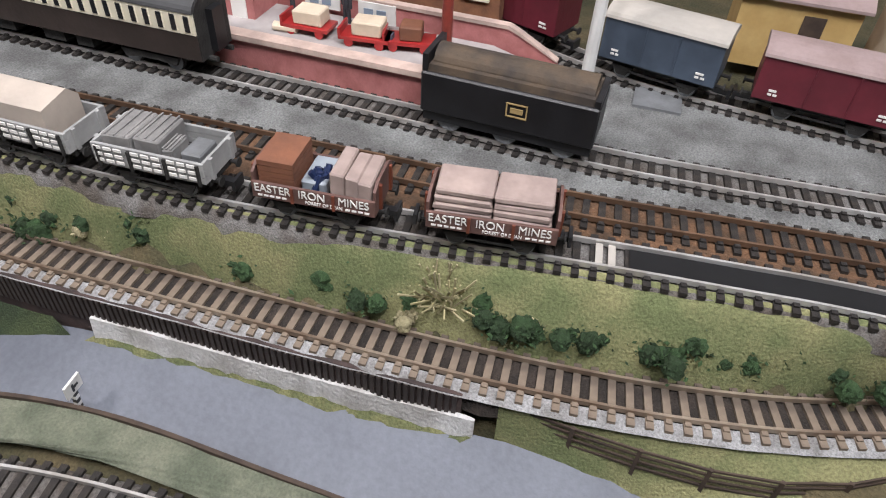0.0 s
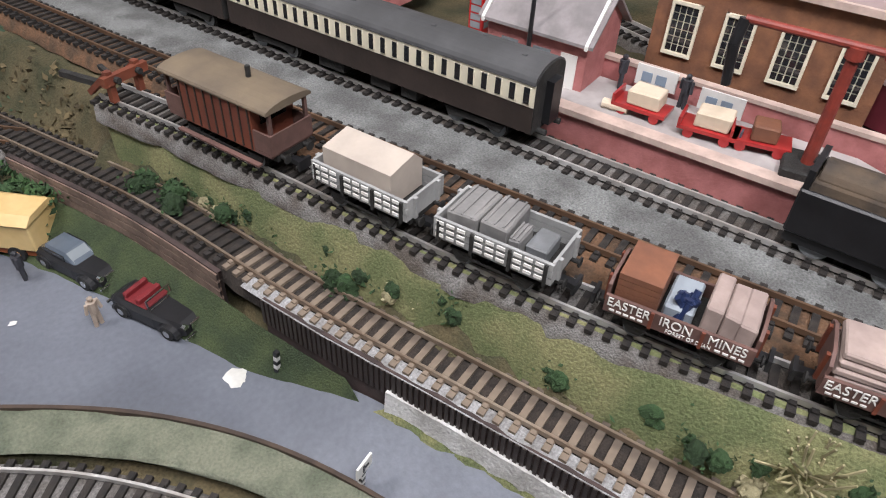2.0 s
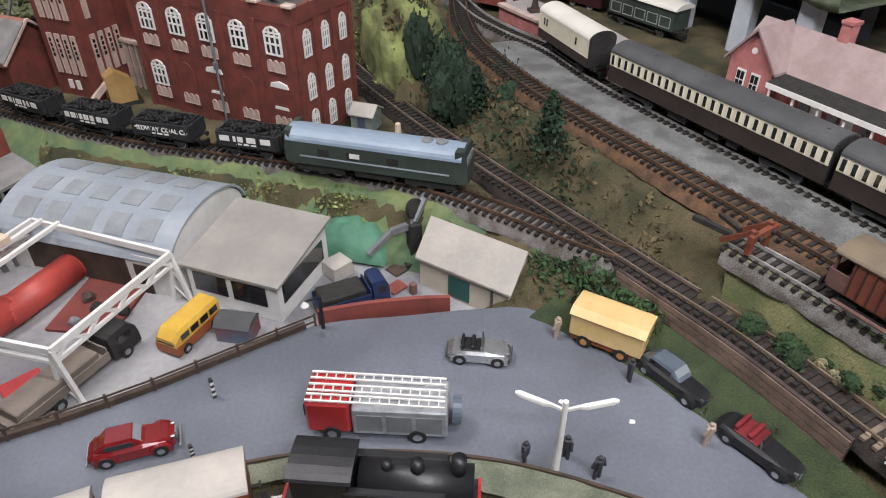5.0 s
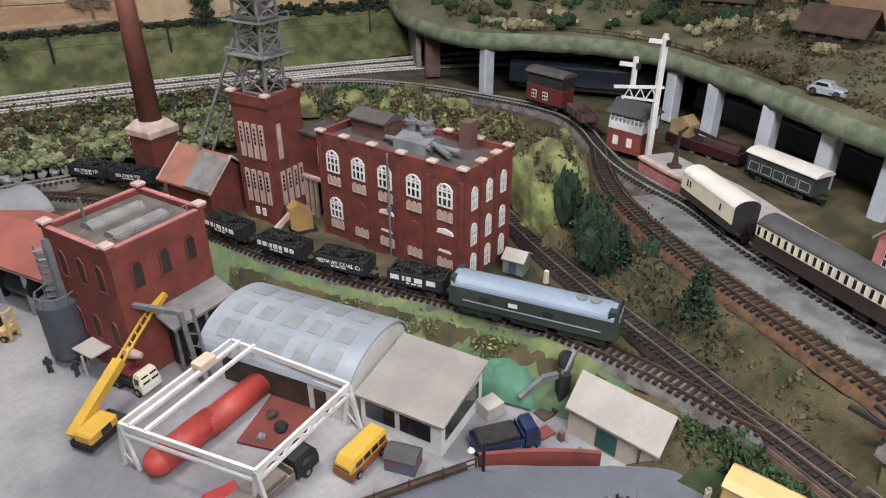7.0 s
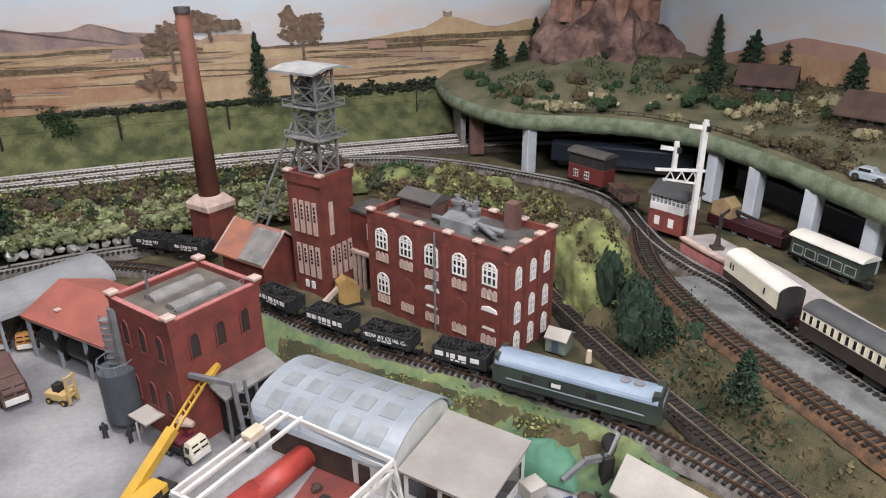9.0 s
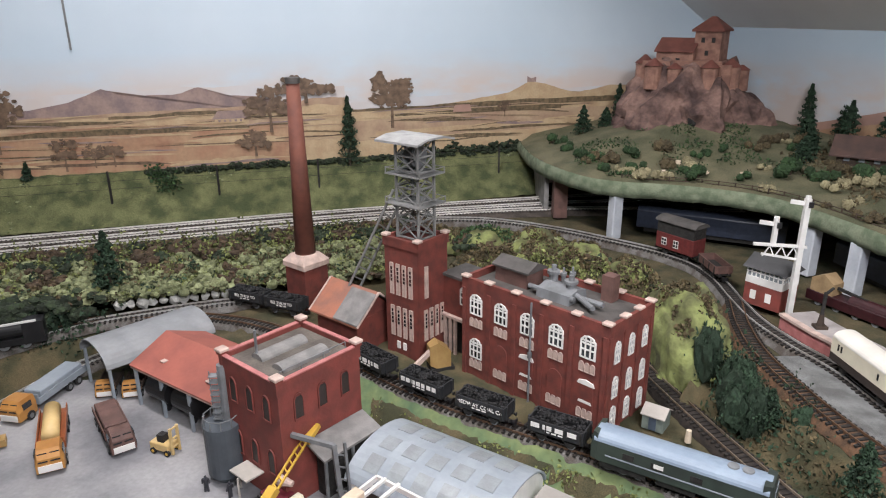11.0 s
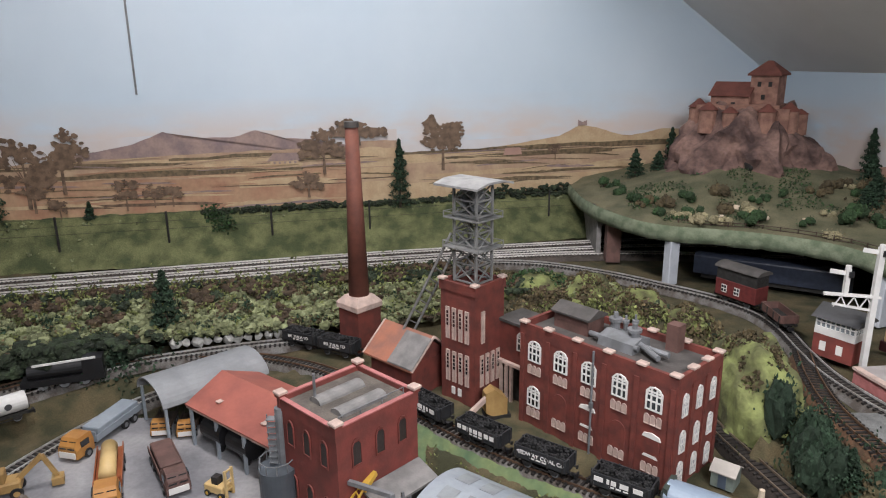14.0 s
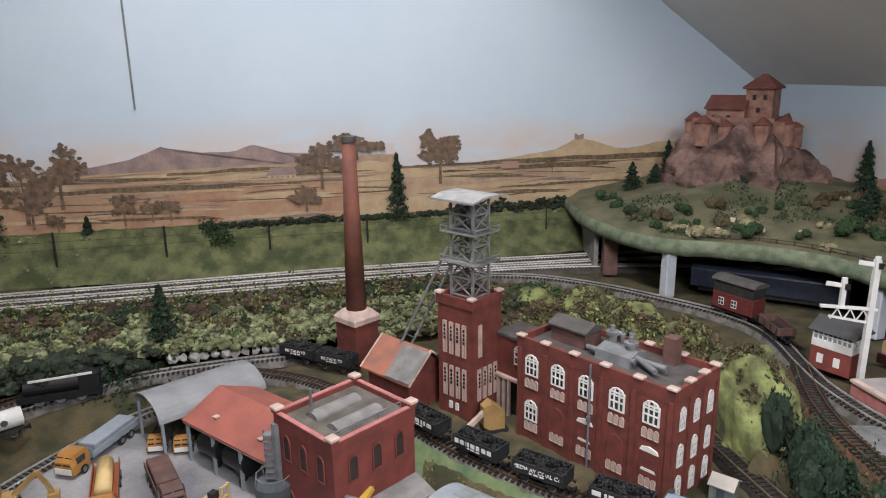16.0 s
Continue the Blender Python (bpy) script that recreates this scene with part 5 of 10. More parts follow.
def brick_works():
    t = thing("works_building", "flat-roofed bright red brick works with parapet and roof vaults", "building", -0.040, 0.848, 0, 51)
    w, d, top = 0.119, 0.108, 0.050
    bm = B()
    box(bm, w / 2, d / 2, YARD_Z, w, d, top - 0.012 - YARD_Z)
    part("wall", bm, "brick_red", t)
    bm = B()
    for x, y, sx, sy in ((w / 2, 0.0015, w + 0.003, 0.005), (w / 2, d - 0.0015, w + 0.003, 0.005), (0.0015, d / 2, 0.005, d - 0.004), (w - 0.0015, d / 2, 0.005, d - 0.004)):
        box(bm, x, y, top - 0.016, sx, sy, 0.016)
    part("parapet", bm, "brick_red", t)
    bm = B()
    for x, y, sx, sy in ((w / 2, 0.001, w + 0.005, 0.006), (w / 2, d - 0.001, w + 0.005, 0.006), (0.001, d / 2, 0.006, d - 0.005), (w - 0.001, d / 2, 0.006, d - 0.005)):
        box(bm, x, y, top, sx, sy, 0.0015)
    part("coping", bm, "brick_pink", t)
    bm = B()
    box(bm, w / 2, d / 2, top - 0.013, w - 0.008, d - 0.008, 0.007)
    part("roof", bm, "felt", t, "worn grey-brown felt roof")
    cap = flat_mesh("cap", lambda b: box(b, 0, 0, 0, 0.013, 0.013, 0.004, bevel=0.0008), "stone_trim")
    for x in (0.002, w - 0.002):
        for y in (0.002, d - 0.002):
            piece("cap", cap, t, x, y, top + 0.004)
            bm = B()
            box(bm, x, y, top, 0.010, 0.010, 0.004)
            part("pier", bm, "brick_red", t)
    for y0, y1 in ((0.022, 0.044), (0.062, 0.084)):
        bm = B()
        prism(bm, [(y0 + (y1 - y0) * (0.5 - 0.5 * math.cos(a)), top - 0.0065 + 0.008 * math.sin(a)) for a in np.linspace(0, math.pi, 9)], 0.026, w - 0.026)
        part("roof_vault", bm, "crate_grey", t, smooth=False)
    bm = B()
    bar(bm, (0.012, 0.010, top + 0.006), (w - 0.012, 0.010, top + 0.006), 0.0009)
    for x in (0.012, 0.042, 0.074, w - 0.012):
        bar(bm, (x, 0.010, top - 0.006), (x, 0.010, top + 0.006), 0.0009)
    tube(bm, (0.028, 0.075, top - 0.012), (0.028, 0.075, top + 0.030), 0.0018, n=8)
    part("roof_pipe", bm, "steel", t)
    # windows with shallow arched heads, recessed look by a dark pane in a brick frame
    frame = arch_window(t, "window", 0.014, 0.034, False, "brick_red")
    pane = flat_mesh("pane", lambda b: box(b, 0, 0.0, 0.001, 0.0115, 0.0006, 0.028), "umber")
    for y in (0.022, 0.054, 0.086):
        for z in (-0.005, -0.075):
            window_at(t, frame, pane, -0.0009, d - y, z, -90)
    for x in (0.026, 0.060, 0.094):
        window_at(t, frame, pane, x, -0.0009, -0.005, 0)
    # lean-to canopy along the track side
    bm = B()
    prism(bm, [(-0.034, -0.052), (-0.001, -0.040), (-0.001, -0.037), (-0.034, -0.049)], 0.030, w)
    part("canopy", bm, "crate_grey", t)
    for x in (0.034, 0.075, 0.116):
        bm = B()
        box(bm, x, -0.031, YARD_Z, 0.003, 0.003, 0.063)
        part("canopy_post", bm, "steel", t)
    bm = B()
    box(bm, 0.078, -0.012, YARD_Z, 0.07, 0.018, 0.052)
    part("store", bm, "soot", t)
    # jib crane on the wall
    bm = B()
    bar(bm, (0.012, -0.002, -0.018), (0.030, -0.052, -0.020), 0.005)
    bar(bm, (0.030, -0.052, -0.018), (0.036, -0.054, YARD_Z), 0.005)
    for k in range(5):
        bar(bm, (0.030, -0.052, -0.03 - k * 0.016), (0.043, -0.055, -0.038 - k * 0.016), 0.0016)
    bar(bm, (0.042, -0.056, -0.02), (0.046, -0.057, YARD_Z), 0.003)
    part("jib_crane", bm, "steel", t)
    bm = B()
    tube(bm, (-0.004, 0.006, -0.072), (0.002, -0.010, -0.074), 0.007, 0.0035, n=10)
    part("hopper_mouth", bm, "stone_trim", t)
    return t




brick_works()

for key, args in {
    "roof_cream": dict(c1=(0.74, 0.71, 0.64), c2=(0.66, 0.63, 0.57), rough=0.6, scale=30, spread=0.08),
    "bunker": dict(c1=(0.10, 0.07, 0.045), c2=(0.045, 0.035, 0.028), rough=0.8, scale=60, bump=0.5),
    "gold": dict(c1=(0.50, 0.36, 0.16), rough=0.5, bump=0),
    "red_shaded": dict(c1=(0.16, 0.03, 0.028), rough=0.6),
    "red_seat": dict(c1=(0.20, 0.015, 0.02), rough=0.6),
    "silver_grey": dict(c1=(0.55, 0.57, 0.60), rough=0.35, metal=0.5, bump=0),
}.items():
    M[key] = mat(key, **args)
M["wagon_black"] = mat("wagon_black", (0.03, 0.031, 0.034), (0.02, 0.021, 0.023), rough=0.6, scale=60)


# ---- lettering ----
def lettering(words, size, material, parent, x, y, z, rx=90, rz=0, align="CENTER", lift=0.0003):
    cu = bpy.data.curves.new("lettering", "FONT")
    cu.body, cu.size, cu.align_x, cu.extrude = words, size, align, lift
    tmp = bpy.data.objects.new("lettering", cu)
    scene.collection.objects.link(tmp)
    me = bpy.data.meshes.new_from_object(tmp)
    bpy.data.objects.remove(tmp)
    bpy.data.curves.remove(cu)
    me.materials.clear()
    me.materials.append(M[material])
    ob = new("lettering", me)
    ob.parent = parent
    ob.matrix_basis = pose(x, y, z, rx, 0, rz)
    return ob


def bars(parent, x0, x1, y, z, h, n, material="lintel", name="lettering_bar"):
    for k in range(n):
        a = x0 + (x1 - x0) * k / n
        b = x0 + (x1 - x0) * (k + 0.72) / n
        bm = B()
        box(bm, (a + b) / 2, y, z, b - a, 0.0006, h)
        part(name, bm, material, parent)


# ---- rolling stock; x runs along the track, -y faces the front of the layout, z = 0 is the rail top ----
WHEEL = {}


def wheel_mesh(r):
    if r not in WHEEL:
        bm = B()
        bmesh.ops.create_cone(bm, cap_ends=True, segments=18, radius1=r, radius2=r, depth=0.0022, matrix=pose(0, 0, 0, 90, 0, 0))
        bmesh.ops.create_cone(bm, cap_ends=True, segments=18, radius1=r * 1.12, radius2=r * 1.12, depth=0.0006, matrix=pose(0, 0.0011, 0, 90, 0, 0))
        bmesh.ops.create_cone(bm, cap_ends=True, segments=10, radius1=r * 0.3, radius2=r * 0.3, depth=0.0036, matrix=pose(0, 0, 0, 90, 0, 0))
        me = bpy.data.meshes.new("wheel")
        bm.to_mesh(me)
        bm.free()
        me.materials.append(M["soot"])
        WHEEL[r] = me
        bm = B()
        bmesh.ops.create_cone(bm, cap_ends=True, segments=18, radius1=r * 0.98, radius2=r * 0.98, depth=0.0005, matrix=pose(0, -0.0012, 0, 90, 0, 0))
        bm2 = bpy.data.meshes.new("tyre")
        bm.to_mesh(bm2)
        bm.free()
        bm2.materials.append(M["steel"])
        WHEEL[(r, 1)] = bm2
    return WHEEL[r]


def wheels(t, xs, r=0.0058):
    me = wheel_mesh(r)
    for x in xs:
        for side in (-1, 1):
            w = piece("wheel", me, t, x, side * 0.0095, r, 0 if side < 0 else 180)
            piece("tyre", WHEEL[(r, 1)], w)


def running_gear(t, L, base, colour="soot", floor=0.013):
    bm = B()
    box(bm, 0, 0, floor - 0.004, L, 0.022, 0.004)
    part("underframe", bm, colour, t)
    for x in (-base / 2, base / 2):
        for side in (-1, 1):
            bm = B()
            prism(bm, [(x - 0.007, floor - 0.004), (x + 0.007, floor - 0.004), (x + 0.003, 0.003), (x - 0.003, 0.003)], side * 0.0118 - 0.0008, side * 0.0118 + 0.0008, "y")
            part("axle_guard", bm, colour, t)
    for side in (-1, 1):
        bm = B()
        bar(bm, (-base / 2, side * 0.0125, 0.0065), (base / 2, side * 0.0125, 0.0055), 0.0008, 0.0012)
        part("brake_gear", bm, colour, t)
    wheels(t, (-base / 2, base / 2))
    for e in (-1, 1):
        for side in (-1, 1):
            bm = B()
            tube(bm, (e * L / 2, side * 0.0085, floor - 0.0015), (e * (L / 2 + 0.005), side * 0.0085, floor - 0.0015), 0.0012, n=8)
            tube(bm, (e * (L / 2 + 0.005), side * 0.0085, floor - 0.0015), (e * (L / 2 + 0.006), side * 0.0085, floor - 0.0015), 0.0026, n=12)
            part("buffer", bm, "soot", t)
        bm = B()
        box(bm, e * (L / 2 + 0.004), 0, 0.004, 0.011, 0.004, 0.003)
        box(bm, e * (L / 2 + 0.009), 0, 0.003, 0.002, 0.009, 0.006)
        part("coupling", bm, "black", t)


def on_track(name, label, category, line, y, group="", flip=0):
    q, a = along(line, y)
    t = thing(name, label, category, q.x, q.y, q.z, math.degrees(a) + flip, group)
    if group == "goods train":
        t.scale = (0.87, 1, 1)
    return t


def open_wagon(t, L, W, floor, h, material, planks=3, inside="soot"):
    """Planked sides and ends with the floor inside."""
    for side in (-1, 1):
        for k in range(planks):
            bm = B()
            box(bm, 0, side * (W / 2 - 0.0008), floor + h * k / planks, L, 0.0016, h / planks - 0.0003)
            part("side_plank", bm, material, t)
        for x in (-L * 0.45, -L * 0.16, L * 0.16, L * 0.45):
            bm = B()
            box(bm, x, side * (W / 2 + 0.0006), floor - 0.001, 0.0016, 0.0012, h)
            part("strapping", bm, "soot", t)
    for e in (-1, 1):
        bm = B()
        box(bm, e * (L / 2 - 0.0008), 0, floor, 0.0016, W - 0.0034, h)
        part("end", bm, material, t)
        for s in (-0.3, 0.3):
            bm = B()
            box(bm, e * (L / 2 + 0.0009), s * W, floor, 0.0018, 0.0022, h)
            part("stanchion", bm, material, t)
    bm = B()
    box(bm, 0, 0, floor - 0.001, L - 0.002, W - 0.002, 0.002)
    part("floor", bm, inside, t)


def crate_mass(bm, x, y, z, sx, sy, sz, seed, rz=0.0):
    r = bmesh.ops.create_cube(bm, size=1.0)["verts"]
    rnd = random.Random(seed)
    for v in r:
        v.co = Vector((x + v.co.x * sx * rnd.uniform(0.93, 1.05), y + v.co.y * sy * rnd.uniform(0.93, 1.05), z + (v.co.z + 0.5) * sz * rnd.uniform(0.95, 1.04)))
    bmesh.ops.bevel(bm, geom=list({e for v in r for e in v.link_edges}), offset=0.0008, segments=1, affect="EDGES")


# pale wagon with a sheeted block
t = on_track("open_wagon", "pale grey five-plank open wagon with a tan covered load", "wagon", "B", 0.367, "goods train")
running_gear(t, 0.066, 0.036)
open_wagon(t, 0.068, 0.030, 0.013, 0.0115, "wagon_grey", 3)
bm = B()
prism(bm, [(-0.0125, 0.015), (0.0125, 0.015), (0.0125, 0.030), (0.006, 0.036), (-0.0125, 0.033)], -0.027, 0.021)
part("covered_load", bm, "tarp", t, "tan sheeted block load")
for a, b in ((-0.032, -0.013), (-0.009, 0.010), (0.013, 0.031)):
    for z in (0.015, 0.0185, 0.022):
        bars(t, a, b, -0.0158, z, 0.0016, 3)

# pale wagon with grey crates
t = on_track("open_wagon", "pale grey five-plank open wagon loaded with grey crates", "wagon", "B", 0.2925, "goods train")
running_gear(t, 0.066, 0.036)
open_wagon(t, 0.068, 0.030, 0.013, 0.0115, "wagon_grey", 3)
for x, y, sx, sy, sz, k in ((-0.020, 0.0, 0.018, 0.025, 0.015, 1), (-0.002, 0.001, 0.016, 0.024, 0.0155, 2), (0.010, -0.004, 0.007, 0.014, 0.012, 3)):
    bm = B()
    crate_mass(bm, x, y, 0.0135, sx, sy, sz, k)
    for j in range(3):
        box(bm, x + (j - 1) * sx * 0.32, y, 0.0135 + sz, 0.001, sy * 0.95, 0.0006)
    part("crate", bm, "crate_grey", t)
bm = B()
crate_mass(bm, 0.020, 0.002, 0.0135, 0.012, 0.016, 0.008, 5)
part("sheeted_bale", bm, "steel", t)
for a, b in ((-0.032, -0.013), (-0.009, 0.010), (0.013, 0.031)):
    for z in (0.015, 0.0185, 0.022):
        bars(t, a, b, -0.0158, z, 0.0016, 3)

# two iron-mine wagons
for n, y in enumerate((0.2155, 0.1435)):
    t = on_track("mine_wagon", ("brown low wagon lettered in white with timber and crate load", "brown low wagon lettered in white with pale plank load")[n], "wagon", "B", y, "goods train")
    running_gear(t, 0.066, 0.036)
    for side in (-1, 1):
        bm = B()
        box(bm, 0, side * 0.0142, 0.012, 0.068, 0.0016, 0.0085)
        part("side_plank", bm, "dull_brown", t)
        for x in (-0.0115, 0.0115):
            bm = B()
            box(bm, x, side * 0.0154, 0.012, 0.0016, 0.001, 0.0085)
            part("strapping", bm, "bauxite", t)
    for e in (-1, 1):
        bm = B()
        prism(bm, [(-0.0135, 0.012), (0.0135, 0.012), (0.0135, 0.025), (0.008, 0.028), (-0.008, 0.028), (-0.0135, 0.025)], e * 0.0335 - 0.0008, e * 0.0335 + 0.0008)
        part("end", bm, "dull_brown", t)
        for s in (-0.008, 0.008):
            bm = B()
            box(bm, e * 0.035, s, 0.012, 0.0018, 0.002, 0.014)
            part("stanchion", bm, "bauxite", t)
    bm = B()
    box(bm, 0, 0, 0.0115, 0.066, 0.027, 0.002)
    part("floor", bm, "soot", t)
    for word, x in (("EASTER", -0.0225), ("IRON", -0.0005), ("MINES", 0.0225)):
        lettering(word, 0.0062, "lintel", t, x, -0.0151, 0.0158)
    lettering("FOREST OF DEAN", 0.0026, "lintel", t, 0.006, -0.0151, 0.0130)
    bars(t, -0.031, -0.014, -0.0151, 0.0133, 0.0009, 5)
    bars(t, 0.018, 0.032, -0.0151, 0.0133, 0.0009, 4)
    if n == 0:
        bm = B()
        for k in range(6):
            box(bm, -0.021, 0, 0.0135 + k * 0.003, 0.020, 0.024, 0.0027)
        tagged(part("timber_stack", bm, "timber", t, "stack of red-brown sawn timber"), kind="stuff")
        bm = B()
        box(bm, -0.002, 0.002, 0.0135, 0.014, 0.022, 0.008, bevel=0.001)
        part("sheet_block", bm, "dirty_glass", t)
        bm = B()
        for k in range(14):
            rnd = random.Random(k)
            tube(bm, (0.000 + rnd.uniform(-0.004, 0.004), -0.007 + rnd.uniform(-0.004, 0.004), 0.0135), (rnd.uniform(-0.005, 0.005), -0.003 + rnd.uniform(-0.004, 0.006), 0.0225 + rnd.uniform(0, 0.003)), 0.0018, n=6)
        tagged(part("dark_bundle", bm, "navy", t), kind="stuff")
        for k, x in enumerate((0.0125, 0.0205, 0.0275)):
            bm = B()
            crate_mass(bm, x, 0, 0.0135, 0.0078, 0.024, 0.0165 - 0.001 * k, k + 20)
            part("crate", bm, "timber_pink", t)
    else:
        for j in range(2):
            for k in range(5):
                bm = B()
                crate_mass(bm, -0.016 + j * 0.031, 0, 0.0135 + k * 0.0034, 0.0305, 0.025 - 0.001 * k, 0.0033, j * 9 + k)
                part("plank_layer", bm, "timber_pink", t)


def goods_brake(t, body, roof, L=0.092):
    running_gear(t, L, 0.056, floor=0.013)
    W = 0.030
    bm = B()
    box(bm, 0, 0, 0.013, L * 0.70, W, 0.027)
    part("cabin", bm, body, t)
    for k in range(9):
        bm = B()
        box(bm, -L * 0.33 + k * L * 0.0825, -W / 2 - 0.0003, 0.014, 0.0008, 0.0008, 0.025)
        part("plank_joint", bm, "umber", t)
    for e in (-1, 1):
        bm = B()
        box(bm, e * L * 0.425, 0, 0.013, L * 0.15, W, 0.002)
        part("veranda_floor", bm, "dull_brown", t)
        for s in (-1, 1):
            bm = B()
            box(bm, e * L * 0.425, s * (W / 2 - 0.0006), 0.0151, L * 0.15, 0.0012, 0.011)
            part("side_panel", bm, "dull_brown", t)
            bm = B()
            box(bm, e * (L * 0.5 - 0.001), s * (W / 2 - 0.0022), 0.0151, 0.002, 0.002, 0.0245)
            part("corner_post", bm, "dull_brown", t)
        bm = B()
        box(bm, e * (L * 0.5 + 0.0007), 0, 0.0148, 0.0012, W, 0.0115)
        part("end_panel", bm, "dull_brown", t)
        bm = B()
        box(bm, e * (L * 0.35 + 0.0004), 0, 0.027, 0.0008, W * 0.6, 0.009)
        part("window", bm, "glass", t)
    bm = B()
    r = [(0.0165 * math.sin(a), 0.040 + 0.0035 * math.cos(a) - 0.0006) for a in np.linspace(-1.57, 1.57, 11)]
    prism(bm, r + [(0.0165, 0.0385), (-0.0165, 0.0385)], -L * 0.515, L * 0.515)
    part("roof", bm, roof, t, "flat-curved weathered roof")
    for side in (-1, 1):
        bm = B()
        box(bm, 0, side * 0.0165, 0.006, L * 0.8, 0.003, 0.0012)
        part("footboard", bm, "dull_brown", t)
    bm = B()
    tube(bm, (0.01, 0.004, 0.042), (0.01, 0.004, 0.049), 0.0016, n=8)
    part("stovepipe", bm, "soot", t)


goods_brake(on_track("brake_van", "rusty brown goods brake van with olive curved roof", "brake van", "B", 0.463, "goods train"), "bauxite", "roof_olive")


def coach(t, L, lower, upper, roof_m, nwin, W=0.034, vent=True, name="window"):
    # floor line .016, waist .030, eaves .043
    bm = B()
    box(bm, 0, 0, 0.013, L, W - 0.001, 0.0165)
    part("lower_body", bm, lower, t)
    bm = B()
    box(bm, 0, 0, 0.0295, L, W, 0.013)
    part("upper_body", bm, upper, t)
    pane = flat_mesh("pane", lambda b: box(b, 0, 0, 0, L / nwin * 0.42, 0.0006, 0.0095), "glass")
    frame_m = flat_mesh("window_frame", lambda b: [box(b, s * L / nwin * 0.24, 0, -0.0004, 0.0005, 0.001, 0.0103) for s in (-1, 1)], upper)
    for k in range(nwin):
        x = -L / 2 + L * (k + 0.5) / nwin
        for side, rz in ((-1, 0), (1, 180)):
            w = piece("window", frame_m, t, x, side * (W / 2 + 0.0003), 0.0312, rz)
            piece("pane", pane, w, 0, 0.0001, 0)
    n = 15
    prof = [((W / 2 + 0.0006) * math.sin(a), 0.0425 + 0.0095 * math.cos(a)) for a in np.linspace(-1.57, 1.57, n)]
    bm = B()
    prism(bm, prof, -L / 2, L / 2)
    part("roof", bm, roof_m, t, smooth=False)
    for e in (-1, 1):
        bm = B()
        prism(bm, [(-W / 2 + 0.001, 0.013), (W / 2 - 0.001, 0.013)] + [((W / 2 - 0.001) * math.sin(a), 0.0425 + 0.0085 * math.cos(a)) for a in np.linspace(1.57, -1.57, n)], e * (L / 2 + 0.0004) - 0.0004, e * (L / 2 + 0.0004) + 0.0004)
        part("end", bm, "soot", t)
        bm = B()
        box(bm, e * (L / 2 + 0.003), 0, 0.016, 0.005, 0.011, 0.026)
        part("gangway", bm, "black", t)
    if vent:
        me = flat_mesh("roof_vent", lambda b: box(b, 0, 0, 0, 0.003, 0.002, 0.0012, bevel=0.0003), roof_m)
        for k in range(8):
            piece("roof_vent", me, t, -L / 2 + L * (k + 0.5) / 8, 0.004 * (-1) ** k, 0.0512)
    for bx in (-L * 0.34, L * 0.34):
        for side in (-1, 1):
            bm = B()
            prism(bm, [(bx - 0.021, 0.010), (bx + 0.021, 0.010), (bx + 0.018, 0.0045), (bx + 0.006, 0.006), (bx - 0.006, 0.006), (bx - 0.018, 0.0045)], side * 0.0125 - 0.0012, side * 0.0125 + 0.0012, "y")
            part("bogie_frame", bm, "soot", t)
        wheels(t, (bx - 0.015, bx + 0.015), 0.0062)
    bm = B()
    box(bm, 0, 0, 0.011, L * 0.97, 0.026, 0.0025)
    part("underframe", bm, "soot", t)
    for x, w in ((-0.03, 0.022), (0.012, 0.016), (0.035, 0.012)):
        bm = B()
        box(bm, x, -0.009, 0.0045, w, 0.008, 0.0068)
        part("battery_box", bm, "soot", t)
    for e in (-1, 1):
        for side in (-1, 1):
            bm = B()
            tube(bm, (e * L / 2, side * 0.0085, 0.0125), (e * (L / 2 + 0.006), side * 0.0085, 0.0125), 0.0018, n=8)
            part("buffer", bm, "soot", t)


c1 = on_track("passenger_coach", "chocolate and cream passenger coach with grey curved roof", "coach", "A", 0.481, "passenger train")
coach(c1, 0.247, "umber", "cream", "roof_grey", 27)
q, a = along("A", 0.727)
c2 = copy_thing(c1, pose(q.x, q.y, q.z, 0, 0, math.degrees(a)))
# cream milk van
t = on_track("milk_van", "cream bogie-less van with white roof and dark ends", "van", "A", 0.932, "passenger train")
running_gear(t, 0.112, 0.07)
for z, h, m, n in ((0.013, 0.010, "umber", "lower_body"), (0.023, 0.020, "cream", "upper_body")):
    bm = B()
    box(bm, 0, 0, z, 0.112, 0.033, h)
    part(n, bm, m, t)
bm = B()
prism(bm, [(0.017 * math.sin(a), 0.0425 + 0.009 * math.cos(a)) for a in np.linspace(-1.57, 1.57, 13)], -0.056, 0.056)
part("roof", bm, "roof_cream", t)
bm = B()
prism(bm, [(-0.016, 0.013), (0.016, 0.013)] + [(0.0165 * math.sin(a), 0.0425 + 0.0088 * math.cos(a)) for a in np.linspace(1.57, -1.57, 13)], 0.0561, 0.0572)
part("end", bm, "soot", t)
for x in (-0.042, -0.036, 0.030):
    bm = B()
    box(bm, x, -0.0168, 0.030, 0.0022, 0.0006, 0.008)
    part("window", bm, "glass", t)

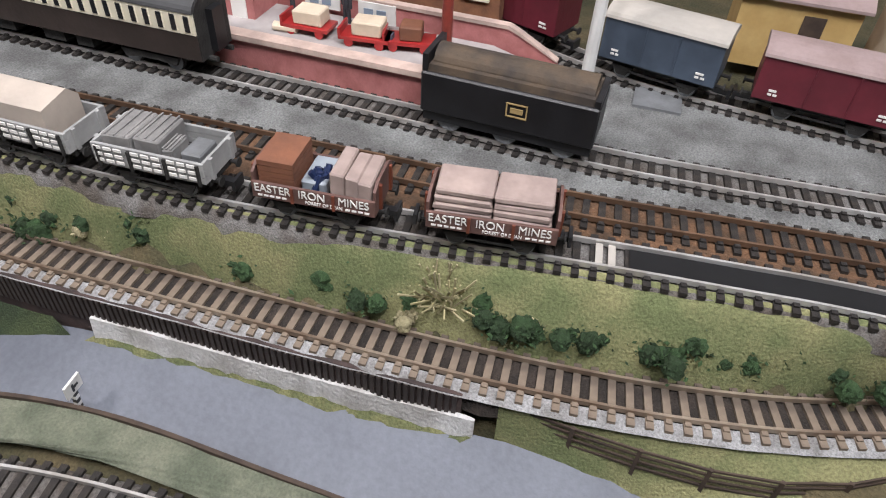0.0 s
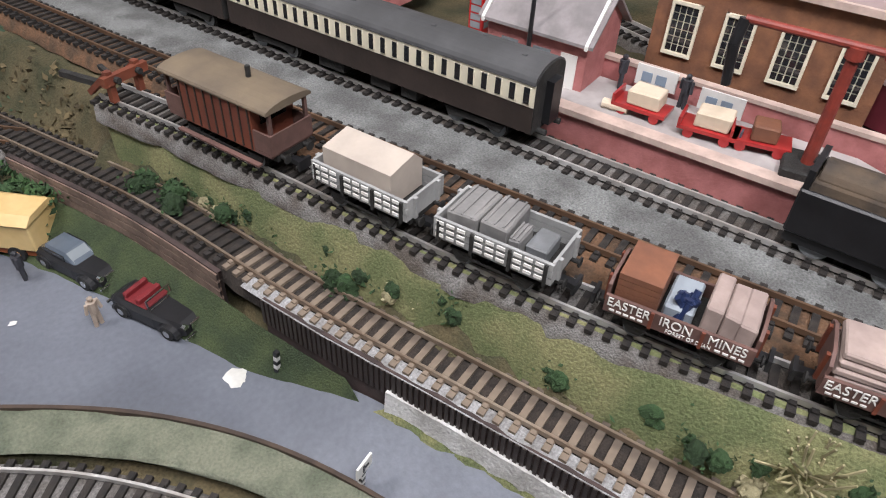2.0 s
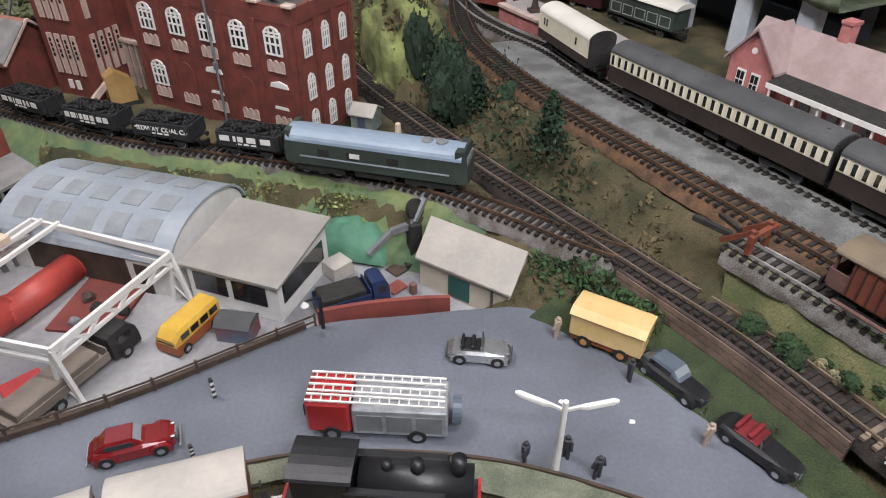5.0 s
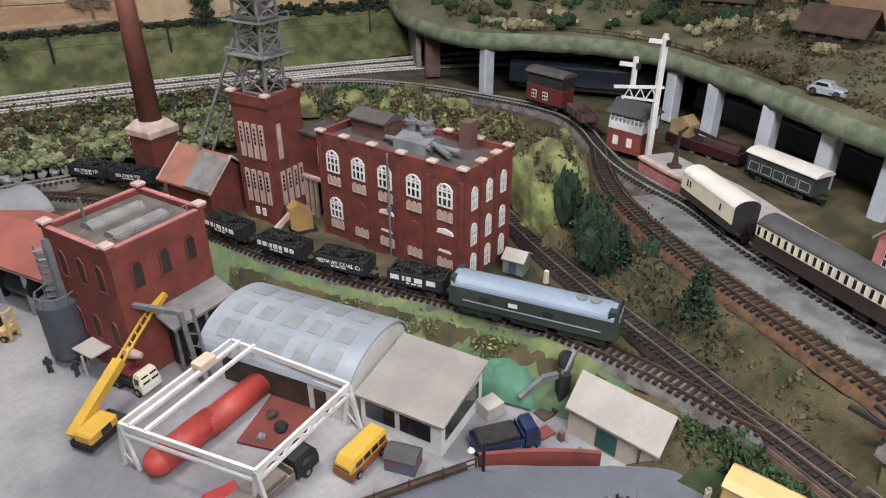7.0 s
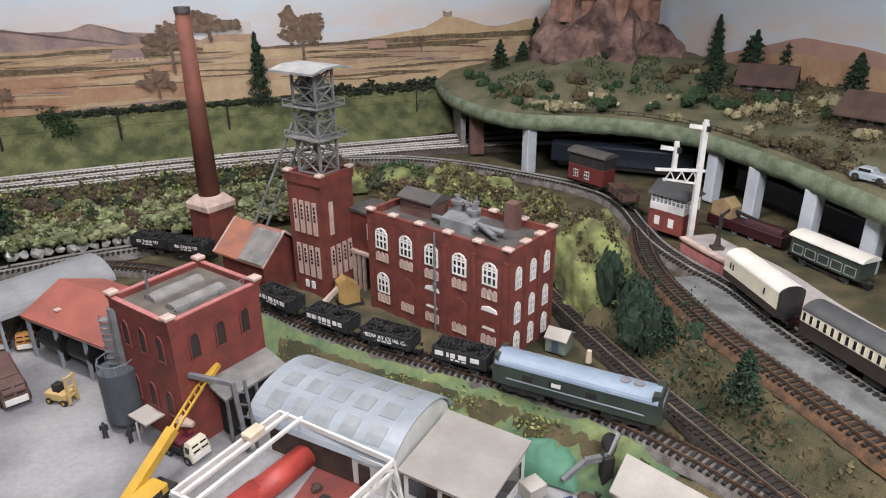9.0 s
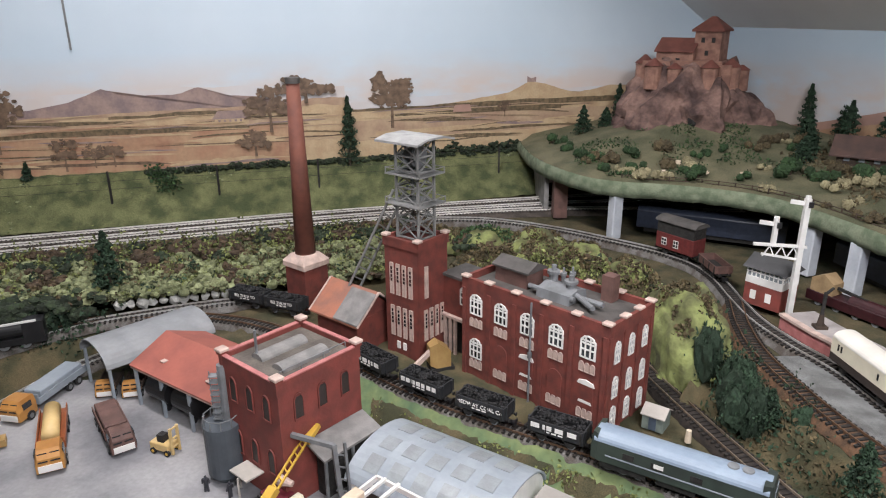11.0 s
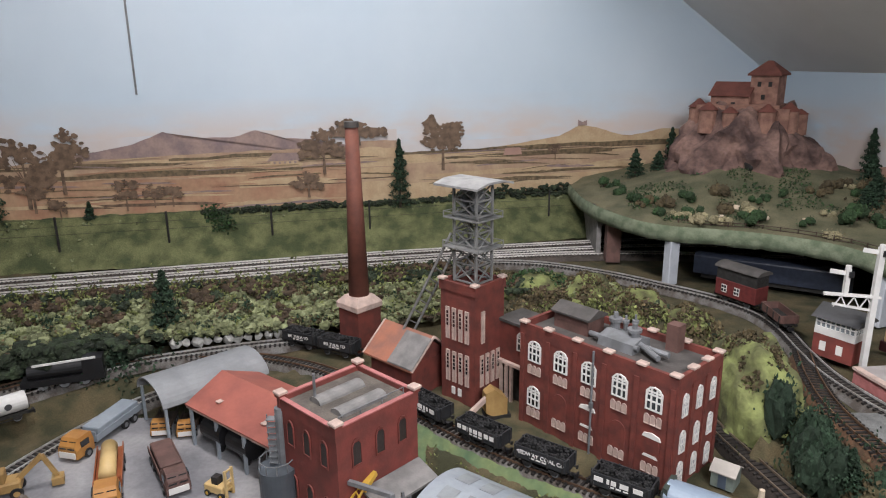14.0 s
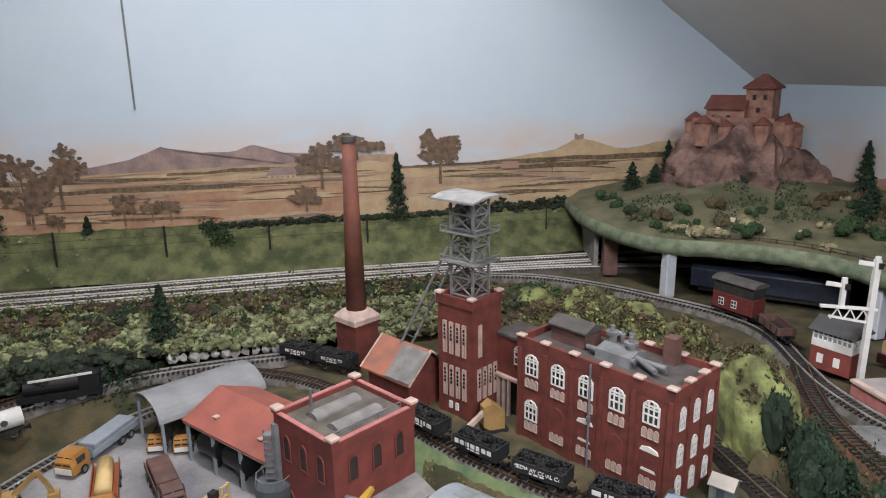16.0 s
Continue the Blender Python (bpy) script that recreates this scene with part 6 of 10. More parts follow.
# tender
t = on_track("locomotive_tender", "black tender with rounded coal bunker and gold crest", "tender", "A", 0.178)
bm = B()
box(bm, 0, 0, 0.012, 0.098, 0.031, 0.024, bevel=0.001)
part("tank", bm, "black", t)
bm = B()
box(bm, 0, 0, 0.036, 0.094, 0.027, 0.004, taper=0.96)
prism(bm, [(0.010 * math.sin(a), 0.038 + 0.009 * math.cos(a)) for a in np.linspace(-1.57, 1.57, 11)], -0.044, 0.044)
part("bunker", bm, "bunker", t, "dusty brown curved bunker top")
bm = B()
box(bm, -0.047, 0, 0.036, 0.003, 0.029, 0.010)
box(bm, 0.047, 0, 0.036, 0.003, 0.029, 0.004)
part("coping", bm, "black", t)
bm = B()
for z in (0.021, 0.0285):
    box(bm, 0.006, -0.0158, z, 0.011, 0.0006, 0.0007)
for x in (0.0005, 0.0115):
    box(bm, x, -0.0158, 0.021, 0.0007, 0.0006, 0.0082)
box(bm, 0.006, -0.0158, 0.0235, 0.007, 0.0006, 0.003)
part("crest", bm, "gold", t, "gold bordered crest")
wheels(t, (-0.033, 0.0, 0.033), 0.0075)
bm = B()
box(bm, 0, 0, 0.006, 0.096, 0.026, 0.006)
part("frame", bm, "black", t)


def box_van(t, body, roof, L=0.074):
    running_gear(t, L, 0.042)
    bm = B()
    box(bm, 0, 0, 0.013, L, 0.032, 0.027)
    part("body", bm, body, t)
    bm = B()
    prism(bm, [(0.017 * math.sin(a), 0.0395 + 0.0065 * math.cos(a)) for a in np.linspace(-1.57, 1.57, 13)], -L / 2 - 0.001, L / 2 + 0.001)
    part("roof", bm, roof, t)
    for x in (-L * 0.14, L * 0.14):
        bm = B()
        box(bm, x, -0.0163, 0.014, 0.0009, 0.0008, 0.025)
        part("door_edge", bm, body, t)
    for x, w in ((L * 0.33, 0.007), (-L * 0.40, 0.006)):
        bars(t, x, x + w, -0.0163, 0.0165, 0.0012, 2)
        bars(t, x, x + w, -0.0163, 0.0190, 0.0012, 1)


box_van(on_track("goods_van", "maroon goods van with grey roof", "van", "H", 0.235, "goods vans"), "maroon", "roof_mauve")
box_van(on_track("goods_van", "slate blue goods van with pale curved roof", "van", "H", 0.128, "goods vans"), "slate_blue", "roof_pale")
box_van(on_track("goods_van", "maroon goods van with mauve-grey roof", "van", "H", 0.036, "goods vans"), "maroon", "roof_mauve", 0.082)


def coal_wagon(t, words=None, nbars=0):
    running_gear(t, 0.066, 0.036)
    open_wagon(t, 0.068, 0.030, 0.013, 0.016, "wagon_black", 4)
    bm = B()
    for k in range(150):
        rnd = random.Random(k + 7)
        crate_mass(bm, rnd.uniform(-0.031, 0.031), rnd.uniform(-0.013, 0.013), 0.0255 + 0.003 * rnd.random(), 0.003, 0.003, 0.0028, k)
    tagged(part("coal", bm, "coal", t), kind="stuff")
    if words:
        lettering(words, 0.0072, "lintel", t, 0, -0.0157, 0.0195)
        bars(t, -0.012, 0.012, -0.0157, 0.0165, 0.0016, 3)
    else:
        bars(t, -0.030, 0.030, -0.0157, 0.0195, 0.0058, nbars)
        bars(t, -0.012, 0.012, -0.0157, 0.0162, 0.0016, 3)


E_CARS = [(0.034, 1.06, None, 5), (0.110, 1.00, None, 7), (0.190, 0.945, "MEDWAY COAL Co", 0), (0.272, 0.897, None, 4)]
for x, y, words, n in E_CARS:
    way = WAYS["E"]
    i = min(range(len(way)), key=lambda j: abs(way[j].x - x) + 0.2 * abs(way[j].y - y))
    t = thing("coal_wagon", "black plank coal wagon with white lettering, full of coal", "wagon", way[i].x, way[i].y, way[i].z, math.degrees(sideways(way, i)[1]) + 180, "coal train")
    coal_wagon(t, words, n)
for x, y, words in ((-0.205, 1.285, "BERTHLWYD"), (-0.135, 1.255, "BERTHLWYD")):
    t = thing("coal_wagon", "black coal wagon with white lettering behind the shed", "wagon", x, y, -0.050, -21, "wagons behind the shed")
    coal_wagon(t, words)


# blue-roofed diesel
t = thing("diesel_locomotive", "dark green diesel locomotive with pale blue roof", "locomotive", 0.386, 0.815, -0.050, -31)
L = 0.185
bm = B()
prism(bm, [(-0.016, 0.012), (0.016, 0.012), (0.0165, 0.036), (-0.0165, 0.036)], -L / 2 + 0.008, L / 2 - 0.012)
part("body", bm, "loco_green", t)
for e, d in ((-1, 0.008), (1, 0.012)):
    bm = B()
    xs = (e * (L / 2 - d), e * (L / 2 - d * 0.3), e * L / 2)
    ring0 = [bm.verts.new((xs[0], y, z)) for y, z in ((-0.016, 0.012), (0.016, 0.012), (0.0165, 0.046), (-0.0165, 0.046))]
    ring1 = [bm.verts.new((xs[2], y * 0.8, z)) for y, z in ((-0.016, 0.012), (0.016, 0.012), (0.0165, 0.026), (-0.0165, 0.026))]
    ring2 = [bm.verts.new((xs[1], y * 0.85, 0.046)) for y in (0.0165, -0.0165)]
    bm.faces.new(ring0)
    bm.faces.new(ring1)
    bm.faces.new((ring0[0], ring0[1], ring1[1], ring1[0]))
    bm.faces.new((ring0[1], ring0[2], ring2[0], ring1[2], ring1[1]))
    bm.faces.new((ring0[3], ring0[0], ring1[0], ring1[3], ring2[1]))
    bm.faces.new((ring1[3], ring1[2], ring2[0], ring2[1]))
    bm.faces.new((ring0[2], ring0[3], ring2[1], ring2[0]))
    part("cab_front", bm, "loco_green", t)
    for s in (-0.0065, 0.0065):
        bm = B()
        box(bm, e * (L / 2 - d * 0.12), s, 0.030, 0.001, 0.010, 0.009)
        part("windscreen", bm, "glass_pale", t)
bm = B()
prism(bm, [(0.0168 * math.sin(a), 0.0362 + 0.0105 * math.cos(a)) for a in np.linspace(-1.57, 1.57, 13)], -L / 2 + 0.004, L / 2 - 0.006)
part("roof", bm, "coach_blue", t, "pale blue curved roof")
for x in (0.050, 0.064):
    bm = B()
    bmesh.ops.create_cone(bm, cap_ends=True, segments=18, radius1=0.006, radius2=0.0055, depth=0.0012, matrix=pose(x, 0, 0.0470))
    part("roof_fan", bm, "steel", t)
for x in (-0.05, -0.02, 0.02):
    bm = B()
    box(bm, x, -0.0166, 0.024, 0.012, 0.0006, 0.007)
    part("side_grille", bm, "soot", t)
bm = B()
box(bm, 0.0, -0.0164, 0.0205, 0.150, 0.0006, 0.0014)
part("stripe", bm, "dirty_glass", t)
bm = B()
box(bm, -0.018, -0.0168, 0.0255, 0.010, 0.0006, 0.005)
part("emblem", bm, "lintel", t)
for bx in (-0.056, 0.056):
    for side in (-1, 1):
        bm = B()
        box(bm, bx, side * 0.0125, 0.004, 0.050, 0.0025, 0.007)
        part("bogie_frame", bm, "soot", t)
    wheels(t, (bx - 0.017, bx, bx + 0.017), 0.0065)
bm = B()
box(bm, 0, 0, 0.004, 0.040, 0.026, 0.009)
part("fuel_tank", bm, "soot", t)

# black tank engine on the near curve
t = on_track("steam_locomotive", "glossy black steam locomotive with red buffer beam", "locomotive", "D", 0.0)
way = WAYS["D"]
i = min(range(len(way)), key=lambda j: abs(way[j].x - 0.315))
t.matrix_basis = pose(way[i].x, way[i].y, way[i].z, 0, 0, math.degrees(sideways(way, i)[1]))
bm = B()
tube(bm, (-0.012, 0, 0.028), (0.055, 0, 0.028), 0.0125, n=24)
part("boiler", bm, "black", t, smooth=True)
for side in (-1, 1):
    bm = B()
    box(bm, 0.010, side * 0.0135, 0.013, 0.060, 0.0055, 0.022, bevel=0.001)
    part("side_tank", bm, "black", t)
bm = B()
box(bm, -0.033, 0, 0.013, 0.034, 0.031, 0.030, bevel=0.001)
part("cab", bm, "black", t)
bm = B()
prism(bm, [(0.0165 * math.sin(a), 0.0425 + 0.004 * math.cos(a)) for a in np.linspace(-1.57, 1.57, 9)], -0.052, -0.014)
part("cab_roof", bm, "black", t)
bm = B()
box(bm, 0, 0, 0.009, 0.116, 0.030, 0.004)
part("footplate", bm, "black", t)
for x, r0, r1, h in ((0.046, 0.004, 0.0046, 0.012), (0.022, 0.0045, 0.0035, 0.007), (0.004, 0.0035, 0.003, 0.005)):
    bm = B()
    tube(bm, (x, 0, 0.038), (x, 0, 0.040 + h), r0, r1, n=16)
    part("chimney" if x > 0.04 else "dome", bm, "black", t, smooth=True)
for e in (-1, 1):
    bm = B()
    box(bm, e * 0.0585, 0, 0.0075, 0.002, 0.031, 0.006)
    part("buffer_beam", bm, "red", t)
wheels(t, (-0.030, 0.0, 0.030), 0.0085)
# pale-roofed wagon on the same curve
way = WAYS["D"]
i = min(range(len(way)), key=lambda j: abs(way[j].x - 0.205))
t = thing("goods_van", "dark red goods van with pale grey roof on the near curve", "van", way[i].x, way[i].y, way[i].z, math.degrees(sideways(way, i)[1]))
box_van(t, "bauxite", "roof_pale", 0.074)
i = min(range(len(way)), key=lambda j: abs(way[j].x - 0.125))
t = thing("goods_van", "dark red goods van with pale grey roof on the near curve", "van", way[i].x, way[i].y, way[i].z, math.degrees(sideways(way, i)[1]))
box_van(t, "bauxite", "roof_pale", 0.074)

# stock on the far curve by the signal box
t = on_track("brake_van", "red and black brake van with white windows", "brake van", "A", 1.405, "far train")
running_gear(t, 0.082, 0.045)
# the red here is darkened to carry the shade the van stands in
bm = B()
box(bm, 0, 0, 0.012, 0.082, 0.034, 0.030, bevel=0.0008)
part("lower_body", bm, "red_shaded", t, "red planked lower body, colour darkened for shade")
bm = B()
box(bm, 0, 0, 0.042, 0.080, 0.033, 0.022)
part("upper_body", bm, "soot", t, "black upper body")
bm = B()
prism(bm, [(0.020 * math.sin(a), 0.063 + 0.008 * math.cos(a)) for a in np.linspace(-1.57, 1.57, 13)], -0.044, 0.044)
part("roof", bm, "roof_slate", t)
for x in (-0.022, 0.004):
    for side in (-1, 1):
        w = B()
        box(w, x, side * 0.0172, 0.019, 0.011, 0.001, 0.014)
        w = part("window", w, "lintel", t)
        for dx, dz in ((-0.0027, 0.0205), (0.0027, 0.0205), (-0.0027, 0.027), (0.0027, 0.027)):
            bm = B()
            box(bm, x + dx, side * 0.0178, dz, 0.0038, 0.0006, 0.0048)
            part("pane", bm, "glass", w)
for y in (1.315,):
    t = on_track("open_wagon", "dark rusty open wagon of scrap", "wagon", "A", y, "far train")
    running_gear(t, 0.066, 0.036)
    open_wagon(t, 0.068, 0.030, 0.013, 0.013, "dull_brown", 3)

# buffer stop
t = thing("buffer_stop", "dark red timber buffer stop at the end of the siding", "buffer stop", *along("B", 0.552)[0], math.degrees(along("B", 0.552)[1]))
for s in (-0.010, 0.010):
    bm = B()
    bar(bm, (0, s, 0.0), (0, s, 0.020), 0.004)
    bar(bm, (0, s, 0.018), (-0.022, s, 0.0), 0.0035)
    part("post", bm, "bauxite", t)
bm = B()
box(bm, 0.002, 0, 0.012, 0.004, 0.032, 0.006)
part("beam", bm, "bauxite", t)
bm = B()
for s in (-0.008, 0.008):
    tube(bm, (0.003, s, 0.015), (0.007, s, 0.015), 0.002, n=8)
part("buffer", bm, "soot", t)
bm = B()
bar(bm, (-0.018, -0.004, 0.004), (-0.048, -0.010, 0.006), 0.004)
bar(bm, (-0.018, 0.006, 0.004), (-0.040, 0.012, 0.004), 0.003)
part("loose_sleeper", bm, "soot", t)
# inspection pit between the rails: a flat black sheet stands in for its shaded depth
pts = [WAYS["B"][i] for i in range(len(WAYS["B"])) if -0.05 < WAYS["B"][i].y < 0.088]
t = thing("inspection_pit", "long inspection pit between the rails, its shaded depth a flat black sheet", "pit", kind="structure")
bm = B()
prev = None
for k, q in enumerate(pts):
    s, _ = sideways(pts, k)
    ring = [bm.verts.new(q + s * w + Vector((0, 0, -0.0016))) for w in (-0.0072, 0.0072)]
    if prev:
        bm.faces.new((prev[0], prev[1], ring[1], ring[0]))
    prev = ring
part("pit", bm, "pit_shade", t)
q, a = along("B", 0.092)
for d in (0.0, 0.006):
    bm = B()
    box(bm, q.x - math.cos(a) * d, q.y - math.sin(a) * d, -0.0026, 0.0034, 0.015, 0.0014, a)
    part("edge_slab", bm, "roof_pale", t)


# ---- road vehicles: x forward ----
def tyre_set(t, xs, w, r=0.0050, hub="chrome"):
    me = flat_mesh("wheel", lambda b: bmesh.ops.create_cone(b, cap_ends=True, segments=16, radius1=r, radius2=r, depth=0.003, matrix=pose(0, 0, 0, 90, 0, 0)), "rubber")
    cap = flat_mesh("hub", lambda b: bmesh.ops.create_cone(b, cap_ends=True, segments=12, radius1=r * 0.55, radius2=r * 0.5, depth=0.0036, matrix=pose(0, 0, 0, 90, 0, 0)), hub)
    for x in xs:
        for s in (-1, 1):
            o = piece("wheel", me, t, x, s * w / 2, r, 0)
            piece("hub", cap, o)


def loft(bm, rows):
    """A closed body from cross rings, each a list of (x, y, z)."""
    prev = None
    for row in rows:
        ring = [bm.verts.new(p) for p in row]
        if prev:
            n = len(ring)
            for k in range(n):
                bm.faces.new((prev[k], prev[(k + 1) % n], ring[(k + 1) % n], ring[k]))
        else:
            bm.faces.new(ring)
        prev = ring
    bm.faces.new(prev)
    return bm


def hull(bm, stations):
    """stations: (x, half width, bottom, top, shoulder)."""
    return loft(bm, [[(x, -w, z0), (x, w, z0), (x, w, z0 + (z1 - z0) * sh), (x, w * 0.8, z1), (x, -w * 0.8, z1), (x, -w, z0 + (z1 - z0) * sh)] for x, w, z0, z1, sh in stations])


def saloon(x, y, z, rz, body, label, L=0.052, W=0.021, roof=None, open_top=None, group="parked cars"):
    t = thing("car", label, "car", x, y, z, rz, group)
    h = L / 0.052
    bm = B()
    hull(bm, [(-L * 0.50, W * 0.36, 0.0045, 0.0085, 0.7), (-L * 0.42, W * 0.46, 0.003, 0.0115, 0.75), (-L * 0.20, W * 0.5, 0.003, 0.0125, 0.8), (L * 0.12, W * 0.48, 0.003, 0.0125, 0.8), (L * 0.40, W * 0.36, 0.003, 0.0115, 0.75), (L * 0.47, W * 0.30, 0.004, 0.010, 0.7)])
    part("body", bm, body, t, smooth=False)
    for xx in (-L * 0.30, L * 0.30):
        for s in (-1, 1):
            bm = B()
            prism(bm, [(xx + 0.0078 * math.cos(a), 0.0035 + 0.0066 * math.sin(a)) for a in np.linspace(0, math.pi, 9)], s * W * 0.44 - 0.0018, s * W * 0.44 + 0.0018, "y")
            part("mudguard", bm, body, t)
    tyre_set(t, (-L * 0.30, L * 0.30), W * 0.94)
    if open_top:
        bm = B()
        box(bm, -L * 0.13, 0, 0.0105, L * 0.30, W * 0.74, 0.003, bevel=0.0006)
        box(bm, -L * 0.10, 0, 0.0125, L * 0.06, W * 0.7, 0.0045, bevel=0.0006)
        box(bm, -L * 0.27, 0, 0.0125, L * 0.05, W * 0.7, 0.0045, bevel=0.0006)
        part("seat", bm, open_top, t)
        bm = B()
        for s in (-1, 1):
            bar(bm, (L * 0.06, s * W * 0.36, 0.012), (L * 0.04, s * W * 0.36, 0.0195), 0.0009)
        bar(bm, (L * 0.04, -W * 0.36, 0.0195), (L * 0.04, W * 0.36, 0.0195), 0.0009)
        bar(bm, (L * 0.06, -W * 0.36, 0.0125), (L * 0.06, W * 0.36, 0.0125), 0.0009)
        part("windscreen", bm, "chrome", t)
    else:
        bm = B()
        hull(bm, [(-L * 0.42, W * 0.28, 0.010, 0.012, 0.6), (-L * 0.27, W * 0.38, 0.010, 0.0185, 0.7), (L * 0.02, W * 0.38, 0.010, 0.0188, 0.7), (L * 0.15, W * 0.34, 0.010, 0.0125, 0.6)])
        part("cabin", bm, roof or body, t)
        for s in (-1, 1):
            bm = B()
            box(bm, -L * 0.13, s * W * 0.385, 0.0128, L * 0.30, 0.0006, 0.004)
            part("side_window", bm, "glass", t)
        bm = B()
        bar(bm, (L * 0.125, 0, 0.0130), (L * 0.035, 0, 0.0183), W * 0.6, 0.0008)
        part("windscreen", bm, "glass_pale", t)
    for s in (-1, 1):
        bm = B()
        tube(bm, (L * 0.43, s * W * 0.26, 0.0095), (L * 0.475, s * W * 0.26, 0.0095), 0.0017, 0.002, n=10)
        part("headlight", bm, "chrome", t)
    bm = B()
    box(bm, L * 0.485, 0, 0.0045, 0.0012, W * 0.30, 0.0065)
    part("grille", bm, "chrome", t)
    for e in (-1, 1):
        bm = B()
        bar(bm, (e * L * 0.52, -W * 0.46, 0.0048), (e * L * 0.52, W * 0.46, 0.0048), 0.0012)
        part("bumper", bm, "chrome", t)
    return t


saloon(0.570, 0.455, ROAD_Z, -68, "black", "black open tourer with red leather seats and chrome trim", 0.060, 0.024, open_top="red_seat")
saloon(0.547, 0.525, ROAD_Z, -70, "black", "black and blue-grey vintage saloon car parked on road", 0.062, 0.022, roof="car_blue")
saloon(0.417, 0.590, ROAD_Z, -23, "silver", "silver open sports car parked on road", 0.048, 0.020, open_top="black")
saloon(0.168, 0.570, ROAD_Z, 2, "dark_red", "dark red vintage saloon car parked on road", 0.056, 0.022)
saloon(0.838, 1.055, hill_level(0.838, 1.055) + 0.001, -60, "dirty_glass", "pale blue saloon car on the hill road", 0.052, 0.021, group="hill cars")

# yellow living van (trailer)
t = thing("trailer", "pale yellow box trailer with brown chassis", "trailer", 0.5205, 0.5765, ROAD_Z, -47)
bm = B()
box(bm, 0, 0, 0.009, 0.058, 0.030, 0.021, bevel=0.001)
part("body", bm, "yellow_pale", t)
bm = B()
prism(bm, [(-0.0165, 0.030), (0.0165, 0.030), (0.010, 0.0345), (-0.010, 0.0345)], -0.030, 0.030)
part("roof", bm, "yellow_pale", t)
bm = B()
box(bm, 0, 0, 0.004, 0.056, 0.026, 0.005)
box(bm, 0.036, 0, 0.005, 0.018, 0.003, 0.002)
part("chassis", bm, "orange_brown", t)
tyre_set(t, (-0.016, 0.014), 0.028, 0.0058, "orange")
# fire engine
t = thing("fire_engine", "red fire engine with long silver ladders on top", "fire engine", 0.328, 0.548, ROAD_Z, -19 + 180)
bm = B()
box(bm, 0.030, 0, 0.006, 0.030, 0.030, 0.028, bevel=0.002)
part("cab", bm, "red", t)
bm = B()
box(bm, 0.0455, 0, 0.020, 0.0008, 0.026, 0.010)
part("windscreen", bm, "glass", t)
bm = B()
box(bm, -0.018, 0, 0.006, 0.064, 0.030, 0.024, bevel=0.001)
part("body", bm, "silver_grey", t)
for s in (-1, 1):
    for k in range(3):
        bm = B()
        box(bm, -0.038 + k * 0.02, s * 0.0152, 0.010, 0.017, 0.0006, 0.015)
        part("locker", bm, "steel", t)
for s in (-0.009, 0.002, 0.011):
    bm = B()
    for e in (-0.0028, 0.0028):
        bar(bm, (-0.048, s + e, 0.0345), (0.044, s + e, 0.0365), 0.0012)
    for k in range(14):
        bar(bm, (-0.044 + k * 0.0065, s - 0.0028, 0.0348), (-0.044 + k * 0.0065, s + 0.0028, 0.0348), 0.0008)
    part("ladder", bm, "lintel", t)
bm = B()
bmesh.ops.create_cone(bm, cap_ends=True, segments=20, radius1=0.010, radius2=0.010, depth=0.006, matrix=pose(-0.056, 0, 0.018, 0, 90, 0))
part("hose_reel", bm, "car_blue", t)
tyre_set(t, (-0.030, 0.028), 0.029, 0.006)

# street lamp
t = thing("street_lamp", "white double-armed street lamp on a tapered post", "street lamp", 0.430, 0.474, ROAD_Z, -22)
bm = B()
tube(bm, (0, 0, 0), (0, 0, 0.072), 0.0026, 0.0018, n=10)
part("post", bm, "white", t)
for e in (-1, 1):
    bm = B()
    bar(bm, (0, 0, 0.064), (e * 0.010, 0, 0.069), 0.0018)
    part("arm", bm, "white", t)
    bm = B()
    hull(bm, [(e * 0.009, 0.0012, 0.0675, 0.0695, 0.6), (e * 0.013, 0.0018, 0.068, 0.0708, 0.6), (e * 0.027, 0.0018, 0.074, 0.0768, 0.6), (e * 0.030, 0.0010, 0.0758, 0.077, 0.6)])
    part("lamp_head", bm, "white", t)


def striped_post(x, y, z, h, lean, sign=False):
    t = thing("marker_post", "black and white striped marker post" + (" with a small white sign" if sign else ""), "post", x, y, z, 0, "striped posts")
    t.matrix_basis = pose(x, y, z, lean, 0, 20)
    n = 7
    for k in range(n):
        bm = B()
        box(bm, 0, 0, h * k / n - (0.002 if k == 0 else 0), 0.0026, 0.0026, h / n + (0.002 if k == 0 else 0))
        part("band", bm, "white" if k % 2 else "black", t)
    if sign:
        bm = B()
        box(bm, 0, -0.001, h, 0.011, 0.0012, 0.009)
        part("sign_plate", bm, "white", t)
        bm = B()
        box(bm, -0.001, -0.0018, h + 0.002, 0.0012, 0.0005, 0.005)
        box(bm, 0.001, -0.0018, h + 0.004, 0.003, 0.0005, 0.0012)
        part("sign_mark", bm, "black", t)
    return t


striped_post(0.600, 0.370, ROAD_Z, 0.024, 6)
striped_post(0.597, 0.286, ROAD_Z, 0.019, 4, True)
striped_post(0.219, 0.603, ROAD_Z, 0.020, 4)
striped_post(0.205, 0.552, ROAD_Z, 0.014, 4)


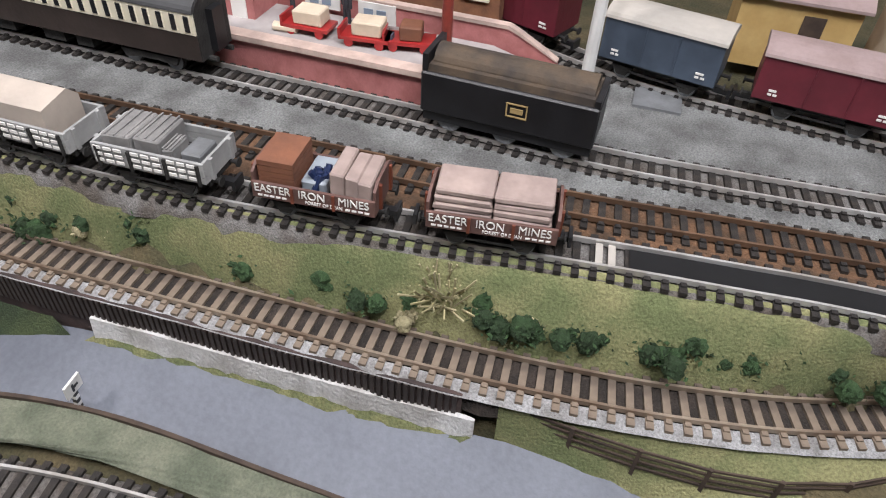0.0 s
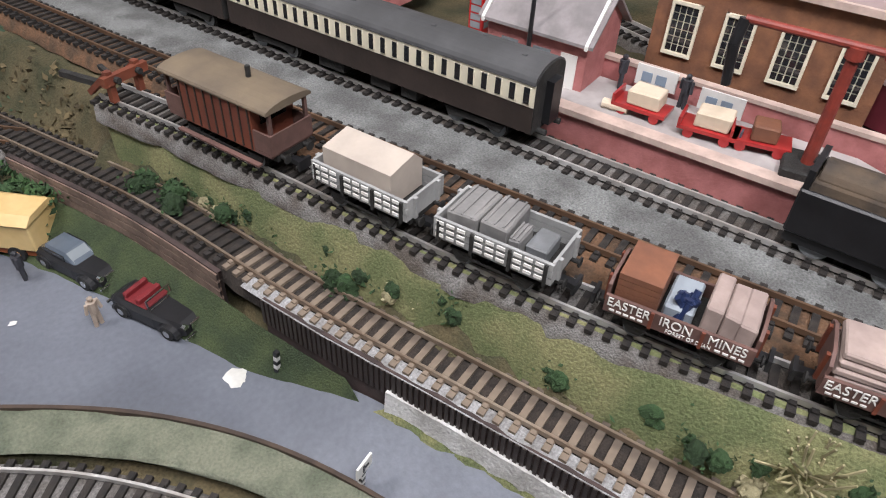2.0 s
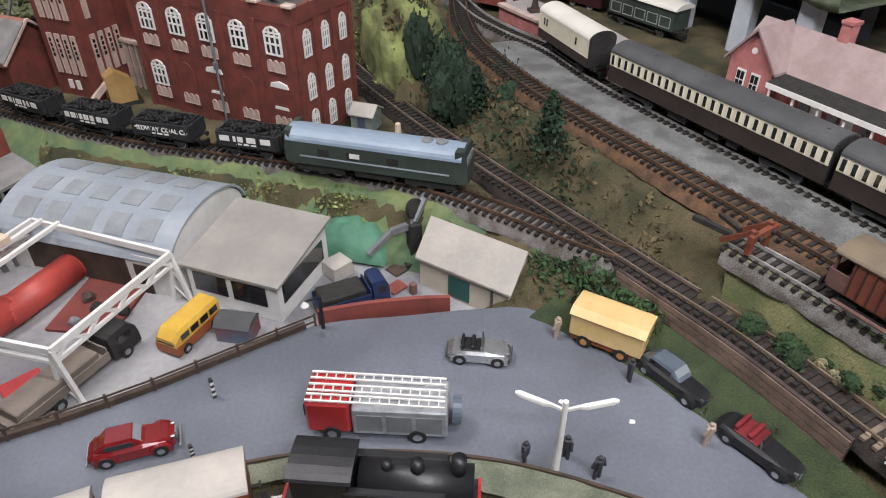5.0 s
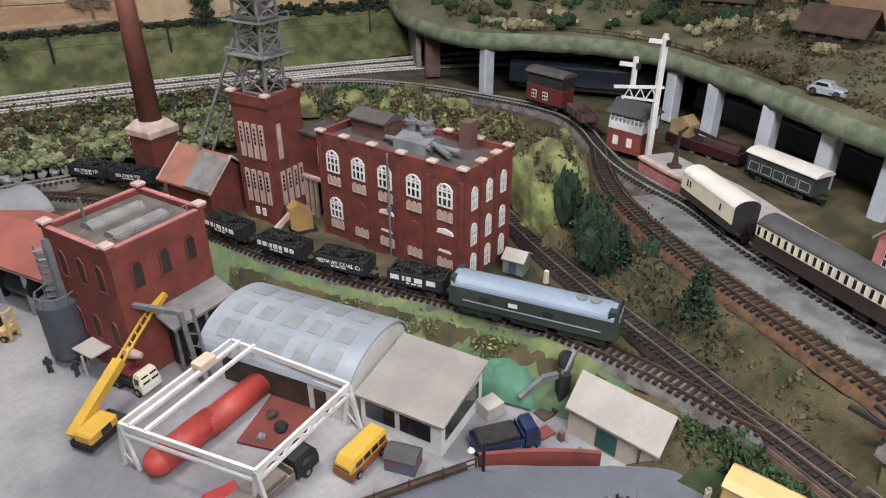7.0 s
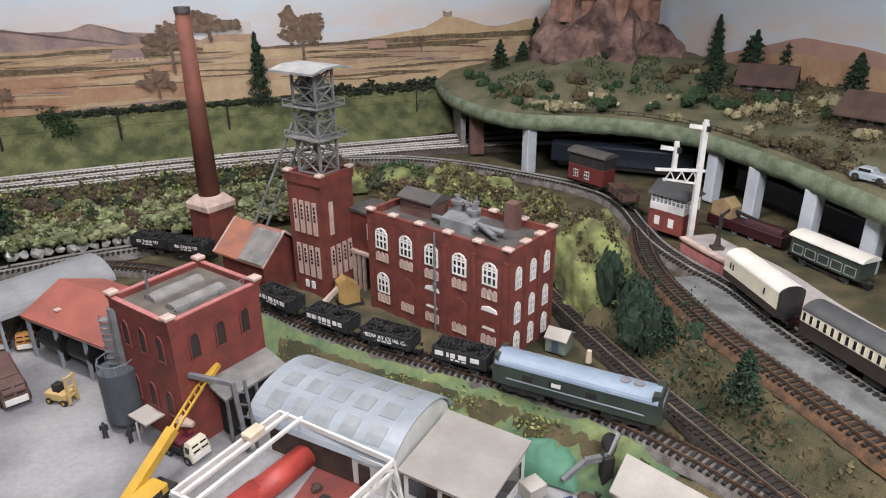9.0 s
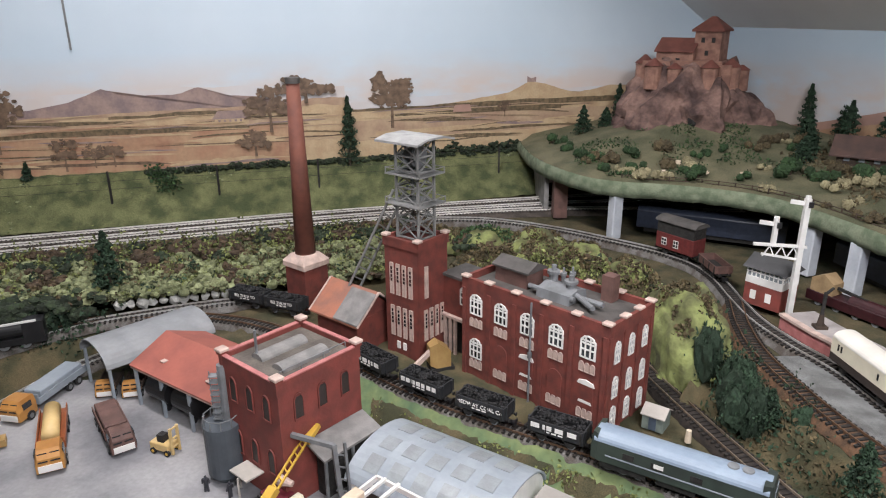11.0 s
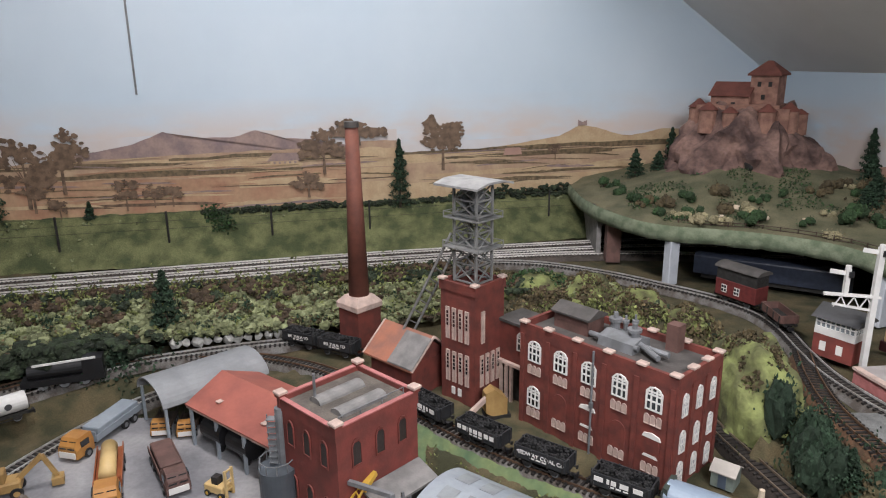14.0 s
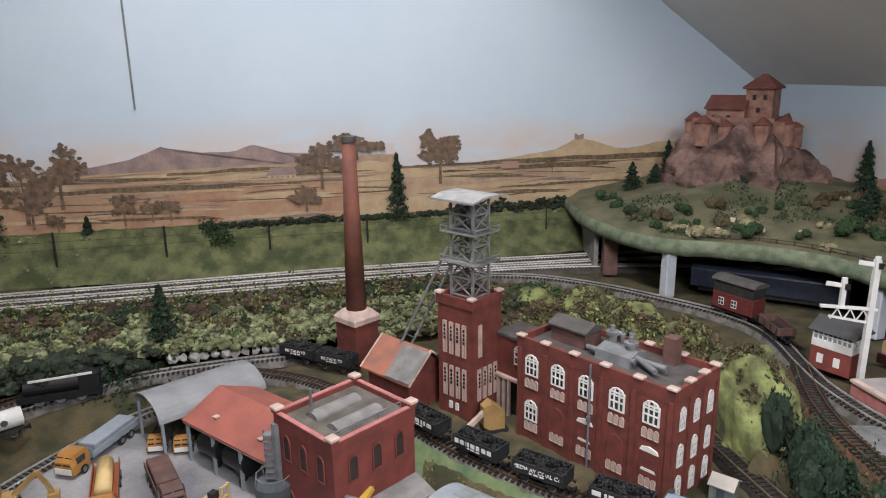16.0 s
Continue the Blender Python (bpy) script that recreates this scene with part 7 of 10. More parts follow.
def statuette(x, y, z, material, rz, h=0.022, group="toy figures"):
    """A little standing painted model in one plain piece."""
    bm = B()
    tube(bm, (-0.0018, 0, 0), (-0.0012, 0, h * 0.48), 0.0014, 0.0016, n=7)
    tube(bm, (0.0018, 0, 0), (0.0012, 0, h * 0.48), 0.0014, 0.0016, n=7)
    tube(bm, (0, 0, h * 0.46), (0, 0, h * 0.84), 0.0026, 0.0030, n=8)
    tube(bm, (-0.0034, 0, h * 0.82), (-0.0042, 0.001, h * 0.50), 0.0011, n=6)
    tube(bm, (0.0034, 0, h * 0.82), (0.0042, -0.001, h * 0.52), 0.0011, n=6)
    bmesh.ops.create_icosphere(bm, subdivisions=1, radius=0.0019, matrix=Matrix.Translation((0, 0, h * 0.93)))
    ob = part("figurine", bm, material)
    ob.matrix_basis = pose(x, y, z, 0, 0, rz)
    return tagged(ob, "small painted model figurine", "figurine", group)


for x, y, z, m, rz in ((0.539, 0.470, ROAD_Z, "figure_pale", 20), (0.415, 0.489, ROAD_Z, "figure", 60), (0.443, 0.486, ROAD_Z, "figure", 120), (0.456, 0.466, ROAD_Z, "figure", 10), (0.517, 0.537, ROAD_Z, "figure", 80), (0.483, 0.594, ROAD_Z, "figure_pale", 40), (0.853, 0.362, 0.0135, "figure", 30), (0.862, 0.322, 0.0135, "figure", 90), (-0.145, 0.878, YARD_Z, "figure", 10), (-0.113, 0.868, YARD_Z, "figure", 70)):
    statuette(x, y, z, m, rz)

for key, args in {
    "tan_wall": dict(c1=(0.52, 0.46, 0.38), c2=(0.45, 0.40, 0.33), rough=0.85, scale=40),
    "roof_ash": dict(c1=(0.33, 0.31, 0.28), c2=(0.28, 0.26, 0.24), rough=0.8, scale=25),
    "ash_roof": dict(c1=(0.30, 0.31, 0.32), c2=(0.24, 0.25, 0.26), rough=0.7, scale=25),
    "bay_red": dict(c1=(0.20, 0.045, 0.035), c2=(0.14, 0.035, 0.03), rough=0.8, scale=30),
    "drab": dict(c1=(0.22, 0.18, 0.15), c2=(0.15, 0.125, 0.105), rough=0.8, scale=40),
    "container_blue": dict(c1=(0.10, 0.14, 0.20), c2=(0.20, 0.06, 0.06), rough=0.6, scale=25),
    "silo_blue": dict(c1=(0.085, 0.10, 0.115), c2=(0.065, 0.075, 0.088), rough=0.5, scale=25),
    "hut_green": dict(c1=(0.20, 0.24, 0.21), rough=0.7),
    "phone_red": dict(c1=(0.55, 0.015, 0.015), rough=0.35, bump=0),
    "crane_red": dict(c1=(0.28, 0.045, 0.03), c2=(0.20, 0.035, 0.025), rough=0.5),
    "cabin_yellow": dict(c1=(0.58, 0.40, 0.16), c2=(0.50, 0.33, 0.12), rough=0.7, scale=40),
    "maroon_dark": dict(c1=(0.045, 0.010, 0.013), rough=0.5),
    "tan_dark": dict(c1=(0.40, 0.28, 0.15), c2=(0.28, 0.19, 0.10), rough=0.7, scale=60),
    "navy_shaded": dict(c1=(0.030, 0.038, 0.060), rough=0.35),
    "chalet_roof": dict(c1=(0.10, 0.058, 0.046), c2=(0.065, 0.04, 0.034), rough=0.8, scale=40),
    "leaf_rust": dict(c1=(0.13, 0.098, 0.048), c2=(0.07, 0.055, 0.028), rough=0.9, scale=40, bump=0.3, island=0.45),
}.items():
    M[key] = mat(key, **args)


# ---- works yard ----
def gable_house(t, w, d, z0, eave, ridge_z, wall, roof, over=0.004, thick=0.0022, axis="x"):
    """Walls with gables and two roof slopes; the ridge runs along x."""
    bm = B()
    prism(bm, [(-d / 2, z0), (d / 2, z0), (d / 2, eave), (0, ridge_z - 0.001), (-d / 2, eave)], -w / 2, w / 2)
    part("wall", bm, wall, t)
    k = (ridge_z - eave) / (d / 2)
    for s in (-1, 1):
        bm = B()
        e = d / 2 + over
        prism(bm, [(0, ridge_z), (s * e, ridge_z - k * e), (s * e, ridge_z - k * e + thick), (0, ridge_z + thick)], -w / 2 - over, w / 2 + over)
        part("roof", bm, roof, t)


t = thing("workshop_hut", "cream rendered hut with pale pitched roof and green door", "hut", 0.4490, 0.6955, YARD_Z, -49.4)
gable_house(t, 0.093, 0.046, 0, 0.034, 0.061, "tan_wall", "roof_pale", 0.003)
bm = B()
box(bm, -0.004, -0.0234, 0.003, 0.022, 0.0012, 0.022)
part("door", bm, "teal", t, "dark green sliding door")
bm = B()
box(bm, 0.030, -0.0238, 0.0, 0.002, 0.0012, 0.027)
part("drain_pipe", bm, "roof_grey", t)

# barrel-roofed shed
t = thing("barrel_shed", "large shed with pale arched roof and dark skylights", "shed", 0.140, 0.856, YARD_Z, -32)
L, D = 0.190, 0.122
prof = lambda r, dz: [((D / 2 + 0.004) * math.sin(a) * r, 0.034 + dz + 0.036 * math.cos(a)) for a in np.linspace(-1.45, 1.45, 19)]
bm = B()
prism(bm, [(-D / 2, 0), (D / 2, 0)] + prof(0.96, -0.003)[::-1], -L / 2 + 0.003, L / 2 - 0.003)
part("wall", bm, "white", t)
bm = B()
prism(bm, prof(1, 0) + prof(0.97, -0.002)[::-1], -L / 2, L / 2)
part("roof", bm, "dirty_glass", t, "pale blue-grey arched roof")
for k in range(5):
    for a0, a1 in ((-0.98, -0.55), (-0.38, -0.05), (0.2, 0.6)):
        bm = B()
        x0 = -L * 0.40 + k * L * 0.172
        pts = [((D / 2 + 0.0046) * math.sin(a), 0.0346 + 0.036 * math.cos(a)) for a in (a0, (a0 + a1) / 2, a1)]
        prism(bm, pts + [(y * 0.985, z - 0.0008) for y, z in pts[::-1]], x0, x0 + L * 0.105)
        part("skylight", bm, "skylight", t)
# open doorway: a dark panel on the solid wall paints its shade
bm = B()
box(bm, -0.01, -D / 2 - 0.0006, 0.004, 0.11, 0.0012, 0.032)
part("doorway_shade", bm, "timber_dark", t)
bm = B()
box(bm, 0.060, -D / 2 - 0.001, 0.0, 0.014, 0.0015, 0.032)
part("door", bm, "timber_dark", t)

# office
t = thing("yard_office", "white single-storey office with grey mono-pitch roof and dark windows", "office", 0.262, 0.762, YARD_Z, -36)
bm = B()
prism(bm, [(-0.046, 0), (0.040, 0), (0.040, 0.051), (-0.046, 0.040)], -0.045, 0.047)
part("wall", bm, "white", t)
bm = B()
prism(bm, [(-0.050, 0.0395), (0.046, 0.0518), (0.046, 0.0543), (-0.050, 0.042)], -0.050, 0.051)
part("roof", bm, "roof_ash", t)
for x in (-0.022, 0.018):
    bm = B()
    box(bm, x, -0.0462, 0.014, 0.034, 0.001, 0.020)
    part("window", bm, "glass", t)
bm = B()
box(bm, 0.0472, -0.004, 0.016, 0.001, 0.070, 0.021)
part("side_window", bm, "glass", t)

# white gantry crane over the scrap bay
GC = [(-0.017, 0.722), (0.065, 0.838), (0.189, 0.750), (0.111, 0.650)]
t = thing("gantry", "white lattice overhead crane gantry on braced legs", "gantry")
zt = -0.060
for (xa, ya), (xb, yb) in zip(GC, GC[1:] + GC[:1]):
    bm = B()
    bar(bm, (xa, ya, zt), (xb, yb, zt), 0.0030, 0.0062)
    bar(bm, (xa, ya, zt - 0.011), (xb, yb, zt - 0.011), 0.0028)
    part("girder", bm, "white", t)
for (xa, ya), (xb, yb) in ((GC[0], GC[1]), (GC[2], GC[3])):
    for k in range(8):
        f, g = k / 8, (k + 1) / 8
        za, zb = (zt, zt - 0.011) if k % 2 else (zt - 0.011, zt)
        bm = B()
        bar(bm, (xa + (xb - xa) * f, ya + (yb - ya) * f, za), (xa + (xb - xa) * g, ya + (yb - ya) * g, zb), 0.0024)
        part("lattice_bar", bm, "white", t)
for x, y in GC:
    for dx, dy in ((-0.008, 0.005), (0.008, -0.005)):
        bm = B()
        bar(bm, (x, y, zt), (x + dx, y + dy, YARD_Z), 0.0034)
        part("leg", bm, "white", t)
    for k in range(3):
        bm = B()
        f, g = k / 3, (k + 1) / 3
        bar(bm, (x - 0.008 * f, y + 0.005 * f, zt + (YARD_Z - zt) * f), (x + 0.008 * g, y - 0.005 * g, zt + (YARD_Z - zt) * g), 0.0014)
        part("leg_brace", bm, "white", t)
for off_ in (0.012, 0.030):
    a, b = Vector((*GC[0], zt + 0.003)), Vector((*GC[1], zt + 0.003))
    d = Vector((GC[3][0] - GC[0][0], GC[3][1] - GC[0][1], 0)).normalized() * off_
    bm = B()
    bar(bm, a + d, b + d, 0.0036)
    part("travelling_beam", bm, "white", t)
bm = B()
box(bm, 0.045, 0.797, zt + 0.003, 0.022, 0.014, 0.008, 0.95, bevel=0.001)
part("hoist", bm, "tan", t, "tan hoist trolley")

# red tanks and scrap in the bay
tanks = []
for (xa, ya), (xb, yb), r in (((0.048, 0.755), (0.092, 0.812), 0.014), ((0.012, 0.712), (0.050, 0.760), 0.0145)):
    bm = B()
    n = 24
    tube(bm, (xa, ya, YARD_Z + r), (xb, yb, YARD_Z + r), r, n=n)
    d = Vector((xb - xa, yb - ya, 0)).normalized()
    for q, e in (((xa, ya), -1), ((xb, yb), 1)):
        bmesh.ops.create_uvsphere(bm, u_segments=16, v_segments=8, radius=r * 0.985, matrix=Matrix.Translation((q[0], q[1], YARD_Z + r)))
    tagged(part("storage_tank", bm, "red_tank", smooth=True), "dull red cylindrical storage tank lying on the ground", "tank", "red tanks")
bm = B()
box(bm, 0.118, 0.762, YARD_Z - 0.001, 0.06, 0.072, 0.004, -0.4)
tagged(part("scrap_bay", bm, "bay_red"), "dark red painted floor bay", "bay", kind="structure")
for x, y, s, m in ((0.118, 0.752, 0.012, "soot"), (0.100, 0.742, 0.008, "steel"), (0.140, 0.745, 0.009, "soot"), (0.108, 0.772, 0.010, "timber_dark")):
    bm = B()
    bmesh.ops.create_icosphere(bm, subdivisions=2, radius=s * 0.6, matrix=Matrix.Translation((x, y, YARD_Z + s * 0.5)))
    for v in bm.verts:
        v.co += v.normal * 0.002 * noise.noise(v.co * 300)
    tagged(part("scrap_heap", bm, m), "small heap of dark scrap metal", "scrap", "scrap heaps")
bm = B()
box(bm, 0.075, 0.668, YARD_Z, 0.03, 0.02, 0.012, 0.5, bevel=0.001)
tagged(part("skip", bm, "red"), "red scrap skip under the gantry", "skip")


def lorry(x, y, rz, label, cab, bed, load=None, L=0.078, cabover=True, tank=None, scale=1.0):
    t = thing("lorry", label, "lorry", x, y, YARD_Z, rz, "works lorries")
    bm = B()
    hull(bm, [(L * 0.26, 0.0125, 0.005, 0.026, 0.6), (L * 0.30, 0.013, 0.005, 0.0275, 0.6), (L * 0.44, 0.013, 0.005, 0.0275, 0.55), (L * 0.50, 0.0125, 0.005, 0.020, 0.6)])
    part("cab", bm, cab, t)
    for s in (-0.0055, 0.0055):
        bm = B()
        bar(bm, (L * 0.503, s, 0.0165), (L * 0.462, s, 0.0245), 0.0085, 0.0008)
        part("windscreen", bm, "glass", t)
    for s in (-1, 1):
        bm = B()
        box(bm, L * 0.38, s * 0.0125, 0.016, L * 0.11, 0.0012, 0.007)
        part("side_window", bm, "glass", t)
    bm = B()
    box(bm, L * 0.505, 0, 0.006, 0.0012, 0.021, 0.007)
    part("grille", bm, "lintel", t)
    bm = B()
    box(bm, -L * 0.05, 0, 0.006, L * 0.92, 0.016, 0.004)
    part("chassis", bm, "soot", t)
    bm = B()
    box(bm, -L * 0.13, 0, 0.010, L * 0.72, 0.027, 0.0022)
    part("bed", bm, bed, t)
    for s in (-1, 1):
        bm = B()
        box(bm, -L * 0.13, s * 0.0131, 0.0122, L * 0.72, 0.0012, 0.006)
        part("dropside", bm, bed, t)
    bm = B()
    box(bm, L * 0.225, 0, 0.0122, 0.0014, 0.025, 0.010)
    part("headboard", bm, bed, t)
    if load == "tank":
        bm = B()
        tube(bm, (-L * 0.40, 0, 0.0205), (L * 0.14, 0, 0.0205), 0.0085, n=18)
        part("tank", bm, tank, t, smooth=True)
    elif load:
        bm = B()
        box(bm, -L * 0.14, 0, 0.0124, L * 0.62, 0.023, 0.011, bevel=0.001)
        part("load", bm, load, t)
    tyre_set(t, (-L * 0.34, -L * 0.2, L * 0.36), 0.0255, 0.0055, "steel")
    t.scale = (scale, scale, scale)
    return t


t = lorry(-0.455, 1.078, -99, "orange-cabbed lorry with long grey tipper body", "orange", "dirty_glass", "dirty_glass", 0.112, scale=1.25)
t = lorry(-0.380, 0.965, -62, "orange lorry carrying a yellow tank", "orange", "orange_brown", "tank", 0.112, tank="yellow_pale", scale=1.25)
t = lorry(-0.375, 1.108, -78, "orange van-fronted lorry under the shed", "orange", "timber_dark", None, 0.06)
t = lorry(-0.336, 1.108, -76, "orange van-fronted lorry under the shed", "orange", "timber_dark", None, 0.06)
t = lorry(-0.310, 0.990, -52, "dark brown tipper lorry with raised body", "dull_brown", "dull_brown", "dull_brown", 0.095, scale=1.2)
t = lorry(0.110, 0.668, 48, "dusty brown-grey flat lorry beside the gantry", "soot", "drab", "drab", 0.115)
t = lorry(0.335, 0.703, 10, "blue lorry with dark load by the boundary wall", "navy", "navy", "soot", 0.065)
t = lorry(-0.55, 0.86, -75, "mustard works lorry parked in the yard", "mustard", "drab", "drab", 0.085)
t = lorry(-0.045, 0.845, -35, "cream and black cab of a mobile crane", "cream", "soot", "maroon", 0.055)

# yellow minibus
t = thing("minibus", "yellow minibus with brown lower body", "minibus", 0.197, 0.702, YARD_Z, -130)
bm = B()
hull(bm, [(-0.027, 0.0105, 0.003, 0.024, 0.85), (0.020, 0.011, 0.003, 0.024, 0.85), (0.027, 0.010, 0.003, 0.018, 0.8)])
part("body", bm, "yellow", t)
bm = B()
box(bm, 0, 0, 0.003, 0.0545, 0.0228, 0.0085)
part("lower_body", bm, "orange_brown", t)
for s in (-1, 1):
    for k in range(4):
        bm = B()
        box(bm, -0.019 + k * 0.0115, s * 0.0108, 0.0145, 0.009, 0.001, 0.0055)
        part("side_window", bm, "glass", t)
bm = B()
bar(bm, (0.0272, 0, 0.0135), (0.0225, 0, 0.0205), 0.017, 0.001)
part("windscreen", bm, "glass", t)
tyre_set(t, (-0.017, 0.017), 0.0215, 0.0045)
# blue box van body
t = thing("container", "blue and red small metal container", "container", 0.236, 0.692, YARD_Z, -25)
bm = B()
box(bm, 0, 0, 0, 0.030, 0.022, 0.016)
part("body", bm, "container_blue", t)
bm = B()
prism(bm, [(-0.012, 0.016), (0.012, 0.016), (0.006, 0.021), (-0.006, 0.021)], -0.016, 0.016)
part("roof", bm, "roof_grey", t)

# red-roofed open shed with black tanks
t = thing("open_shed", "open-fronted shed with broad red sheet roof", "shed", -0.200, 1.067, YARD_Z, -33)
w, d = 0.194, 0.130
for s, m in ((-1, "roof_red"), (1, "roof_red")):
    bm = B()
    prism(bm, [(0, 0.092), (s * d / 2, 0.064), (s * d / 2, 0.066), (0, 0.094)], -w / 2, w / 2)
    part("roof", bm, m, t)
bm = B()
box(bm, 0, d / 2 - 0.006, 0, w - 0.01, 0.003, 0.063)
part("back_wall", bm, "soot", t)
for x in (-w * 0.47, -w * 0.16, w * 0.16, w * 0.47):
    bm = B()
    box(bm, x, -d / 2 + 0.005, 0, 0.004, 0.004, 0.064)
    part("post", bm, "dirty_glass", t)
bm = B()
box(bm, 0, -d / 2 + 0.003, 0.060, w, 0.003, 0.005)
part("fascia", bm, "stone_trim", t)
for x, y in ((-0.045, -0.038), (0.055, -0.038)):
    bm = B()
    box(bm, x, y, 0.0815 if y > -0.02 else 0.0765, 0.009, 0.016, 0.0012)
    part("roof_light", bm, "stone_trim", t)
for x in (-0.046, 0.012):
    k = thing("black_tank", "black cylindrical hopper tank on legs under the shed", "tank", -0.205, 1.058, YARD_Z, -32, "black tanks")
    bm = B()
    tube(bm, (x - 0.022, -0.035, 0.036), (x + 0.022, -0.035, 0.036), 0.018, n=22)
    part("drum", bm, "black", k, smooth=False)
    bm = B()
    tube(bm, (x, -0.035, 0.024), (x, -0.035, 0.0), 0.013, 0.003, n=14)
    part("hopper", bm, "black", k)
# grey arched shed behind
t = thing("grey_shed", "long grey arched-roof shed behind the lorries", "shed", -0.330, 1.160, YARD_Z, 48)
bm = B()
prism(bm, [(0.052 * math.sin(a), 0.055 + 0.030 * math.cos(a)) for a in np.linspace(-1.5, 1.5, 15)] + [(0.050 * math.sin(a), 0.053 + 0.030 * math.cos(a)) for a in np.linspace(1.5, -1.5, 15)], -0.085, 0.085)
part("roof", bm, "ash_roof", t)
bm = B()
box(bm, 0.03, 0.046, 0, 0.10, 0.003, 0.056)
box(bm, 0.082, 0, 0, 0.003, 0.09, 0.056)
part("wall", bm, "ash_roof", t)
# thin black sheet across the shed, in place of the shade inside
bm = B()
prism(bm, [(0.045 * math.sin(a), 0.050 + 0.030 * math.cos(a)) for a in np.linspace(-1.5, 1.5, 13)], 0.02, 0.022)
part("interior_shade", bm, "soot", t)
for y in (-0.046, 0.046):
    bm = B()
    box(bm, -0.08, y, 0, 0.004, 0.004, 0.058)
    part("post", bm, "dirty_glass", t)

# silo
t = thing("silo", "dark blue-grey cylindrical silo with pipe stack beside the works", "silo", -0.128, 0.905, YARD_Z, 0)
bm = B()
tube(bm, (0, 0, 0.012), (0, 0, 0.078), 0.022, n=26)
tube(bm, (0, 0, 0), (0, 0, 0.012), 0.012, 0.022, n=26)
part("drum", bm, "silo_blue", t, smooth=False)
bm = B()
tube(bm, (0.004, 0.010, 0.078), (0.004, 0.010, 0.150), 0.0055, n=14)
part("flue_pipe", bm, "steel", t)
bm = B()
for k in range(10):
    a = k * 0.628
    box(bm, 0.0205 * math.cos(a), 0.0205 * math.sin(a), 0.078, 0.0012, 0.0012, 0.012)
    bar(bm, (0.0205 * math.cos(a), 0.0205 * math.sin(a), 0.089), (0.0205 * math.cos(a + 0.628), 0.0205 * math.sin(a + 0.628), 0.089), 0.001)
tagged(part("handrail", bm, "steel", t), kind="stuff")
bm = B()
for k in range(8):
    box(bm, -0.004, 0.004, 0.082 + k * 0.008, 0.010, 0.010, 0.0012)
for sx in (-0.009, 0.001):
    box(bm, sx, 0.004, 0.078, 0.0012, 0.0012, 0.066)
part("ladder", bm, "steel", t)
bm = B()
box(bm, -0.088, 0.882, YARD_Z + 0.030, 0.042, 0.034, 0.002, 0.9)
for x, y in ((-0.10, 0.862), (-0.072, 0.884), (-0.106, 0.885), (-0.08, 0.905)):
    box(bm, x, y, YARD_Z, 0.002, 0.002, 0.031)
tagged(part("lean_to", bm, "roof_pale"), "flat pale shelter roof on thin posts", "shelter")

# yellow mobile crane
t = thing("mobile_crane", "yellow mobile crane with raised box jib", "crane", -0.058, 0.768, YARD_Z, 62)
bm = B()
box(bm, 0, 0, 0.004, 0.050, 0.026, 0.008, bevel=0.001)
part("track_base", bm, "soot", t)
bm = B()
box(bm, -0.006, -0.004, 0.012, 0.036, 0.022, 0.012, bevel=0.002)
part("cab", bm, "yellow", t)
bm = B()
box(bm, -0.004, -0.0152, 0.015, 0.012, 0.001, 0.007)
part("window", bm, "glass", t)
bm = B()
bar(bm, (-0.022, 0.010, 0.016), (0.052, 0.012, 0.052), 0.011, 0.009)
part("jib_root", bm, "yellow", t)
bm = B()
for s in (-0.004, 0.004):
    bar(bm, (0.050, 0.012 + s, 0.050), (0.112, 0.014 + s, 0.082), 0.0022)
for k in range(7):
    bar(bm, (0.052 + k * 0.009, 0.008, 0.051 + k * 0.0046), (0.056 + k * 0.009, 0.017, 0.053 + k * 0.0046), 0.0014)
part("jib_lattice", bm, "yellow", t)
bm = B()
bar(bm, (0.105, 0.014, 0.078), (0.128, 0.015, 0.088), 0.014, 0.006)
part("jib_head", bm, "yellow", t)
# forklift
t = thing("forklift", "yellow forklift truck with tall mast", "forklift", -0.225, 0.955, YARD_Z, -20)
bm = B()
box(bm, -0.004, 0, 0.005, 0.030, 0.018, 0.011, bevel=0.001)
part("body", bm, "yellow_pale", t)
bm = B()
for s in (-0.006, 0.006):
    box(bm, 0.016, s, 0.003, 0.003, 0.003, 0.038)
for z in (0.012, 0.024, 0.038):
    box(bm, 0.016, 0, z, 0.002, 0.014, 0.002)
part("mast", bm, "yellow_pale", t)
bm = B()
box(bm, -0.004, 0, 0.016, 0.010, 0.010, 0.010)
part("seat", bm, "soot", t)
tyre_set(t, (-0.013, 0.009), 0.018, 0.0045, "yellow")
for x, y, rz, m, l in ((-0.5, 0.93, 30, "mustard", "mustard digger at the yard edge"), (-0.47, 0.86, 10, "drab", "drab olive loader at the yard edge")):
    t = thing("digger", l, "digger", x, y, YARD_Z, rz, "diggers")
    bm = B()
    box(bm, 0, 0, 0.010, 0.040, 0.026, 0.014, bevel=0.002)
    box(bm, -0.006, 0, 0.024, 0.018, 0.020, 0.014, bevel=0.001)
    part("body", bm, m, t)
    bm = B()
    bar(bm, (0.016, 0, 0.022), (0.046, 0, 0.048), 0.006)
    bar(bm, (0.046, 0, 0.048), (0.060, 0, 0.014), 0.005)
    box(bm, 0.060, 0, 0.004, 0.014, 0.016, 0.010)
    part("arm", bm, m, t)
    tyre_set(t, (-0.014, 0.014), 0.026, 0.008, m)
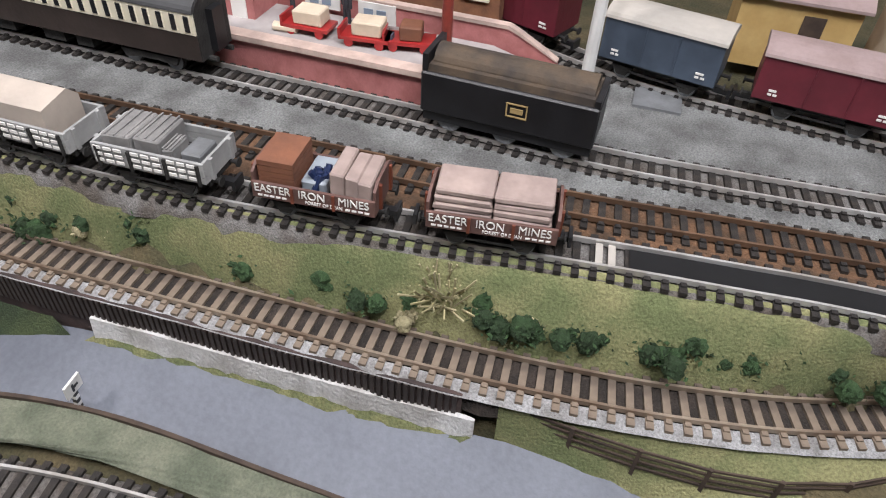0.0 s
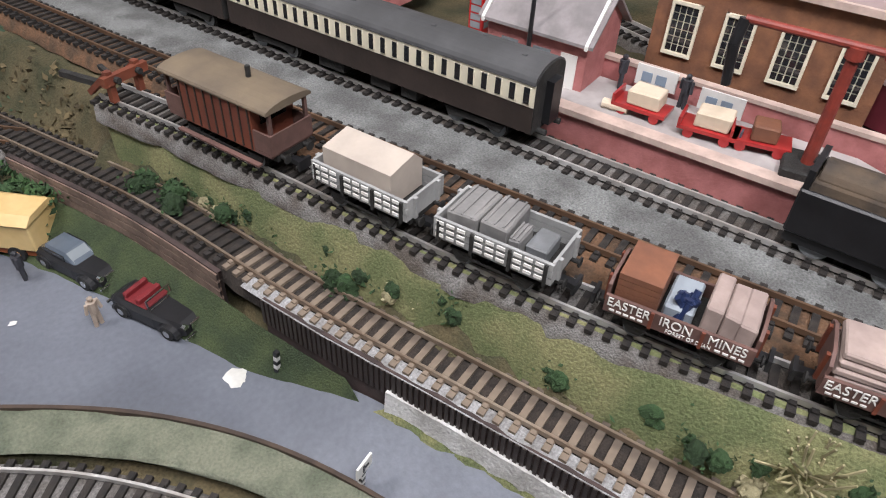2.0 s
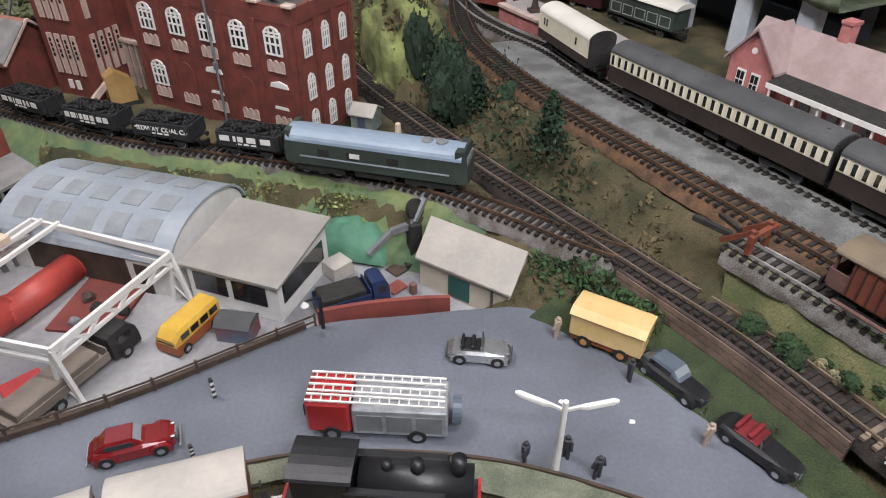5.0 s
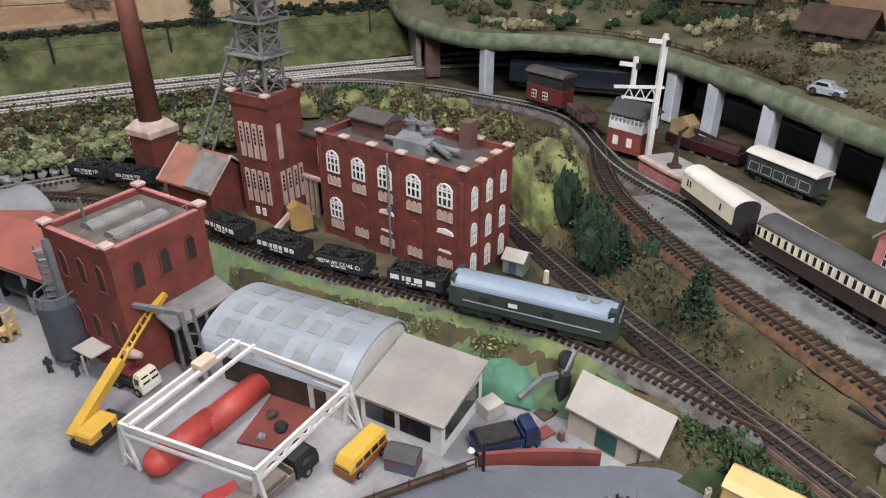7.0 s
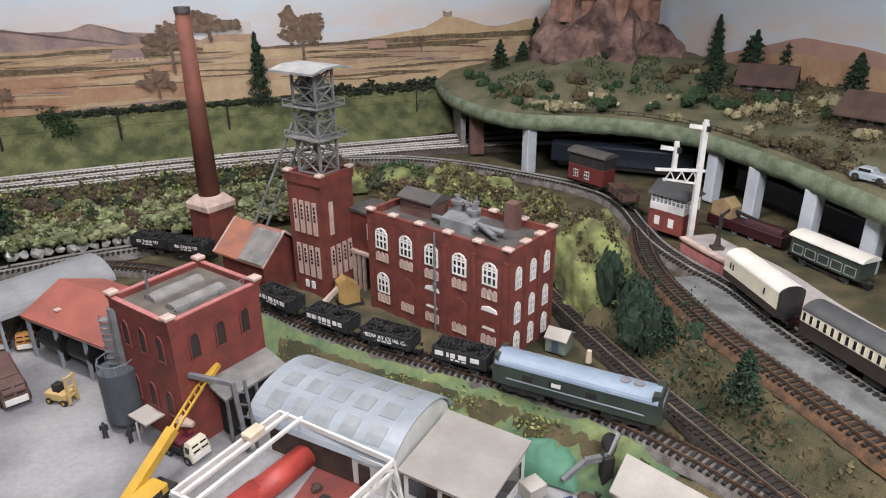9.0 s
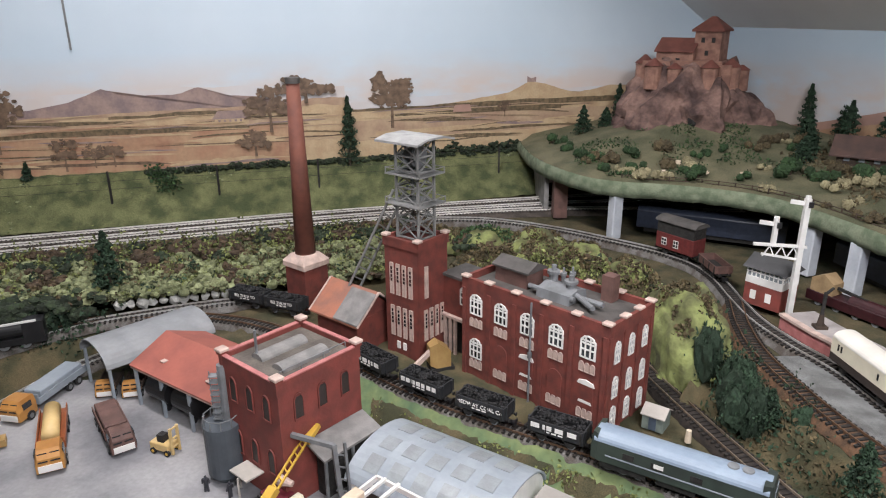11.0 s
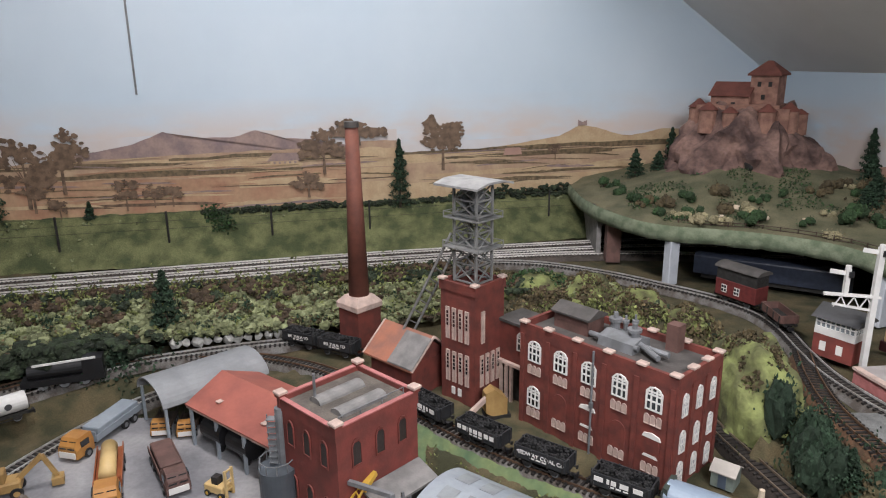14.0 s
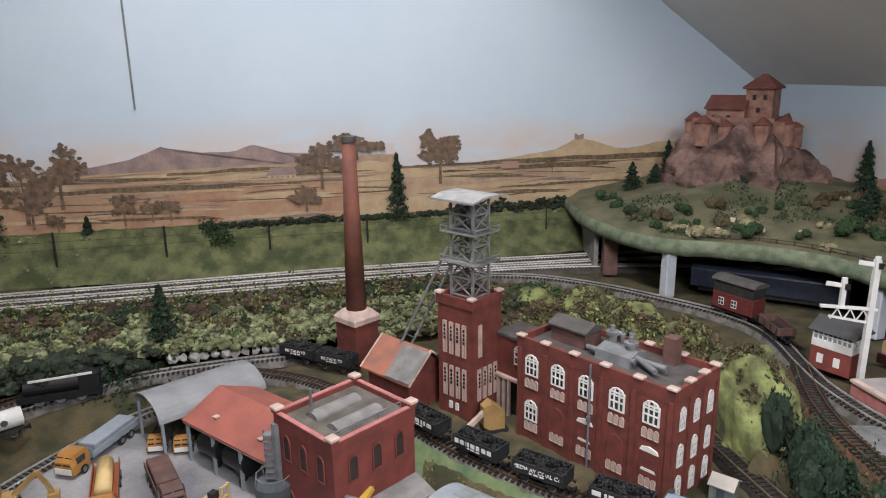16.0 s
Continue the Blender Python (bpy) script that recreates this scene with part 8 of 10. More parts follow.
# old-gold coal shovel below the link block
t = thing("loading_shovel", "tan loading shovel standing below the colliery link", "digger", 0.128, 1.080, FZ, 200)
bm = B()
loft(bm, [[(-0.012, -0.012, 0.004), (-0.012, 0.012, 0.004), (-0.012, 0.012, 0.030), (-0.012, -0.012, 0.030)], [(0.006, -0.013, 0.004), (0.006, 0.013, 0.004), (0.006, 0.010, 0.044), (0.006, -0.010, 0.044)], [(0.018, -0.010, 0.010), (0.018, 0.010, 0.010), (0.018, 0.007, 0.038), (0.018, -0.007, 0.038)]])
part("body", bm, "mustard", t)
bm = B()
box(bm, 0, 0, 0, 0.034, 0.026, 0.006)
part("track_base", bm, "soot", t)
bm = B()
bar(bm, (0.012, 0.004, 0.034), (0.044, 0.006, 0.008), 0.006)
part("chute", bm, "stone_trim", t)

# green tarpaulin heap and black hydraulic loader by the hut
bm = B()
bmesh.ops.create_grid(bm, x_segments=22, y_segments=16, size=0.5)
for v in bm.verts:
    r = max(0, 1 - (v.co.x * 2) ** 2) * max(0, 1 - (v.co.y * 2) ** 2)
    v.co = Vector((v.co.x * 0.080, v.co.y * 0.055, 0.030 * r ** 0.5 + 0.005 * r * noise.noise(v.co * 9)))
ob = part("tarpaulin", bm, "green_tarp", smooth=True)
ob.matrix_basis = pose(0.352, 0.790, YARD_Z + 0.004, 0, 0, -30)
tagged(ob, "crumpled green tarpaulin over a heap", "tarpaulin")
t = thing("hydraulic_loader", "black timber loader with jointed grab arm", "loader", 0.405, 0.752, YARD_Z, 10)
bm = B()
box(bm, 0, 0, 0, 0.026, 0.022, 0.006)
box(bm, 0, 0, 0.006, 0.012, 0.012, 0.040, bevel=0.001)
part("pedestal", bm, "soot", t)
for a, b, w in (((0, 0, 0.044), (-0.020, 0.008, 0.036), 0.006), ((-0.020, 0.008, 0.036), (-0.045, 0.004, 0.020), 0.005), ((0, 0, 0.046), (0.016, 0.010, 0.062), 0.005)):
    bm = B()
    bar(bm, a, b, w)
    part("arm", bm, "steel", t)
bm = B()
bmesh.ops.create_cone(bm, cap_ends=True, segments=18, radius1=0.010, radius2=0.010, depth=0.004, matrix=pose(0.004, 0.006, 0.056, 70, 0, 20))
part("pulley", bm, "soot", t)
for x, y, sx, sy, sz, m, l in ((0.330, 0.752, 0.022, 0.020, 0.016, "roof_pale", "grey boxed crate beside the office"), (0.378, 0.716, 0.018, 0.014, 0.003, "brick_red", "flat rust-red steel plate"), (0.385, 0.742, 0.016, 0.016, 0.003, "timber_dark", "flat brown timber board lying in the yard"), (0.392, 0.705, 0.006, 0.006, 0.012, "dull_brown", "small brown post stub"), (0.404, 0.682, 0.006, 0.006, 0.010, "green_tarp", "small green bin beside the hut")):
    bm = B()
    box(bm, x, y, YARD_Z, sx, sy, sz, 0.5, bevel=0.0008)
    tagged(part("yard_item", bm, m), l, "yard clutter")
t = thing("yard_lamp", "black swan-neck yard lamp with white shade", "lamp", 0.305, 0.655, -0.09, 0)
bm = B()
tube(bm, (0, 0, 0), (0, 0, 0.034), 0.0016, n=8)
bar(bm, (0, 0, 0.033), (-0.012, -0.004, 0.034), 0.0012)
part("post", bm, "black", t)
bm = B()
tube(bm, (-0.012, -0.004, 0.030), (-0.012, -0.004, 0.034), 0.0035, 0.001, n=10)
part("shade", bm, "white", t)

# platelayers' hut
t = thing("lineside_hut", "small grey-green lineside hut with pale roof", "hut", 0.396, 0.938, -0.056, -35)
gable_house(t, 0.026, 0.026, 0, 0.020, 0.028, "hut_green", "roof_pale", 0.002, 0.0015)
bm = B()
box(bm, 0.0, -0.0133, 0.001, 0.009, 0.0008, 0.017)
part("door", bm, "slate_blue", t)
bm = B()
tube(bm, (0.425, 0.905, -0.056), (0.425, 0.905, -0.040), 0.004, 0.003, n=10)
tagged(part("water_butt", bm, "tan"), "small tan lineside barrel", "barrel")


# ---- station ----
SY = -75.0
t = thing("station_kiosk", "pink brick platform building with pale tiled roof", "station building", 0.841, 0.412, 0.0135, SY)
gable_house(t, 0.070, 0.048, 0, 0.034, 0.054, "brick_pink", "roof_tile", 0.005, 0.002)
bm = B()
box(bm, 0.024, -0.0243, 0.0, 0.011, 0.001, 0.022)
part("door", bm, "lintel", t, "white panelled door")
bm = B()
box(bm, 0.005, -0.0243, 0.008, 0.012, 0.001, 0.013)
part("window", bm, "glass_pale", t)
for x in (-0.018,):
    bm = B()
    box(bm, x, -0.0243, 0.008, 0.012, 0.001, 0.013)
    part("window", bm, "glass_pale", t)
for s in (-0.036, 0.036):
    bm = B()
    prism(bm, [(-0.030, 0.0290), (0, 0.0565), (0.030, 0.0290), (0.030, 0.032), (0, 0.0595), (-0.030, 0.032)], s - 0.001, s + 0.001)
    part("bargeboard", bm, "lintel", t)

t = thing("goods_warehouse", "tall brown brick goods warehouse with cream-framed windows", "warehouse", 0.952, 0.318, 0.0, SY)
w, d, h = 0.135, 0.095, 0.082
bm = B()
box(bm, 0, 0, 0, w, d, h)
part("wall", bm, "brick_brown", t)
bm = B()
prism(bm, [(-d / 2 - 0.004, h), (d / 2 + 0.004, h), (0, h + 0.022)], -w / 2 - 0.004, w / 2 + 0.004)
part("roof", bm, "roof_mauve", t)
bm = B()
box(bm, 0, -d / 2 - 0.002, h - 0.003, w + 0.010, 0.006, 0.004)
part("gutter_board", bm, "stone_trim", t)
for k in range(4):
    x = -w * 0.36 + k * w * 0.245
    bm = B()
    for dx in (-0.0085, 0.0085):
        box(bm, x + dx, -d / 2 - 0.001, 0.028, 0.0018, 0.002, 0.034)
    for z in (0.028, 0.060):
        box(bm, x, -d / 2 - 0.001, z, 0.019, 0.0022, 0.002)
    box(bm, x, -d / 2 - 0.0002, 0.029, 0.017, 0.0008, 0.032)
    wf = part("window_frame", bm, "cream", t)
    for i in range(4):
        for j in range(6):
            bm = B()
            box(bm, x - 0.0058 + i * 0.0039, -d / 2 - 0.0006, 0.0305 + j * 0.0049, 0.0032, 0.001, 0.0041)
            part("pane", bm, "glass", wf)

t = thing("station_house", "pink brick station house with gables, chimneys and mauve slate roof", "station building", 0.806, 0.672, 0.0135, SY)
w, d = 0.245, 0.062
gable_house(t, w, d, 0, 0.036, 0.066, "brick_pink", "roof_mauve", 0.005, 0.002)
for x in (-0.098, 0.090):
    bm = B()
    prism(bm, [(x - 0.024, 0), (x + 0.024, 0), (x + 0.024, 0.040), (x, 0.069), (x - 0.024, 0.040)], -d / 2 - 0.014, 0.0, "y")
    part("gable_wall", bm, "brick_pink", t)
    for s in (-1, 1):
        bm = B()
        prism(bm, [(x, 0.0725), (x + s * 0.029, 0.0375), (x + s * 0.029, 0.0345), (x, 0.0695)], -d / 2 - 0.018, 0.0, "y")
        part("gable_roof", bm, "roof_mauve", t)
    for dx in (-0.008, 0.008):
        bm = B()
        box(bm, x + dx, -d / 2 - 0.0145, 0.010, 0.0100, 0.0012, 0.020)
        fr = part("window_frame", bm, "lintel", t)
        for i in (-1, 1):
            for j in (0, 1):
                bm = B()
                box(bm, x + dx + i * 0.0022, -d / 2 - 0.0153, 0.0118 + j * 0.009, 0.0034, 0.0006, 0.0075)
                part("pane", bm, "glass", fr)
    bm = B()
    bmesh.ops.create_cone(bm, cap_ends=True, segments=14, radius1=0.003, radius2=0.003, depth=0.001, matrix=pose(x, -d / 2 - 0.0145, 0.050, 90, 0, 0))
    part("roundel", bm, "lintel", t)
for x in (-0.045, 0.030, 0.11):
    bm = B()
    box(bm, x, 0.004, 0.050, 0.010, 0.012, 0.034)
    box(bm, x, 0.004, 0.082, 0.012, 0.014, 0.003)
    part("chimney_stack", bm, "brick_pink", t)
bm = B()
prism(bm, [(-d / 2 - 0.026, 0.030), (-d / 2, 0.034), (-d / 2, 0.036), (-d / 2 - 0.026, 0.032)], -0.070, 0.064)
part("canopy", bm, "soot", t, "dark glazed platform canopy")
for k in range(6):
    bm = B()
    box(bm, -0.066 + k * 0.025, -d / 2 - 0.024, 0, 0.0018, 0.0018, 0.031)
    part("canopy_post", bm, "lintel", t)
bm = B()
box(bm, -0.003, -d / 2 - 0.026, 0.027, 0.134, 0.001, 0.005)
part("valance", bm, "lintel", t)
for x, m in ((-0.055, "red"), (-0.030, "lintel"), (0.0, "lintel"), (0.030, "red"), (0.050, "lintel")):
    bm = B()
    box(bm, x, -d / 2 - 0.0008, 0.0, 0.011, 0.0012, 0.022)
    part("door" if m == "red" else "poster_board", bm, m, t)
for x in (-0.042, -0.014, 0.016):
    bm = B()
    box(bm, x, -d / 2 - 0.0008, 0.009, 0.010, 0.0012, 0.012)
    part("window", bm, "glass", t)

# red telephone box
t = thing("telephone_box", "bright red telephone box on the platform", "telephone box", 0.838, 0.478, 0.0135, SY)
bm = B()
box(bm, 0, 0, 0, 0.012, 0.012, 0.030, bevel=0.0006)
part("body", bm, "phone_red", t)
bm = B()
box(bm, 0, 0, 0.030, 0.013, 0.013, 0.003, taper=0.8)
part("roof", bm, "phone_red", t)
for sx, sy, rz in ((0, -1, 0), (1, 0, 90), (-1, 0, 90)):
    for j in range(4):
        bm = B()
        if sy:
            box(bm, 0, -0.0061, 0.005 + j * 0.0056, 0.008, 0.0006, 0.0044)
        else:
            box(bm, sx * 0.0061, 0, 0.005 + j * 0.0056, 0.0006, 0.008, 0.0044)
        part("pane", bm, "glass_pale", t)

# luggage trolleys with sacks and boxes
for n, (x, y, m, l) in enumerate(((0.836, 0.332, "tan", "red luggage trolley with a pale sheeted box"), (0.846, 0.293, "tan", "red luggage trolley with pale sacks"), (0.858, 0.268, "timber", "red luggage trolley with a brown case"))):
    t = thing("luggage_trolley", l, "trolley", x, y, 0.0135, SY + 6 * n, "platform trolleys")
    bm = B()
    box(bm, 0, 0, 0.0045, 0.032, 0.017, 0.0022)
    box(bm, -0.016, 0, 0.0045, 0.0015, 0.017, 0.007)
    part("deck", bm, "red", t)
    for xx in (-0.010, 0.010):
        for s in (-1, 1):
            bm = B()
            bmesh.ops.create_cone(bm, cap_ends=True, segments=12, radius1=0.003, radius2=0.003, depth=0.0015, matrix=pose(xx, s * 0.0075, 0.003, 90, 0, 0))
            part("wheel", bm, "red", t)
    bm = B()
    crate_mass(bm, 0.001, 0.001, 0.0068, 0.020 if n != 2 else 0.014, 0.015, 0.009, n + 3)
    part("load", bm, m, t)
for x, y, m, l in ((0.862, 0.343, "white", "white poster board on the platform wall"), (0.866, 0.300, "white", "white notice board against the platform wall")):
    t = thing("poster_board", l, "poster", x, y, 0.016, SY)
    bm = B()
    box(bm, 0, 0, 0.002, 0.026, 0.0012, 0.013)
    part("board", bm, m, t)
    bars(t, -0.009, 0.009, -0.0009, 0.005, 0.006, 2, "coach_blue", "picture_bar")
bm = B()
box(bm, 0.850, 0.276, 0.0135, 0.005, 0.001, 0.010, 0.3)
tagged(part("blackboard", bm, "slate_blue"), "small dark notice board leaning by a trolley", "notice")
bm = B()
tube(bm, (0.824, 0.352, 0.0165), (0.829, 0.337, 0.0165), 0.003, n=10)
tagged(part("barrel", bm, "tan"), "small tan barrel lying on the platform", "barrel")

# water crane
t = thing("water_crane", "red iron water crane with swinging arm and black hose", "water crane", 0.856, 0.240, 0.0135, 0)
bm = B()
box(bm, 0, 0, 0, 0.026, 0.024, 0.006, SY, bevel=0.001)
part("plinth", bm, "soot", t)
bm = B()
tube(bm, (0, 0, 0.006), (0, 0, 0.066), 0.0035, 0.0030, n=12)
tube(bm, (0, 0, 0.064), (0, 0, 0.070), 0.0045, n=12)
part("column", bm, "crane_red", t)
bm = B()
tube(bm, (0.004, -0.014, 0.070), (-0.016, 0.050, 0.071), 0.0022, n=10)
bmesh.ops.create_icosphere(bm, subdivisions=2, radius=0.0048, matrix=Matrix.Translation((0.004, -0.015, 0.070)))
part("arm", bm, "crane_red", t)
bm = B()
tube(bm, (-0.016, 0.050, 0.071), (-0.018, 0.051, 0.058), 0.0030, n=10)
tube(bm, (-0.018, 0.051, 0.058), (-0.017, 0.049, 0.036), 0.0030, 0.0026, n=10)
part("hose", bm, "black", t)
bm = B()
tube(bm, (-0.010, -0.008, 0.006), (-0.010, -0.008, 0.014), 0.0012, n=8)
bmesh.ops.create_icosphere(bm, subdivisions=1, radius=0.0026, matrix=Matrix.Translation((-0.010, -0.008, 0.0145)))
part("valve_wheel", bm, "soot", t)
t2 = thing("water_crane", "dark iron platform water crane beside the curve", "water crane", 0.648, 1.072, 0.0135, 0)
bm = B()
box(bm, 0, 0, 0, 0.016, 0.014, 0.004)
tube(bm, (0, 0, 0.004), (0, 0, 0.020), 0.005, 0.003, n=10)
part("plinth", bm, "timber_dark", t2)
bm = B()
tube(bm, (0, 0, 0.020), (0, 0, 0.052), 0.0025, n=10)
part("column", bm, "soot", t2)
bm = B()
tube(bm, (0, 0, 0.050), (0.020, 0.02, 0.050), 0.002, n=8)
part("arm", bm, "soot", t2)

# white post by the platform ramp, black lamp post, yellow huts beyond
t = thing("signal_post", "tall white signal post on a square foot", "signal", 0.900, 0.163, -0.004, 0)
bm = B()
box(bm, 0, 0, 0, 0.010, 0.010, 0.004)
part("foot", bm, "white", t)
bm = B()
tube(bm, (0, 0, 0.004), (0, 0, 0.130), 0.0042, 0.0034, n=10)
part("post", bm, "white", t)
t = thing("platform_lamp", "slim black platform lamp post", "lamp", 0.812, 0.406, 0.0135, 0)
bm = B()
tube(bm, (0, 0, 0), (0, 0, 0.085), 0.0016, 0.0012, n=8)
part("post", bm, "black", t)
for n, (x, y, l) in enumerate(((1.045, 0.075, "yellow wooden lineside cabin with brown roof"), (1.05, -0.02, "tan wooden lineside cabin with brown roof"))):
    t = thing("lineside_cabin", l, "cabin", x, y, -0.004, SY, "lineside cabins")
    gable_house(t, 0.075, 0.055, 0, 0.050, 0.066, "cabin_yellow" if n == 0 else "tan", "roof_mauve", 0.004, 0.002)
    bm = B()
    box(bm, 0.01, -0.0278, 0.018, 0.014, 0.001, 0.022)
    part("window", bm, "timber_dark", t)
bm = B()
box(bm, 0.925, 0.122, -0.0085, 0.030, 0.026, 0.006, -1.3)
tagged(part("concrete_slab", bm, "steel"), "dark patched inspection cover in pale ground", "slab")

# signal box
t = thing("signal_box", "signal box with red brick base, white glazed cabin and grey roof", "signal box", 0.633, 1.196, -0.004, -52)
bm = B()
box(bm, 0, 0, 0, 0.058, 0.048, 0.034)
part("base_wall", bm, "brick_red", t)
bm = B()
box(bm, 0, 0, 0.034, 0.058, 0.048, 0.010)
part("weatherboard", bm, "white", t)
bm = B()
box(bm, 0, 0, 0.044, 0.055, 0.045, 0.015)
part("glazing", bm, "glass_pale", t)
bm = B()
for k in range(9):
    for s in (-1, 1):
        box(bm, -0.0275 + k * 0.0069, s * 0.0232, 0.044, 0.0016, 0.0016, 0.015)
for k in range(7):
    for s in (-1, 1):
        box(bm, s * 0.0282, -0.0225 + k * 0.0075, 0.044, 0.0016, 0.0016, 0.015)
for z in (0.044, 0.0515, 0.058):
    for s in (-1, 1):
        box(bm, 0, s * 0.0232, z, 0.058, 0.0017, 0.0014)
        box(bm, s * 0.0282, 0, z, 0.0017, 0.046, 0.0014)
tagged(part("glazing_bar", bm, "white", t), kind="stuff")
bm = B()
prism(bm, [(-0.029, 0.059), (0.029, 0.059), (0, 0.076)], -0.034, 0.034)
part("roof", bm, "roof_grey", t)
for x in (-0.014, 0.010):
    bm = B()
    box(bm, x, -0.0243, 0.010, 0.009, 0.0012, 0.014)
    part("lower_window", bm, "lintel", t)

# bracket signal
t = thing("bracket_signal", "white bracket signal with two semaphore posts", "signal", 0.638, 1.140, -0.004, 0)
bm = B()
bar(bm, (0, 0, 0), (0, 0, 0.182), 0.0075)
part("main_post", bm, "white", t)
d = Vector((-0.95, 0.20, 0)).normalized()
bm = B()
bar(bm, d * -0.008 + Vector((0, 0, 0.112)), d * 0.062 + Vector((0, 0, 0.112)), 0.0075, 0.003)
bar(bm, d * 0.0 + Vector((0, 0, 0.092)), d * 0.050 + Vector((0, 0, 0.098)), 0.003)
for k in range(6):
    bar(bm, d * (0.008 * k) + Vector((0, 0, 0.094 + (k % 2) * 0.016)), d * (0.008 * (k + 1)) + Vector((0, 0, 0.110 - (k % 2) * 0.016)), 0.0016)
part("bracket", bm, "white", t)
bm = B()
bar(bm, d * 0.036 + Vector((0, 0, 0.112)), d * 0.036 + Vector((0, 0, 0.150)), 0.006)
part("doll_post", bm, "white", t)
for base, z in ((Vector((0, 0, 0)), 0.174), (d * 0.036, 0.142)):
    bm = B()
    bar(bm, base + Vector((0.004, 0, z)), base + d * 0.022 + Vector((0, 0, z + 0.003)), 0.002, 0.006)
    part("semaphore_arm", bm, "white", t)
    bm = B()
    tube(bm, base + Vector((0, 0, z + 0.006)), base + Vector((0, 0, z + 0.012)), 0.0038, n=10)
    part("finial", bm, "white", t)
    bm = B()
    box(bm, base.x + 0.003, base.y - 0.003, z - 0.004, 0.006, 0.006, 0.008)
    part("lamp", bm, "black", t)

# bay road stock under the hill edge
t = thing("steam_crane", "dark maroon wagon-mounted crane with tan cab", "crane wagon", 0.735, 1.155, -0.004, -62)
bm = B()
box(bm, 0, 0, 0.006, 0.13, 0.028, 0.016, bevel=0.001)
part("wagon", bm, "maroon_dark", t)
bm = B()
loft(bm, [[(-0.060, -0.012, 0.020), (-0.060, 0.012, 0.020), (-0.060, 0.012, 0.042), (-0.060, -0.012, 0.042)], [(-0.040, -0.013, 0.020), (-0.040, 0.013, 0.020), (-0.040, 0.013, 0.052), (-0.040, -0.013, 0.052)], [(-0.024, -0.012, 0.020), (-0.024, 0.012, 0.020), (-0.024, 0.012, 0.040), (-0.024, -0.012, 0.040)]])
part("cab", bm, "tan_dark", t)
bm = B()
bar(bm, (-0.03, 0, 0.034), (0.05, 0, 0.026), 0.004)
part("jib", bm, "soot", t)
bm = B()
tube(bm, (0.0, 0, 0.020), (0.06, 0, 0.020), 0.011, n=14)
part("boiler", bm, "maroon_dark", t)
wheels(t, (-0.045, -0.015, 0.015, 0.045))
t = thing("goods_van", "black framed van with white curved roof", "van", 0.782, 1.018, -0.004, -70)
running_gear(t, 0.105, 0.065)
bm = B()
box(bm, 0, 0, 0.013, 0.105, 0.031, 0.026)
part("body", bm, "loco_green", t)
bm = B()
prism(bm, [(0.018 * math.sin(a), 0.0385 + 0.007 * math.cos(a)) for a in np.linspace(-1.57, 1.57, 13)], -0.056, 0.056)
part("roof", bm, "roof_cream", t)
for k in range(5):
    bm = B()
    x = -0.040 + k * 0.02
    for z in (0.016, 0.028):
        box(bm, x, -0.0158, z, 0.016, 0.0006, 0.0008)
    for dx in (-0.008, 0.008):
        box(bm, x + dx, -0.0158, 0.016, 0.0008, 0.0006, 0.0125)
    part("panel_line", bm, "wagon_grey", t)
# coaches under the deck; their near-black blue includes the shade there
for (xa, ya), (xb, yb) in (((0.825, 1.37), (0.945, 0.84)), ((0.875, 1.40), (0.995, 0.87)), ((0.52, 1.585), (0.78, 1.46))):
    t = thing("stabled_coach", "dark blue coach under the hill, shade put into its colour", "coach", (xa + xb) / 2, (ya + yb) / 2, -0.004, math.degrees(math.atan2(yb - ya, xb - xa)), "coaches under the hill")
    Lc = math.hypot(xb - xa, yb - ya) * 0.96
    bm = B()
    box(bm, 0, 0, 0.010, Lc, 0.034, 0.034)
    part("body", bm, "navy_shaded", t)
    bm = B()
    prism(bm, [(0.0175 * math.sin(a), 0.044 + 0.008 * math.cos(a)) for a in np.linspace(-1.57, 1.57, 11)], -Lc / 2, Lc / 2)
    part("roof", bm, "navy_shaded", t)
    bm = B()
    box(bm, 0, 0, 0, Lc * 0.9, 0.02, 0.010)
    part("underframe", bm, "soot", t)


